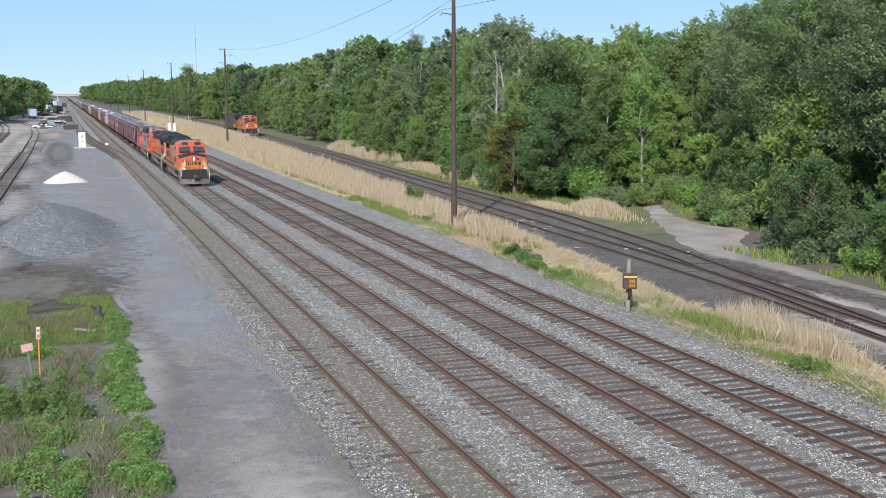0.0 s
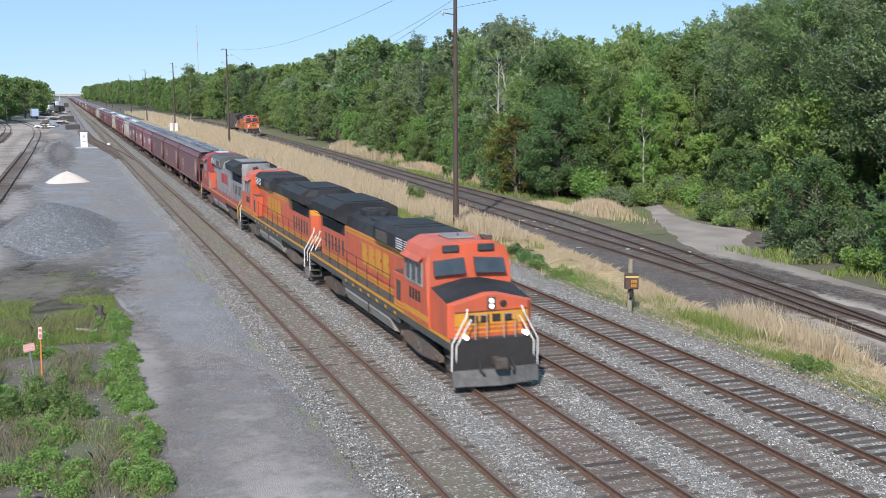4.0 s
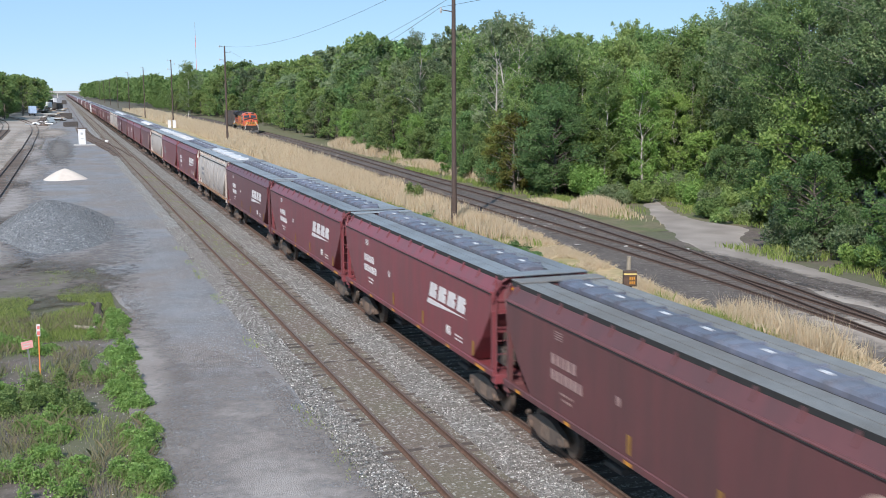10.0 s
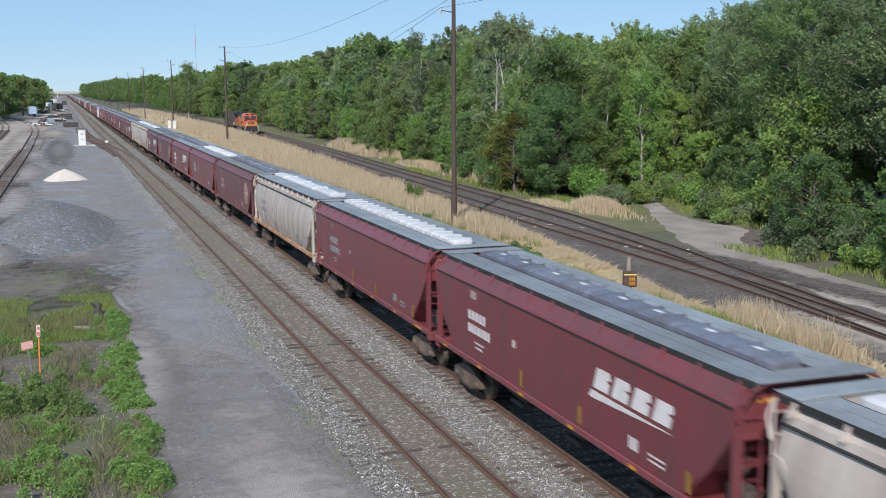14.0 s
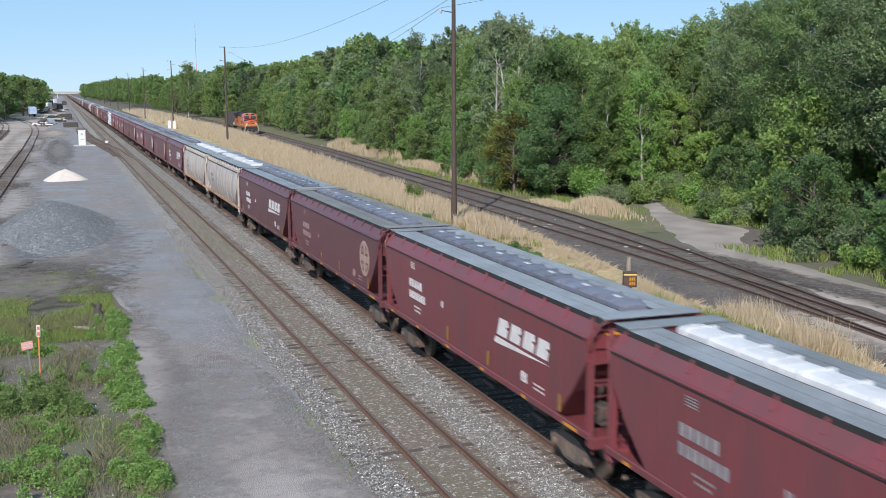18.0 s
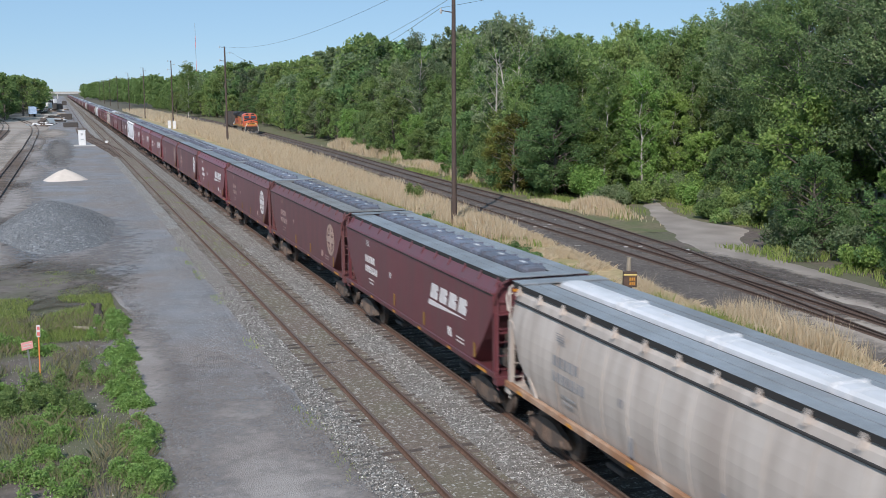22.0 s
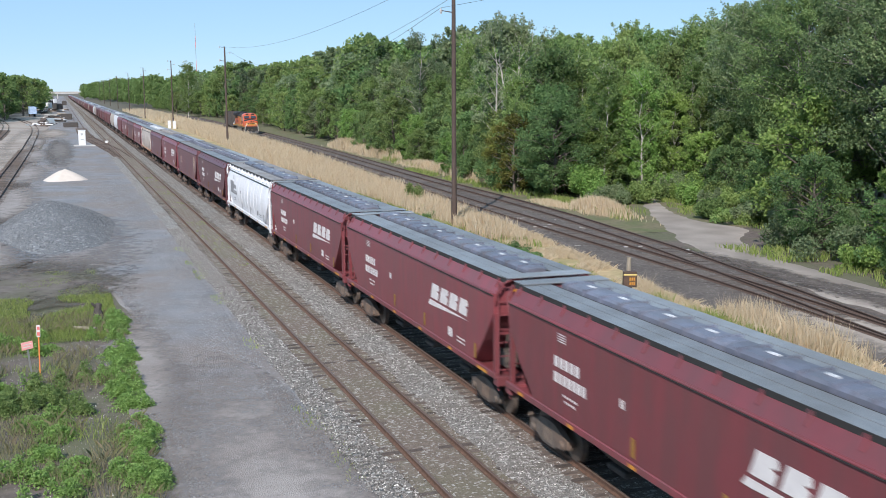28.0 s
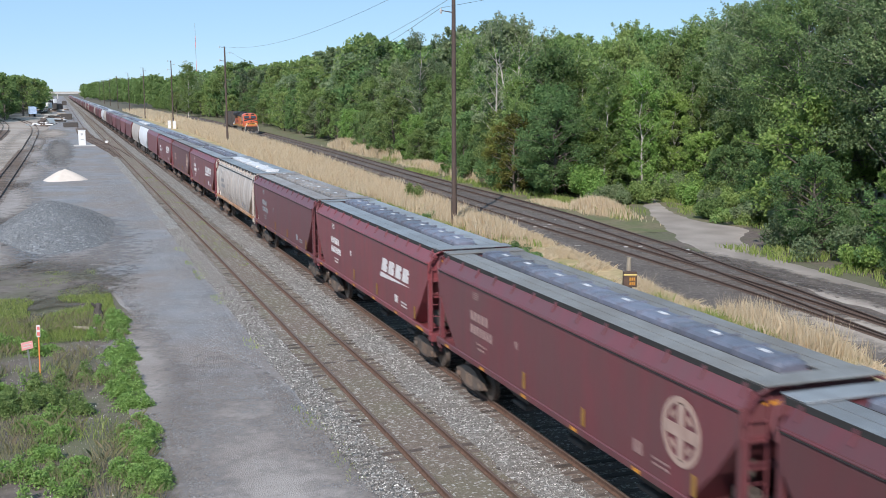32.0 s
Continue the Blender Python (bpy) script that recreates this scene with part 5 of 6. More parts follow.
T_BIG = [tree_kind("broadleaf_tree", "tall broadleaf tree with full green crown at the wood's edge", 31 + i, m, M_BARK, height=h, width=w, n_clumps=nc, per=75, leaf=0.18, base=0.16, limb=0.28, spread=1.3, shoots=20, rise=0.45, girth=0.8)
         for i, (m, h, w, nc) in enumerate(((M_LEAF, 15.5, 7.4, 190), (M_LEAF, 16.5, 6.4, 190), (M_LEAFD, 14.5, 7.2, 180), (M_LEAF3, 16.5, 7.6, 200)))]
T_SLIM = [tree_kind("slim_tree", "slender pale-barked tree with airy light green leaves", 51 + i, m, M_BARKPALE, height=h, width=w, n_clumps=150, per=75, leaf=0.13, base=0.08, limb=0.2, spread=1.55, shoots=16, girth=0.5, rise=0.6)
          for i, (m, h, w) in enumerate(((M_LEAF2, 12.5, 3.8), (M_LEAF, 14.0, 4.2), (M_LEAF2, 10.5, 3.6)))]
T_NEAR = [tree_kind("broadleaf_tree", "large broadleaf tree with dense fine leaves and visible limbs", 41 + i, m, M_BARKGREY, height=h, width=8.6, n_clumps=150, per=210, leaf=0.115, base=0.28, limb=0.26, spread=1.2, shoots=18, girth=0.9, rise=0.55)
          for i, (m, h) in enumerate(((M_LEAFD, 18.5), (M_LEAFN, 17.0), (M_LEAFD, 16.0)))]
T_NEARLOW = [tree_kind("young_tree", "young broadleaf tree leafy down to the ground", 81 + i, m, M_BARK, height=h, width=w, n_clumps=140, per=95, leaf=0.1, base=0.03, shoots=10)
             for i, (m, h, w) in enumerate(((M_LEAF, 7.5, 5.2), (M_LEAFD, 6.5, 5.0), (M_LEAF2, 5.0, 4.2)))]
T_LOW = [tree_kind("young_tree", "young broadleaf tree leafy down to the ground", 71 + i, m, M_BARK, height=h, width=w, n_clumps=130, per=80, leaf=0.14, base=0.03, limb=0.25, spread=1.25, shoots=12)
         for i, (m, h, w) in enumerate(((M_LEAF, 8.0, 5.0), (M_LEAFD, 6.5, 4.8), (M_LEAF2, 6.0, 4.2), (M_LEAFD, 9.5, 5.2)))]
T_FAR = [tree_kind("distant_tree", "distant broadleaf tree in the wooded skyline", 91 + i, m, M_BARK, height=h, width=w, n_clumps=120, per=48, leaf=0.33, base=0.06, spread=1.15, shoots=14, girth=0.8, rise=0.5)
         for i, (m, h, w) in enumerate(((M_LEAF, 16, 9), (M_LEAFD, 15, 8.5), (M_LEAF3, 14, 9), (M_LEAF, 12, 8)))]
T_SPARSE = [tree_kind("sparse_tree", "tall cottonwood with sparse upper branches", 111 + i, M_LEAF3, M_BARKPALE, height=17.5, width=5.5, n_clumps=64, per=70, leaf=0.16, base=0.3, limb=0.26, shoots=16, girth=0.7, rise=0.7) for i in range(2)]
T_DARK = [tree_kind("young_tree", "dark green bushy tree beside the lead tracks", 131, M_LEAFD, M_BARK, height=9.0, width=5.6, n_clumps=190, per=85, leaf=0.12, base=0.02, spread=1.1, shoots=10)]
T_OLIVE = [tree_kind("young_tree", "olive-brown young tree beside the lead tracks", 132, M_OLIVE, M_BARK, height=7.0, width=4.2, n_clumps=120, per=75, leaf=0.12, base=0.02, spread=1.1, shoots=8)]


def plant(kind, x, y, h, rng):
    ob, h0, used = TREE_KINDS[kind]
    s = h / h0
    if y > 520:             # the far ones are joined
        a = rng.uniform(0, 6.28)
        v = TREE_RAW[kind].reshape(-1, 3, 3)[::3]
        c = v.mean(axis=1, keepdims=True)
        v = (c + (v - c) * 1.6).reshape(-1, 3) * s
        FAR_SETS.append(np.column_stack([v[:, 0] * math.cos(a) - v[:, 1] * math.sin(a) + x, v[:, 0] * math.sin(a) + v[:, 1] * math.cos(a) + y, v[:, 2] + GZ]))
        return
    m = pose(x, y, GZ, 0, 0, rng.uniform(0, 360))
    if not used:
        TREE_KINDS[kind][2] = True
        new_ob = ob
        ob.matrix_basis = m
    else:
        new_ob = copy_thing(ob, m)
    k = s * rng.uniform(0.92, 1.08)
    new_ob.scale = (k, k, s)


def wood_edge(y):
    """The wood's edge: x over y."""
    return lin(y, ((20, 40.5), (42, 40.0), (48, 40.5), (57, 42.0), (62, 46.5), (68, 48.8), (76, 50.4), (87, 54), (93.9, 55.5), (94, 42.0), (100, 41.5), (123, 42.3), (139, 44.5), (191, 47.2), (258, 50.5), (330, 52), (400, 51), (520, 48), (800, 44), (1600, 47)))


rng = random.Random(5)
y = 26.0
while y < 142:
    e = wood_edge(y)
    for d, hs, kinds, p in ((1.6, (4, 6.5), T_LOW, 0.95), (4.5, (7, 10.5), T_LOW + T_SLIM, 1.0), (8.5, (12.5, 15.5), T_BIG + T_SLIM + T_SLIM, 1.0), (14, (14, 16.3), T_BIG, 1.0), (21, (15, 17), T_BIG, 0.95), (30, (15.5, 17.5), T_BIG + T_SPARSE, 0.7)):
        if rng.random() < p:
            h = rng.uniform(*hs)
            h *= 1.1 if d > 6 else 1.0
            if y < 66 and d > 4:
                h = h * 1.12
            if 66 <= y <= 135 and d > 6:
                h *= 0.8 if y < 100 else 0.87
            if d > 6 and (y < 66 or y > 130) and rng.random() < 0.25:
                h *= rng.uniform(1.08, 1.22)
            if y < 64:
                kinds = T_NEAR if d > 6 else T_NEARLOW
                if d < 6 and y < 62 and rng.random() < 0.45:
                    continue
            plant(rng.choice(kinds), e + d + rng.uniform(-1.3, 1.3), y + rng.uniform(-2.2, 2.2), h, rng)
    y += 5.0
# the stand that juts out to the tracks beyond the dirt road
for x, y, h, k in ((43.6, 92.5, 7.5, T_LOW[1]), (46.6, 91.0, 6.0, T_LOW[2]), (44.8, 96, 10.5, T_LOW[3]), (48.5, 93, 9.5, T_SLIM[0]), (42.6, 99, 11.5, T_SLIM[1]), (51, 96, 12, T_SLIM[1]), (46.5, 100, 14, T_BIG[2]), (43.2, 105, 8, T_LOW[0]),
                   (56, 92, 10, T_SLIM[0]), (53.5, 100, 15, T_BIG[0]), (46, 106.5, 17.8, T_SPARSE[0]), (44.2, 107, 17.2, T_SPARSE[1]), (42.9, 105.5, 16.6, T_SPARSE[0]), (48.2, 147, 18.2, T_SPARSE[1]), (56.5, 104, 14.5, T_BIG[1]),
                   (62, 106, 16.5, T_BIG[0]), (64, 100, 17.3, T_BIG[1]), (60, 88, 18, T_SPARSE[1]), (61, 86, 16.5, T_BIG[3]), (57, 74, 19, T_NEAR[0]), (66, 95, 17.6, T_BIG[0]), (59, 81, 18, T_NEAR[1]), (66, 104, 16.8, T_BIG[3]), (54, 98, 15, T_BIG[1]), (50, 104, 15.3, T_BIG[0]), (63, 91, 17.4, T_BIG[1]), (63, 78, 18.5, T_NEAR[1]),
                   (58, 92, 13, T_SLIM[1]), (60, 98, 14.2, T_BIG[0]), (62, 94, 14, T_BIG[1]), (66, 100, 15, T_BIG[0]), (64, 106, 15, T_BIG[2]), (57, 97, 12, T_SLIM[0]), (61, 88, 13.2, T_SLIM[1]), (67, 92, 15.5, T_BIG[3])):
    plant(k, x, y, h, rng)
for x, y, h, k in ((42.9, 91.0, 9.5, T_DARK[0]), (44.6, 93.5, 8.5, T_DARK[0]), (41.6, 97.5, 7.5, T_OLIVE[0]), (42.3, 101.5, 6.5, T_OLIVE[0]), (47.5, 90, 12.5, T_SLIM[1]), (50.5, 88.5, 12.0, T_SLIM[0])):
    plant(k, x, y, h, rng)
y = 142.0
while y < 620:
    e = wood_edge(y)
    for d, hs in ((2, (5, 9)), (7, (11, 15)), (14, (14, 17)), (24, (15.5, 18))):
        h = rng.uniform(*hs) * (1.07 if y < 200 else 1.13 if y < 330 else 1.06) * (1.12 if rng.random() < 0.15 else 1.0)
        k = rng.choice(T_FAR) if y > 190 else rng.choice(T_LOW if d < 4 else T_BIG + T_FAR)
        plant(k, e + d + rng.uniform(-2, 2), y + rng.uniform(-3, 3), h, rng)
    y += 6.5 if y < 260 else 10.0
for x, y, h in ((46.3, 425, 20.5), (47.6, 432, 17.5)):
    plant(T_SLIM[1], x, y, h, rng)
for x, y, h in ((55.5, 97, 9), (52.5, 104, 8), (58, 99, 12), (56.5, 110, 14)):
    plant(T_LOW[3], x, y, h, rng)
# trees beyond the yard, and along the line into the distance
for i in range(60):
    t = i / 59
    y = 330 + 420 * t
    plant(rng.choice(T_FAR), lin(y, ((330, -23.5), (440, -12), (560, -6.5), (750, -7))) - rng.uniform(0, 14) - 2, y + rng.uniform(-6, 6), rng.uniform(13, 16.5), rng)
for i in range(90):
    y = 620 * (2.6 ** (i / 89))
    plant(rng.choice(T_FAR), wood_edge(y) + rng.uniform(-4, 26), y, rng.uniform(14, 19), rng)
for i in range(40):
    y = 1000 + 440 * i / 39
    plant(rng.choice(T_FAR), lin(y, ((1000, 37), (1250, 34), (1440, 26))) + rng.uniform(0, 16), y, rng.uniform(14, 20), rng)
for i in range(24):
    y = 760 * (2.2 ** (i / 23))
    plant(rng.choice(T_FAR), -12 - rng.uniform(0, 34), y, rng.uniform(11, 15), rng)
for ob, h0, used in TREE_KINDS:
    if not used:
        for c in list(ob.children):
            bpy.data.objects.remove(c)
        bpy.data.objects.remove(ob)

v = np.concatenate(FAR_SETS)
tagged(new("distant_trees", raw_mesh("distant_trees", v, np.arange(len(v)).reshape(-1, 3), M_LEAF)), "distant line of green trees along the tracks", "trees", kind="stuff")
# far woods, joined
rs = np.random.RandomState(3)
cs = []
for i in range(900):
    y = 1300 + 900 * rs.rand()
    x = rs.uniform(-700, 900)
    if -14 < x - 0.0 * y < 60:
        continue
    q = rs.normal(size=(14, 3)) * np.array((5, 5, 3.2))
    cs.append(np.array((x, y, 7.0 * rs.uniform(0.7, 1.2))) + q)
v, f = leaf_quads(rs, np.concatenate(cs), 4.0)
tagged(new("far_woods", raw_mesh("far_woods", v, f, M_LEAFD)), "distant band of dark green woods", "woods", kind="stuff")


def blades(rs, xy, z, h, w, lean=0.25):
    """Upright tapered blades; gives vertices and faces."""
    n = len(xy)
    a = rs.uniform(0, 2 * math.pi, n)
    hh = h * rs.uniform(0.65, 1.15, n)
    base = np.column_stack([xy, np.full(n, z)])
    side = np.column_stack([np.cos(a), np.sin(a), np.zeros(n)]) * (w * rs.uniform(0.7, 1.3, n))[:, None] / 2
    dx = rs.normal(size=(n, 2)) * lean
    top = base + np.column_stack([dx * hh[:, None], hh])
    mid = base + np.column_stack([dx * hh[:, None] * 0.35, hh * 0.6])
    v = np.stack([base - side, base + side, mid + side * 0.9, top, mid - side * 0.9], 1).reshape(-1, 3)
    return v, np.arange(5 * n).reshape(-1, 5)


def scatter(rs, n, x0, x1, y0, y1, keep):
    x, y = rs.uniform(x0, x1, n), rs.uniform(y0, y1, n)
    k = np.array([keep(a, b) for a, b in zip(x, y)])
    return np.column_stack([x, y])[k]


def reed_on(x, y):
    if not (lin(y, ((20, 24.6), (36, 24.8), (44, 25.2), (60, 25.4), (75, 26.3), (100, 26.0), (130, 25.7), (200, 27.6), (280, 29.0))) < x < lead_near(y) - lin(y, ((20, 3.2), (44, 3.4), (70, 3.0), (130, 2.5), (280, 2.5)))):
        return False
    d = noise.noise(Vector((x * 0.22, y * 0.16, 4.0))) + 0.35 * noise.noise(Vector((x * 0.9, y * 0.6, 9.0)))
    if y < 43:
        return ((x - 27.2) / 1.7) ** 2 + ((y - 35.4) / 4.7) ** 2 < 1 + 0.7 * d
    if x > verge_edge(y) - 0.2:
        return False
    return d > lin(y, ((43, 0.3), (62, 0.42), (66, 0.2), (74, -0.3), (84, -0.5), (900, -0.5)))


rs = np.random.RandomState(8)
sets = []
for n, y0, y1, h, w in ((40000, 28, 43, 1.3, 0.011), (12000, 42, 62, 0.7, 0.014), (110000, 58, 135, 1.25, 0.026), (70000, 130, 320, 1.5, 0.055), (9000, 320, 560, 1.6, 0.25)):
    xy = scatter(rs, n, 24, 42, y0, y1, reed_on)
    tall = np.array([0.85 + 0.35 * noise.noise(Vector((a * 0.5, b * 0.35, 40.0))) + 0.2 * noise.noise(Vector((a * 2.0, b * 1.6, 41.0))) for a, b in xy])
    sets.append(blades(rs, xy, -0.42, h * tall, w, 0.2))
xy = scatter(rs, 60000, 24, 31, 27, 80, lambda a, b: 24.4 < a < verge_edge(b) - 0.1 and noise.noise(Vector((a * 0.35, b * 0.3, 17.0))) > -0.25)
sets.append(blades(rs, xy, -0.42, 0.34, 0.022, 0.8))
# pale reeds beyond the lead tracks, in low uneven drifts
for cx, cy, rx, ry, h, n in ((45.6, 178, 1.5, 10, 1.7, 3600), (45.0, 158, 1.6, 14, 1.5, 5200), (43.4, 128, 1.2, 12, 1.0, 4200), (43.4, 113, 1.5, 8, 1.3, 3600), (41.0, 78.5, 1.2, 4.2, 1.1, 3200), (39.8, 85, 0.8, 3.5, 0.45, 1000)):
    q = rs.normal(size=(n, 2)) * np.array((rx * 0.55, ry * 0.5)) + np.array((cx, cy))
    q = q[q[:, 0] > np.array([lead_far(b) + 1.6 for b in q[:, 1]])]
    fall = np.clip(1.15 - ((q[:, 0] - cx) / rx) ** 2 * 0.35 - ((q[:, 1] - cy) / ry) ** 2 * 0.45, 0.25, 1.2)
    sets.append(blades(rs, q, -0.42, h * fall, 0.05, 0.15))
off = 0
vs, fs = [], []
for v, f in sets:
    vs.append(v)
    fs.append(f + off)
    off += len(v)
tagged(new("reeds", raw_mesh("reeds", np.concatenate(vs), np.concatenate(fs), M_REED)), "belt of dry straw-coloured reeds beside the tracks", "reeds", kind="stuff")

def on_dirt(x, y):
    return lin(y, ROAD_L) - 0.3 < x < lin(y, ROAD_R) + 0.2


# fresh grass along the ballast, under the reeds and by the dirt road
sets = []
for n, x0, x1, y0, y1, h, w, thr, sd in ((15000, 24.0, 25.7, 26, 50, 0.3, 0.018, -0.3, 2.0), (11000, 24.3, 26.2, 48, 100, 0.42, 0.028, -0.15, 2.5), (5000, 25.6, 28.5, 62, 135, 0.5, 0.05, -0.05, 3.0), (2600, 24.7, 26.2, 33, 44, 0.7, 0.014, -0.05, 6.0), (1000, 40.2, 42.4, 74, 88, 0.7, 0.025, 0.0, 8.6), (3500, 42.5, 45.5, 104, 150, 0.7, 0.05, -0.1, 9.3),
                                     (5000, 38.5, 43.5, 24, 58, 0.4, 0.05, -0.1, 7.0), (3000, 46.5, 53, 62, 84, 0.35, 0.06, -0.1, 8.1), (1300, 39.4, 45, 72, 94, 0.35, 0.035, 0.05, 8.5), (4000, 48.5, 55, 66, 90, 0.4, 0.05, -0.2, 8.7), (2500, 40, 43, 84, 130, 0.4, 0.07, -0.1, 9.0),
                                     (34000, -6.5, 1.9, 45, 55, 0.22, 0.012, -0.14, 10.0), (9000, -6.5, 1.4, 53, 63, 0.17, 0.014, 0.08, 10.0), (9000, -6, 1.6, 29, 48, 0.26, 0.014, 0.12, 11.0), (2600, 6.4, 7.3, 22, 70, 0.16, 0.03, 0.1, 12.0), (1500, 8.2, 9.9, 60, 130, 0.1, 0.05, 0.0, 14.0)):
    xy = scatter(rs, n, x0, x1, y0, y1, lambda a, b: noise.noise(Vector((a * 0.5, b * 0.35, sd))) > thr and not (sd > 8 and sd < 8.9 and on_dirt(a, b)))
    sets.append(blades(rs, xy, -0.43 if x0 != 8.2 else -0.2, h, w, 0.3))
off, vs, fs = 0, [], []
for v, f in sets:
    vs.append(v)
    fs.append(f + off)
    off += len(v)
tagged(new("grass", raw_mesh("grass", np.concatenate(vs), np.concatenate(fs), M_GRASS)), "patches of fresh green grass along the verges", "grass", kind="stuff")


# broad-leaved weeds beside the gravel road, with dry stalks between
def weed_patch(rs, spots):
    cs = []
    for x, y, r, h in spots:
        n = int(1100 * r * r / 0.16)
        q = rs.normal(size=(n, 3)) * np.array((r * 0.5, r * 0.5, 0))
        d = np.hypot(q[:, 0], q[:, 1]) / r
        q[:, 2] = h * rs.uniform(0.15, 1.0, n) * np.clip(1.1 - d * d * 0.8, 0.05, 1)
        cs.append(np.array((x, y, -0.43)) + q)
    return np.concatenate(cs)


spots = []
for i in range(95):
    y = rs.uniform(23.5, 50)
    edge = lin(y, ((20, 2.1), (32, 2.2), (50, 2.3)))
    spots.append((edge - abs(rs.normal()) * 0.55 - 0.15, y, rs.uniform(0.2, 0.42), rs.uniform(0.25, 0.6)))
for i in range(300):
    x, y = rs.uniform(-5.5, 1.6), rs.uniform(24, 46)
    if noise.noise(Vector((x * 0.5, y * 0.3, 21.0))) > 0.05:
        spots.append((x, y, rs.uniform(0.18, 0.45), rs.uniform(0.2, 0.55)))
v, f = leaf_quads(rs, weed_patch(rs, spots), 0.048, 1.2)
tagged(new("weeds", raw_mesh("weeds", v, f, M_WEED)), "low leafy green weeds growing on dark soil", "weeds", kind="stuff")
spots = [(rs.normal(-2.6, 1.3), rs.normal(36.5, 1.4), rs.uniform(0.2, 0.4), rs.uniform(0.35, 0.7)) for i in range(46)]
v, f = leaf_quads(rs, weed_patch(rs, spots), 0.05, 1.2)
tagged(new("tall_weeds", raw_mesh("tall_weeds", v, f, M_LEAF)), "thicket of taller dark green weeds", "weeds", kind="stuff")
xy = scatter(rs, 17000, -6, 2.0, 24, 50, lambda a, b: noise.noise(Vector((a * 0.4, b * 0.3, 30.0))) > -0.05)
v, f = blades(rs, xy, -0.43, 0.4, 0.016, 0.5)
tagged(new("dry_weeds", raw_mesh("dry_weeds", v, f, M_STRAW)), "dry brown weed stalks among the green", "weeds", kind="stuff")

# single bushes
M_BUSH = [(M_LEAF2, "bright green"), (M_LEAF, "green"), (M_LEAFD, "dark green"), (M_LEAF3, "grey green")]


def bush(x, y, rad, h, mi, seed, n=900, leaf=0.13):
    v, f = bush_mesh(seed, rad, h, n, leaf)
    m, word = M_BUSH[mi]
    ob = tagged(new("bush", raw_mesh("bush", v, f, m)), word + " leafy bush growing on the verge", "bush", "bushes")
    ob.matrix_basis = pose(x, y, GZ)
    return ob


for i, (x, y, r, h, mi, n, lf) in enumerate(((24.4, 30.6, 0.55, 0.75, 1, 900, 0.1), (25.2, 59.5, 0.8, 0.9, 2, 700, 0.12), (25.1, 57.0, 0.9, 0.8, 2, 700, 0.12), (24.6, 51.5, 1.0, 0.55, 0, 800, 0.11), (24.8, 54.5, 0.8, 0.7, 1, 700, 0.12), (24.6, 49.6, 0.8, 0.5, 0, 700, 0.11), (29.4, 91, 0.9, 1.9, 1, 700, 0.16),
                                             (26.6, 78, 0.7, 0.8, 2, 500, 0.12), (43.4, 56.2, 2.3, 2.6, 3, 2600, 0.2), (46.5, 57, 2.2, 2.8, 3, 2400, 0.2), (42.6, 50.5, 2.0, 2.2, 3, 2200, 0.2), (41.4, 43, 1.8, 2.6, 0, 2200, 0.2),
                                             (42.6, 38.0, 2.4, 4.0, 0, 2800, 0.22), (44.5, 47, 2.6, 3.8, 1, 2800, 0.22), (44.3, 88.5, 2.4, 3.0, 0, 2400, 0.24), (48.0, 83.5, 1.6, 1.9, 1, 1500, 0.2), (51.5, 76, 1.9, 1.8, 1, 1500, 0.2),
                                             (53.5, 80, 2.0, 2.4, 1, 1800, 0.2), (49.8, 66, 2.0, 2.0, 3, 1700, 0.2), (43.0, 82, 1.3, 1.7, 3, 1200, 0.18), (41.8, 101, 2.2, 3.0, 2, 1900, 0.22), (42.4, 112, 2.0, 3.2, 2, 1700, 0.22))):
    bush(x, y, r, h, mi, 200 + i, n * 3, lf * 0.6)

# undergrowth along the dirt road and at the foot of the wood
rng = random.Random(77)
for i in range(46):
    if i < 26:
        y = 67 + 26 * rng.random()
        x = lin(y, ROAD_R) + 1.0 + abs(rng.gauss(0, 1.6))
        rad, h = rng.uniform(0.8, 1.6), rng.uniform(0.8, 2.4)
    elif i < 34:
        y = 80 + 12 * rng.random()
        x = lin(y, ROAD_L) - 0.8 - abs(rng.gauss(0, 1.2))
        rad, h = rng.uniform(0.6, 1.2), rng.uniform(0.7, 1.7)
    elif i < 40:
        x, y = 53 + 5 * rng.random(), 93 + 6 * rng.random()
        rad, h = rng.uniform(1.6, 2.4), rng.uniform(2.4, 4.2)
    else:
        y = 26 + 34 * rng.random()
        x = wood_edge(y) + rng.uniform(-0.6, 0.8)
        rad, h = rng.uniform(0.8, 1.5), rng.uniform(0.8, 1.9)
    bush(x, y, rad, h, rng.choice((0, 1, 1, 3, 3)), 300 + i, 3600, 0.11)


# ---- things along the line ----
M_POLE = mat("dark_pole", (0.06, 0.042, 0.036), (0.095, 0.068, 0.058), 3.0, 0.85, 0.4, rand=0.15, aniso=(4, 4, 0.4))
M_WIRE = mat("wire", (0.06, 0.06, 0.065), (0.08, 0.08, 0.085), 5.0, 0.5, 0.0, 0.6)
M_PORC = mat("insulator", (0.5, 0.5, 0.5), (0.4, 0.4, 0.4), 5.0, 0.3)
M_GRAVEL = mat("blue_grey_stone", (0.13, 0.142, 0.155), (0.2, 0.216, 0.23), 5.0, 0.95, 1.0, coord="World", c3=(0.11, 0.122, 0.133), scale3=0.25, amt3=0.6, fine=(7.0, (0.36, 0.37, 0.37), 0.8, 1.0))
M_SAND = mat("white_sand", (0.52, 0.46, 0.41), (0.6, 0.54, 0.48), 1.5, 0.95, 0.3, coord="World")
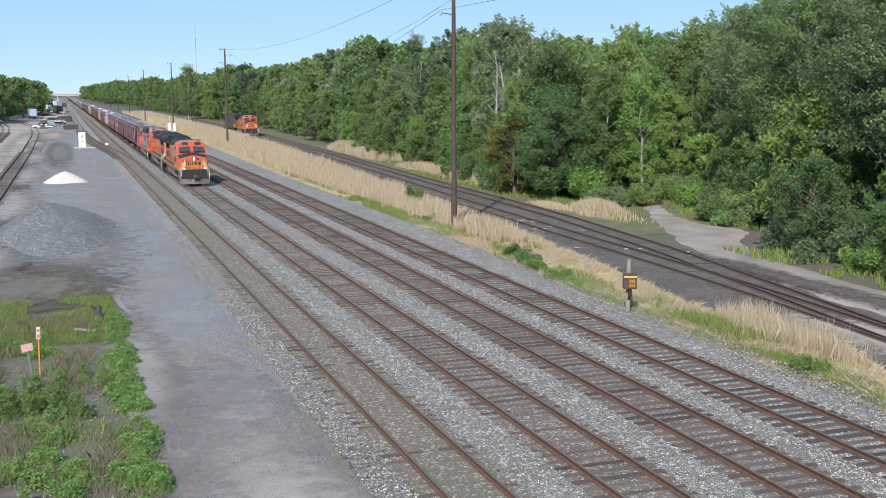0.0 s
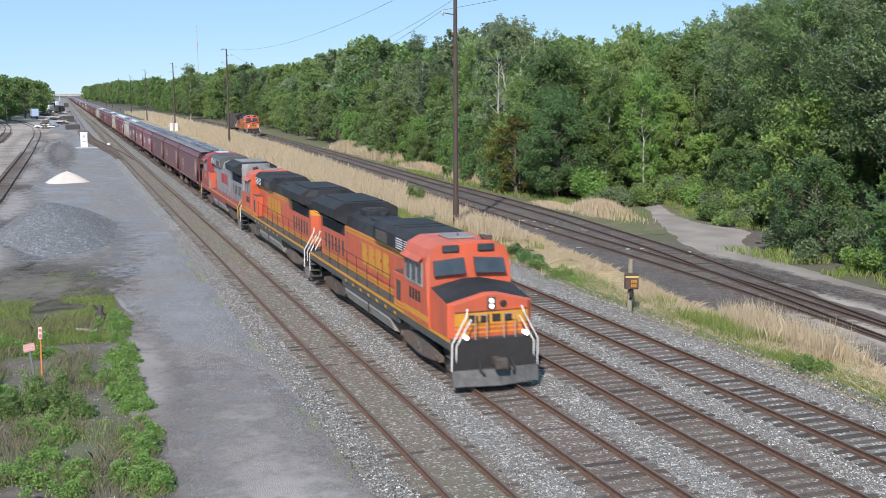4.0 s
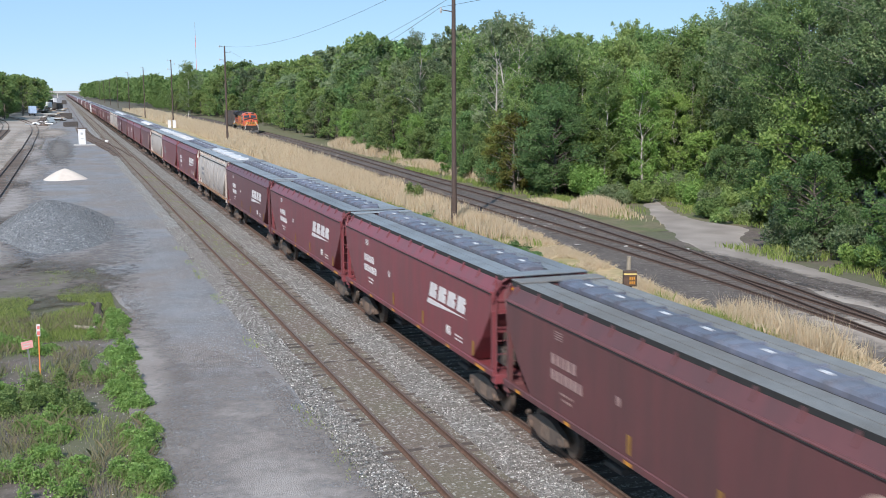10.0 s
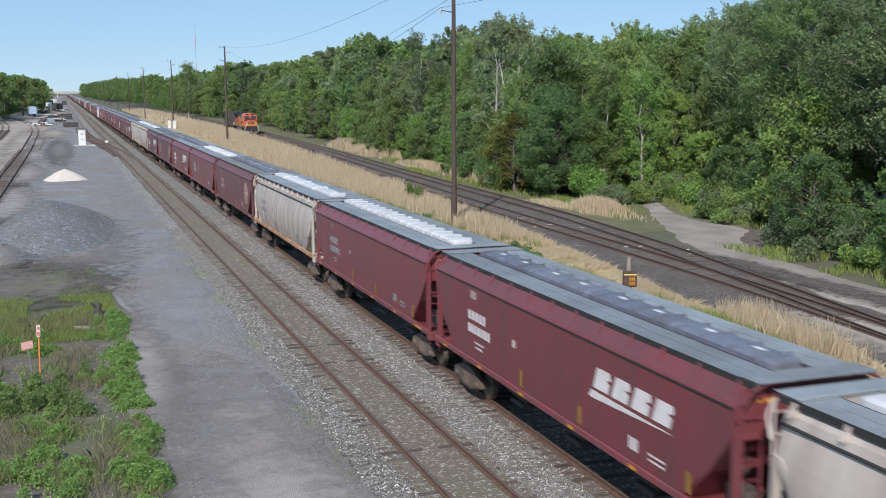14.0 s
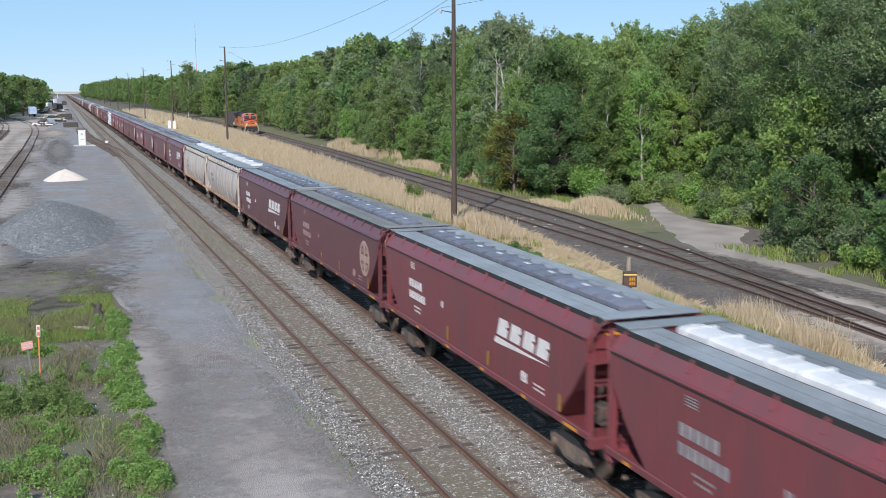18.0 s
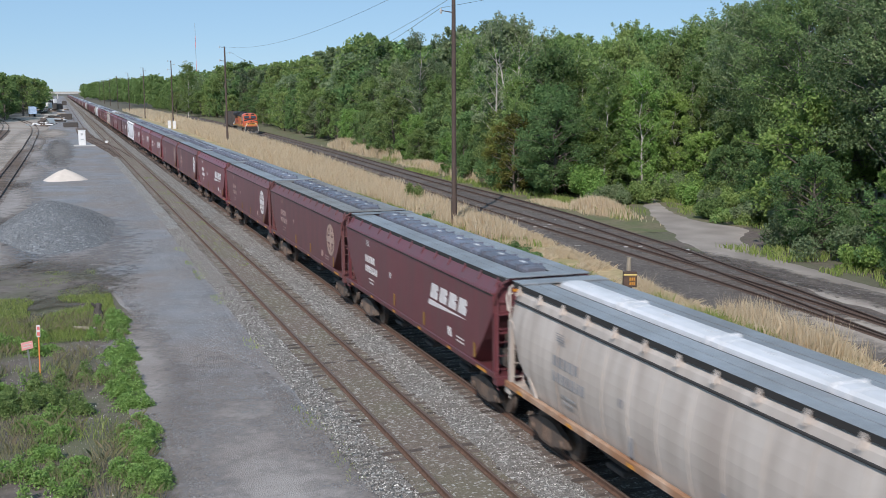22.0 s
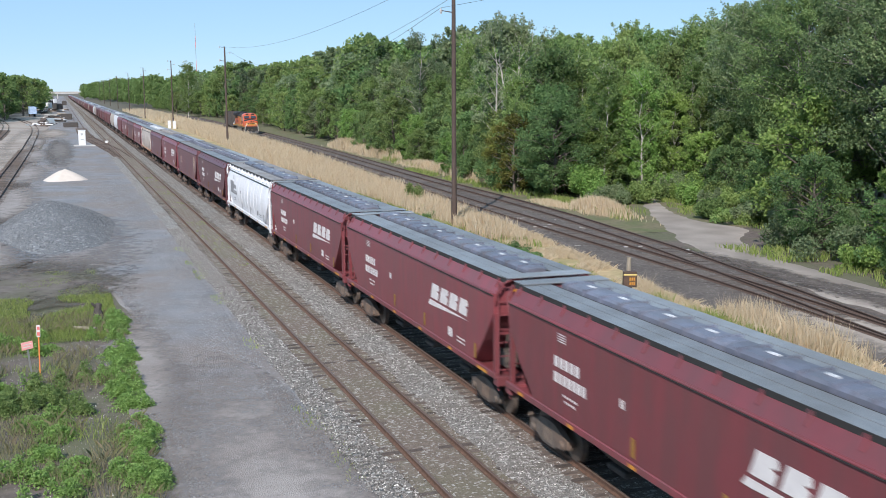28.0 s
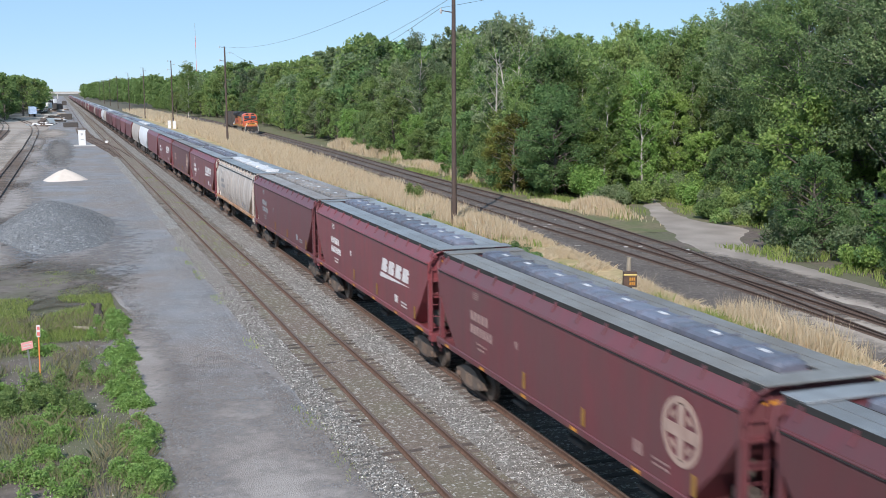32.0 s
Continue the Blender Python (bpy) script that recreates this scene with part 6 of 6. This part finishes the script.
M_STEELW = mat("white_cabinet_paint", (0.74, 0.75, 0.76), (0.68, 0.69, 0.7), 2.0, 0.5, 0.05, c3=(0.5, 0.5, 0.48), amt3=0.3)
M_CONC = mat("pale_concrete", (0.42, 0.41, 0.39), (0.5, 0.49, 0.47), 1.5, 0.9, 0.3, c3=(0.33, 0.31, 0.29))
M_OLDWOOD = mat("weathered_post", (0.22, 0.19, 0.15), (0.32, 0.28, 0.22), 5.0, 0.9, 0.5, aniso=(4, 4, 0.5))
M_RUSTBOX = mat("dark_rusty_steel", (0.045, 0.035, 0.03), (0.085, 0.06, 0.045), 4.0, 0.75, 0.3, c3=(0.2, 0.08, 0.04), scale3=3.0, amt3=0.25)
M_SIGNRED = mat("faded_red_sign", (0.72, 0.16, 0.15), (0.66, 0.2, 0.18), 8.0, 0.5)
M_SIGNPINK = mat("faded_pink_sign", (0.85, 0.36, 0.33), (0.8, 0.42, 0.4), 8.0, 0.5)
M_STAKE = mat("orange_stake", (0.75, 0.24, 0.07), (0.68, 0.2, 0.06), 8.0, 0.5)
M_GREYPOST = mat("galvanised_post", (0.4, 0.42, 0.42), (0.5, 0.52, 0.52), 8.0, 0.4, 0.0, 0.7)
M_DARKBOX = mat("dark_weathered_wood", (0.05, 0.045, 0.042), (0.085, 0.075, 0.07), 2.0, 0.85, 0.3)
M_BLUE = mat("pale_blue_paint", (0.3, 0.42, 0.6), (0.36, 0.48, 0.65), 2.0, 0.5)


def utility_pole(x, y, h, label, arms=True):
    ob = thing("utility_pole", label, "pole", "poles along the line", pose(x, y, GZ))
    g = Geo()
    zs = [0, 2.2, 2.3, h * 0.4, h * 0.7, h]
    rr = [0.22, 0.215, 0.185, 0.17, 0.155, 0.13]
    for a in range(5):
        g.tube((0, 0, zs[a] - (0.3 if a == 0 else 0)), (0, 0, zs[a + 1]), rr[a], rr[a + 1], 12)
    part("shaft", g, M_POLE, ob)
    for k, (z, s) in enumerate(((h - 1.2, 1), (h - 2.6, -1), (h - 0.2, -1))):
        arm = part("bracket", Geo().tube((0.1 * s, 0, z), (0.95 * s, 0, z + 0.12), 0.035, 0.03, 6), M_POLE, ob)
        part("insulator", Geo().tube((0.95 * s, 0, z - 0.12), (0.95 * s, 0, z + 0.3), 0.07, 0.05, 8).tube((0.95 * s, 0, z), (0.95 * s, 0, z + 0.06), 0.11, 0.11, 8), M_PORC, arm)
    return ob


POLES = [(24.5, -35, 18.2), (26.75, 73.8, 18.0), (29.0, 203.0, 17.9), (29.7, 312, 18.2), (29.0, 408, 18.2), (30.0, 517, 18.0), (31, 640, 18), (32, 760, 18), (33, 890, 18), (34.5, 1030, 18)]
for x, y, h in POLES:
    utility_pole(x, y, h, "tall dark wooden utility pole with insulator brackets")
for (z_off, s, sag) in ((0.2, 1, 4.2), (-1.2, -1, 4.8), (1.2, -1, 2.0)):
    g = Geo()
    for (xa, ya, ha), (xb, yb, hb) in zip(POLES[:3], POLES[1:3]):
        a, b = Vector((xa + 0.95 * s, ya, GZ + ha - 1.1 + z_off)), Vector((xb + 0.95 * s, yb, GZ + hb - 1.1 + z_off))
        pts = []
        for i in range(13):
            t = i / 12
            p = a.lerp(b, t)
            p.z -= (sag if ya > 0 else 0.5) * 4 * t * (1 - t)
            pts.append(p)
        g.pipe(pts, 0.014, 4)
    tagged(part("overhead_wire", g, M_WIRE), "thin sagging overhead wire between the poles", "wire", "overhead wires")


def mound(name, label, cat, material, x, y, rx, ry, h, seed, rough, skew=0.0, shape=1.25):
    """A tipped heap: a rounded cone with an uneven foot and face."""
    g = Geo()
    nr, na = 16, 48
    rings = []
    for i in range(nr + 1):
        u = i / nr
        ring = []
        for j in range(na):
            a = 2 * math.pi * j / na
            k = 1 + 0.16 * noise.noise(Vector((math.cos(a) * 1.3, math.sin(a) * 1.3, seed)))
            px, py = x + skew * (1 - u) * rx + rx * k * u * math.cos(a), y + ry * k * u * math.sin(a)
            z = h * (1 - u ** shape) * (1 + 0.1 * noise.noise(Vector((px * 0.6, py * 0.4, seed)))) - 0.08 * u
            z += rough * noise.noise(Vector((px * 3, py * 3, seed + 2))) * (1 - u * 0.6)
            ring.append((px, py, -0.4 + z))
        rings.append(ring)
    g.loft(rings, caps=False)
    return tagged(part(name, g, material, None, "", True), label, cat, kind="stuff")


heap = mound("gravel_pile", "wide heap of blue-grey crushed stone on the lot", "gravel pile", M_GRAVEL, -0.9, 83.5, 4.3, 14, 1.9, 1.5, 0.05, -0.05, 1.5)
mound("sand_pile", "small heap of white sand on the gravel lot", "sand pile", M_SAND, 0.15, 129, 2.55, 2.6, 1.25, 7.5, 0.03)
# loose stones about the foot of the heap and over the ballast, too many to count
rs = np.random.RandomState(4)


def stones(name, label, xy, z, size, material):
    n = len(xy)
    base = np.array([(1, 0, -0.2), (-0.5, 0.87, -0.2), (-0.5, -0.87, -0.2), (0.1, 0.1, 0.75)])
    a = rs.uniform(0, 6.28, n)
    s = size * rs.uniform(0.5, 1.4, n)
    rot = np.stack([np.stack([np.cos(a), -np.sin(a)], 1), np.stack([np.sin(a), np.cos(a)], 1)], 1)
    v = np.zeros((n, 4, 3))
    v[:, :, :2] = np.einsum("nij,kj->nki", rot, base[:, :2]) * s[:, None, None] + xy[:, None, :]
    v[:, :, 2] = base[None, :, 2] * s[:, None] + z      # z may differ from stone to stone
    f = (np.arange(n)[:, None, None] * 4 + np.array([(0, 1, 3), (1, 2, 3), (2, 0, 3)])[None]).reshape(-1, 3)
    return tagged(new(name, raw_mesh(name, v.reshape(-1, 3), f, material)), label, "stones", kind="stuff")


M_STONE = leaf_mat("ballast_stone", (0.05, 0.046, 0.042), (0.62, 0.61, 0.58), (0.24, 0.23, 0.215))
M_BLUESTONE = leaf_mat("blue_grey_chip", (0.085, 0.092, 0.1), (0.27, 0.285, 0.305), (0.17, 0.18, 0.195))
M_BLUESTONE.node_tree.nodes["Mix Shader"].inputs[0].default_value = 0.0
M_CHIP = leaf_mat("pale_blue_chip", (0.13, 0.142, 0.156), (0.4, 0.42, 0.445), (0.26, 0.275, 0.29))
M_CHIP.node_tree.nodes["Mix Shader"].inputs[0].default_value = 0.0
M_STONE.node_tree.nodes["Mix Shader"].inputs[0].default_value = 0.0
xy = np.column_stack([rs.uniform(6.7, 24.2, 230000), 17 + 62 * rs.rand(230000) ** 1.6])
near_rail = np.min(np.abs(xy[:, :1] - np.array(TRACKS)[None]), axis=1)
xy = xy[(near_rail > 1.3) | (rs.rand(len(xy)) < 0.36)]
stones("ballast_stones", "loose pale ballast stones between the tracks", xy, -0.188, 0.03, M_STONE)
xy = np.column_stack([rs.uniform(-3.5, 7.4, 130000), 22 + 110 * rs.rand(130000) ** 1.7])
keep = np.array([noise.noise(Vector((a * 0.25, b * 0.09, 60.0))) + 0.4 * noise.noise(Vector((a * 1.1, b * 0.5, 61.0))) + 0.16 * (a - 3.6) > -0.1 and a > lin(b, ((20, 2.5), (50, 2.7), (58, 1.8), (66, -2.0), (110, -3.6))) for a, b in xy])
stones("road_stones", "blue-grey stone chips strewn over the gravel road", xy[keep], -0.362, 0.03, M_CHIP)
xy = np.column_stack([rs.uniform(-6, 2.2, 9000), 23 + 26 * rs.rand(9000)])
stones("soil_stones", "scattered pebbles on the weedy soil", xy, -0.445, 0.02, M_STONE)
ps = [p for p in heap.data.polygons if p.area > 1e-4]
pick = rs.choice(len(ps), 12000, p=np.array([p.area for p in ps]) / sum(p.area for p in ps))
pts = []
for i in pick:
    q = [heap.data.vertices[k].co for k in ps[i].vertices]
    a, b = rs.rand(2)
    pts.append(q[0].lerp(q[1], a).lerp(q[3 % len(q)].lerp(q[2], a), b))
pts = np.array(pts)
stones("heap_stones", "rough stones lying over the crushed stone heap", pts[:, :2], pts[:, 2:] + 0.01, 0.06, M_BLUESTONE)

# warning sign and marker stake in the weeds
sg = thing("warning_sign", "small faded red and white warning sign on a grey post", "sign", at=pose(-1.42, 40.0, GZ, 0, -6, 18))
part("post", Geo().box(-0.03, 0.03, -0.02, 0.02, -0.2, 1.15), M_GREYPOST, sg)
pl = part("panel", Geo().box(-0.2, 0.2, -0.035, -0.022, 1.02, 1.3, 0.004), M_SIGNPINK, sg)
part("text_bar", Geo().box(-0.15, 0.15, -0.04, -0.036, 1.19, 1.22), M_LETTER, pl)
part("text_bar", Geo().box(-0.15, 0.1, -0.04, -0.036, 1.1, 1.13), M_LETTER, pl)
st = thing("marker_stake", "slim orange utility marker stake with a red and white top", "marker", at=pose(-1.16, 40.0, GZ, 0, 1, 0))
part("shaft", Geo().box(-0.022, 0.022, -0.015, 0.015, -0.2, 1.45, 0.004), M_STAKE, st)
part("top_plate", Geo().box(-0.065, 0.065, -0.02, 0.02, 1.42, 1.85, 0.008), M_LETTER, st)
part("red_square", Geo().box(-0.045, 0.045, -0.026, -0.02, 1.68, 1.79), M_SIGNRED, st)
part("red_square", Geo().box(-0.045, 0.045, -0.026, -0.02, 1.47, 1.6), M_SIGNRED, st)
lg = tagged(part("log", Geo().tube((0.1, 47.2, -0.33), (0.95, 46.6, -0.3), 0.11, 0.09, 9), M_OLDWOOD), "short rotten log lying in the weeds", "log")
tagged(part("stump", Geo().tube((1.15, 49.6, -0.5), (1.1, 49.6, -0.1), 0.3, 0.17, 9).tube((1.1, 49.6, -0.12), (1.18, 49.62, 0.22), 0.17, 0.12, 9).tube((1.12, 49.6, 0.0), (0.86, 49.5, 0.28), 0.09, 0.04, 7), M_DARKBOX), "dark old tree stump beside the gravel road", "stump")

# old signal box on a post
bx = thing("line_box", "dark rusty equipment box on a weathered wooden post", "equipment box", at=pose(23.55, 42.2, -0.42, 0, 0, -20))
part("post", Geo().tube((0, 0, -0.3), (0.02, 0, 2.55), 0.12, 0.1, 10), M_OLDWOOD, bx)
cs_ = part("case", Geo().box(-0.27, 0.33, -0.38, -0.1, 1.25, 1.95, 0.025), M_RUSTBOX, bx)
dp_ = part("door_panel", Geo().box(-0.02, 0.29, -0.395, -0.382, 1.3, 1.75, 0.005), mat("rust_panel", (0.06, 0.04, 0.03), (0.17, 0.085, 0.03), 14.0, 0.8), cs_)
for k in range(6):
    part("paint_mark", Geo().box(0.0 + 0.09 * (k % 3), 0.05 + 0.09 * (k % 3), -0.4, -0.396, 1.36 + 0.19 * (k // 3), 1.48 + 0.2 * (k // 3)), M_YELLOW, dp_)
part("hasp_band", Geo().box(-0.26, 0.32, -0.4, -0.384, 1.78, 1.84), mat("pale_tape", (0.7, 0.55, 0.2), (0.6, 0.46, 0.16), 6.0, 0.6), cs_)
part("cable_pipe", Geo().tube((0.05, -0.2, 0.9), (0.05, -0.2, 1.3), 0.09, 0.09, 8).tube((0.05, -0.2, 0.9), (0.0, -0.1, 0.75), 0.07, 0.05, 8), M_BLACK, bx)

# white signal cabinet on its pad
cb = thing("signal_cabinet", "white trackside signal cabinet on a concrete pad", "cabinet", at=pose(3.55, 209.5, -0.38))
part("pad", Geo().box(-1.5, 3.6, -2.6, 1.4, 0, 0.12, 0.03), M_CONC, cb)
bd = part("body", Geo().box(-0.62, 0.62, -0.6, 0.6, 0.12, 2.75, 0.05), M_STEELW, cb)
part("roof", Geo().box(-0.7, 0.7, -0.68, 0.68, 2.75, 2.86, 0.03), M_STEELW, cb)
dr = part("door", Geo().box(-0.55, 0.5, -0.625, -0.602, 0.3, 2.7, 0.01), M_STEELW, bd)
part("label_plate", Geo().box(-0.2, 0.15, -0.632, -0.626, 1.9, 2.3), M_GREYPOST, dr)
part("label_plate", Geo().box(-0.25, 0.25, -0.632, -0.626, 1.1, 1.25), M_GREYPOST, dr)
sm = thing("switch_machine", "small white switch machine beside the siding points", "switch machine", at=pose(8.0, 214, -0.3))
part("case", Geo().box(-0.3, 0.3, -0.4, 0.4, 0, 0.55, 0.04), M_STEELW, sm)
part("rod", Geo().tube((0.2, 0, 0.15), (1.0, 0, 0.15), 0.04, 0.04, 6), M_UNDER, sm)
for x in (27.2, 28.2):
    rb = thing("relay_case", "white relay case beside a utility pole", "cabinet", "relay cases", pose(x, 297 - (x - 27) * 3, GZ))
    part("body", Geo().box(-0.4, 0.4, -0.3, 0.3, 0, 2.0, 0.04), M_STEELW, rb)
    part("lid", Geo().box(-0.45, 0.45, -0.35, 0.35, 2.0, 2.1, 0.02), M_STEELW, rb)

# a light engine waiting on the lead track
wl = locomotive(pose(lead_near(245), 244, -0.13, 0, 0, -1.5), "orange locomotive waiting on the lead track by the wood", "orange", False, "waiting_locomotive")
gd = thing("gondola_car", "dark gondola car behind the waiting locomotive", "railcar", at=pose(lead_near(268), 267, -0.13, 0, 0, -1.5))
g = Geo().box(-1.5, 1.5, 0.6, 15, 1.0, 1.2)
for s in (-1, 1):
    g.box(*sorted((s * 1.42, s * 1.52)), 0.6, 15, 1.2, 4.4)
    for k in range(9):
        g.box(*sorted((s * 1.52, s * 1.6)), 0.8 + k * 1.7, 0.95 + k * 1.7, 1.1, 4.4)
g.box(-1.5, 1.5, 0.6, 0.72, 1.2, 4.4).box(-1.5, 1.5, 14.9, 15, 1.2, 4.4)
part("body", g, M_DARKBOX, gd)
truck(gd, 2.4)
truck(gd, 13.2)


# far yard clutter: containers, trailers, a lorry, scrap
def container(x, y, w, l, h, rz, material, label):
    ob = thing("container", label, "container", "containers in the yard", pose(x, y, GZ, 0, 0, rz))
    g = Geo().box(-w / 2, w / 2, -l / 2, l / 2, 0.1, h, 0.04)
    part("body", g, material, ob)
    for k in range(int(l / 0.6)):
        yy = -l / 2 + 0.3 + 0.6 * k
        part("rib", Geo().box(-w / 2 - 0.04, w / 2 + 0.04, yy - 0.1, yy + 0.1, 0.25, h - 0.15), material, ob)
    part("skid", Geo().box(-w / 2 + 0.1, -w / 2 + 0.3, -l / 2, l / 2, 0, 0.1).box(w / 2 - 0.3, w / 2 - 0.1, -l / 2, l / 2, 0, 0.1), M_BLACK, ob)
    part("door", Geo().box(-w / 2 + 0.1, w / 2 - 0.1, -l / 2 - 0.03, -l / 2 - 0.002, 0.25, h - 0.15, 0.01), material, ob)
    return ob


def trailer(x, y, rz, material, label, l=12.0):
    ob = thing("trailer", label, "trailer", "trailers in the yard", pose(x, y, GZ, 0, 0, rz))
    part("box", Geo().box(-1.25, 1.25, 0, l, 1.15, 3.95, 0.05), material, ob)
    part("chassis", Geo().box(-0.5, 0.5, 0.5, l - 0.3, 0.9, 1.15), M_UNDER, ob)
    for yy in (l - 2.6, l - 1.3):
        ax = part("axle", Geo().tube((-1.0, yy, 0.5), (1.0, yy, 0.5), 0.08), M_UNDER, ob)
        for s in (-1, 1):
            part("tyre", Geo().tube((s * 0.75, yy, 0.5), (s * 1.22, yy, 0.5), 0.5, 0.5, 16), M_BLACK, ax)
    part("landing_leg", Geo().box(-0.9, -0.78, 2.2, 2.4, 0, 1.15).box(0.78, 0.9, 2.2, 2.4, 0, 1.15), M_UNDER, ob)
    return ob


def pickup(x, y, rz, material, label):
    ob = thing("pickup_truck", label, "truck", "trucks in the yard", pose(x, y, GZ, 0, 0, rz))
    prof = [(0, 0.45), (5.4, 0.45), (5.4, 1.05), (3.6, 1.1), (3.4, 1.1), (3.1, 1.8), (1.9, 1.82), (1.4, 1.15), (0.1, 1.0)]
    part("body", Geo().prism_x(prof, -0.95, 0.95), material, ob)
    part("glass", Geo().prism_x([(1.5, 1.18), (3.25, 1.18), (3.05, 1.72), (1.92, 1.74)], -0.96, 0.96), M_GLASS, ob)
    for yy in (1.0, 4.3):
        for s in (-1, 1):
            part("wheel", Geo().tube((s * 0.72, yy, 0.38), (s * 0.98, yy, 0.38), 0.38, 0.38, 14), M_BLACK, ob)
    return ob


container(2.6, 318, 3.6, 4.0, 1.4, 4, M_DARKBOX, "low dark open container in the yard")
container(2.0, 405, 3.6, 5, 2.1, 2, M_DARKBOX, "dark brown container in the yard")
trailer(-9.8, 452, 4, M_BLUE, "pale blue box trailer in the yard")
trailer(-4.4, 610, 62, M_STEELW, "white box trailer parked across the yard")
trailer(0.2, 560, 10, M_DARKBOX, "dark box trailer in the yard")
trailer(-3.0, 880, 30, M_STEELW, "white box trailer in the far yard")
trailer(-4.5, 760, 60, M_DARKBOX, "dark box trailer in the far yard")
container(3.2, 820, 3, 9, 3, 0, M_DARKBOX, "dark container in the far yard")
pickup(-2.4, 350, 15, M_GREYPOST, "grey pickup truck in the yard")
pickup(-5.8, 352, -30, M_UNDER, "dark pickup truck in the yard")
rng2 = random.Random(9)
for i in range(46):
    x, y = -5.4 + rng2.gauss(0, 1.7), 345 + rng2.gauss(0, 8)
    a = rng2.uniform(0, 180)
    ob = part("scrap_plate", Geo().box(-1.1, 1.1, -0.35, 0.35, 0, 0.3, 0.05, Matrix.Translation((x, y, -0.45 + 0.14 * (i % 3))) @ Euler((rng2.uniform(-0.1, 0.1), rng2.uniform(-0.2, 0.2), radians(a))).to_matrix().to_4x4()),
              rng2.choice((M_STEELW, M_UNDER, M_GREYPOST, M_TRUCK)))
    tagged(ob, "scrap metal piece lying on a heap in the yard", "scrap", "scrap pieces")

M_TANBOARD = mat("old_boards", (0.3, 0.25, 0.2), (0.4, 0.34, 0.28), 3.0, 0.9, 0.3)
for i in range(34):
    y = 365 + 330 * rng2.random() ** 1.4
    x = rng2.uniform(-0.0155, 0.003) * y + rng2.gauss(0, 0.8)
    w, d, h = rng2.uniform(1.2, 4.0), rng2.uniform(1.0, 3.0), rng2.uniform(0.4, 1.5)
    ob = thing("scrap_stack", "untidy stack of old plates and boards in the yard", "scrap", "scrap stacks", pose(x, y, GZ, 0, 0, rng2.uniform(0, 180)))
    for k in range(4):
        m = Matrix.Translation((rng2.uniform(-0.3, 0.3) * w, rng2.uniform(-0.3, 0.3) * d, h * k / 4)) @ Euler((rng2.uniform(-0.06, 0.06), rng2.uniform(-0.1, 0.1), rng2.uniform(-0.6, 0.6))).to_matrix().to_4x4()
        part("plate", Geo().box(-w / 2, w / 2, -d / 2, d / 2, 0, h / 4, 0.03, m), rng2.choice((M_STEELW, M_UNDER, M_GREYPOST, M_DARKBOX, M_TANBOARD, M_TRUCK, M_CONC)), ob)

# road bridge across the far end of the line
br = thing("overpass", "pale concrete road bridge across the distant tracks", "bridge", at=pose(0, 1500, GZ))
part("deck", Geo().box(-70, 110, -5, 5, 6.2, 8.2, 0.1), M_CONC, br)
for x in (-26, -2, 30, 54):
    part("pier", Geo().box(x - 0.8, x + 0.8, -4, 4, 0, 6.2, 0.1), M_CONC, br)
for yy in (-5.1, 4.9):
    part("parapet", Geo().box(-70, 110, yy, yy + 0.2, 8.2, 9.1), M_CONC, br)
for x in (-70, 110):
    part("abutment", Geo().box(x - 4, x + 4, -5.5, 5.5, 0, 7.5, 0.1), M_CONC, br)

# far mast and tower block over the trees
ms = thing("radio_mast", "thin distant radio mast above the trees", "mast", at=pose(176, 1500, GZ))
for k in range(6):
    part("section", Geo().tube((0, 0, k * 16.5), (0, 0, (k + 1) * 16.5), 0.3, 0.3, 6), M_SIGNRED if k % 2 == 0 else M_GREYPOST, ms)
tb = thing("tower_block", "distant pale pink tower block above the trees", "building", at=pose(181, 1500, GZ))
part("wall", Geo().box(-6, 6, -6, 6, 0, 30, 0.1), mat("pink_masonry", (0.5, 0.36, 0.33), (0.45, 0.33, 0.3), 0.4, 0.8), tb)
part("roof", Geo().box(-6.3, 6.3, -6.3, 6.3, 30, 30.8), M_CONC, tb)
for fl in range(7):
    for k in range(4):
        part("window", Geo().box(-5.0 + k * 2.6, -3.6 + k * 2.6, -6.06, -6.003, 3 + fl * 3.8, 5 + fl * 3.8), M_GLASS, tb)

# pale litter by the lead tracks
rng2 = random.Random(17)
for i in range(14):
    x, y = lead_near(64) + rng2.uniform(-2.2, 3.5), rng2.uniform(52, 76)
    a = rng2.uniform(0.1, 0.3)
    lt = part("litter", Geo().box(-a, a, -a * 0.5, a * 0.5, 0, 0.05, 0.01, Matrix.Translation((x, y, -0.3)) @ Euler((0, 0.15, rng2.uniform(0, 3))).to_matrix().to_4x4()), M_CONC)
    tagged(lt, "pale broken slab lying on the cinders", "litter", "litter pieces")


def motions():
    for ob, y in movers:
        turn = ob.matrix_basis.to_3x3().to_4x4()
        walk(ob, [(t, pose(TX, y - V * t, 0) @ turn) for t in (0, 8, 16, 24, 32)])


motions()
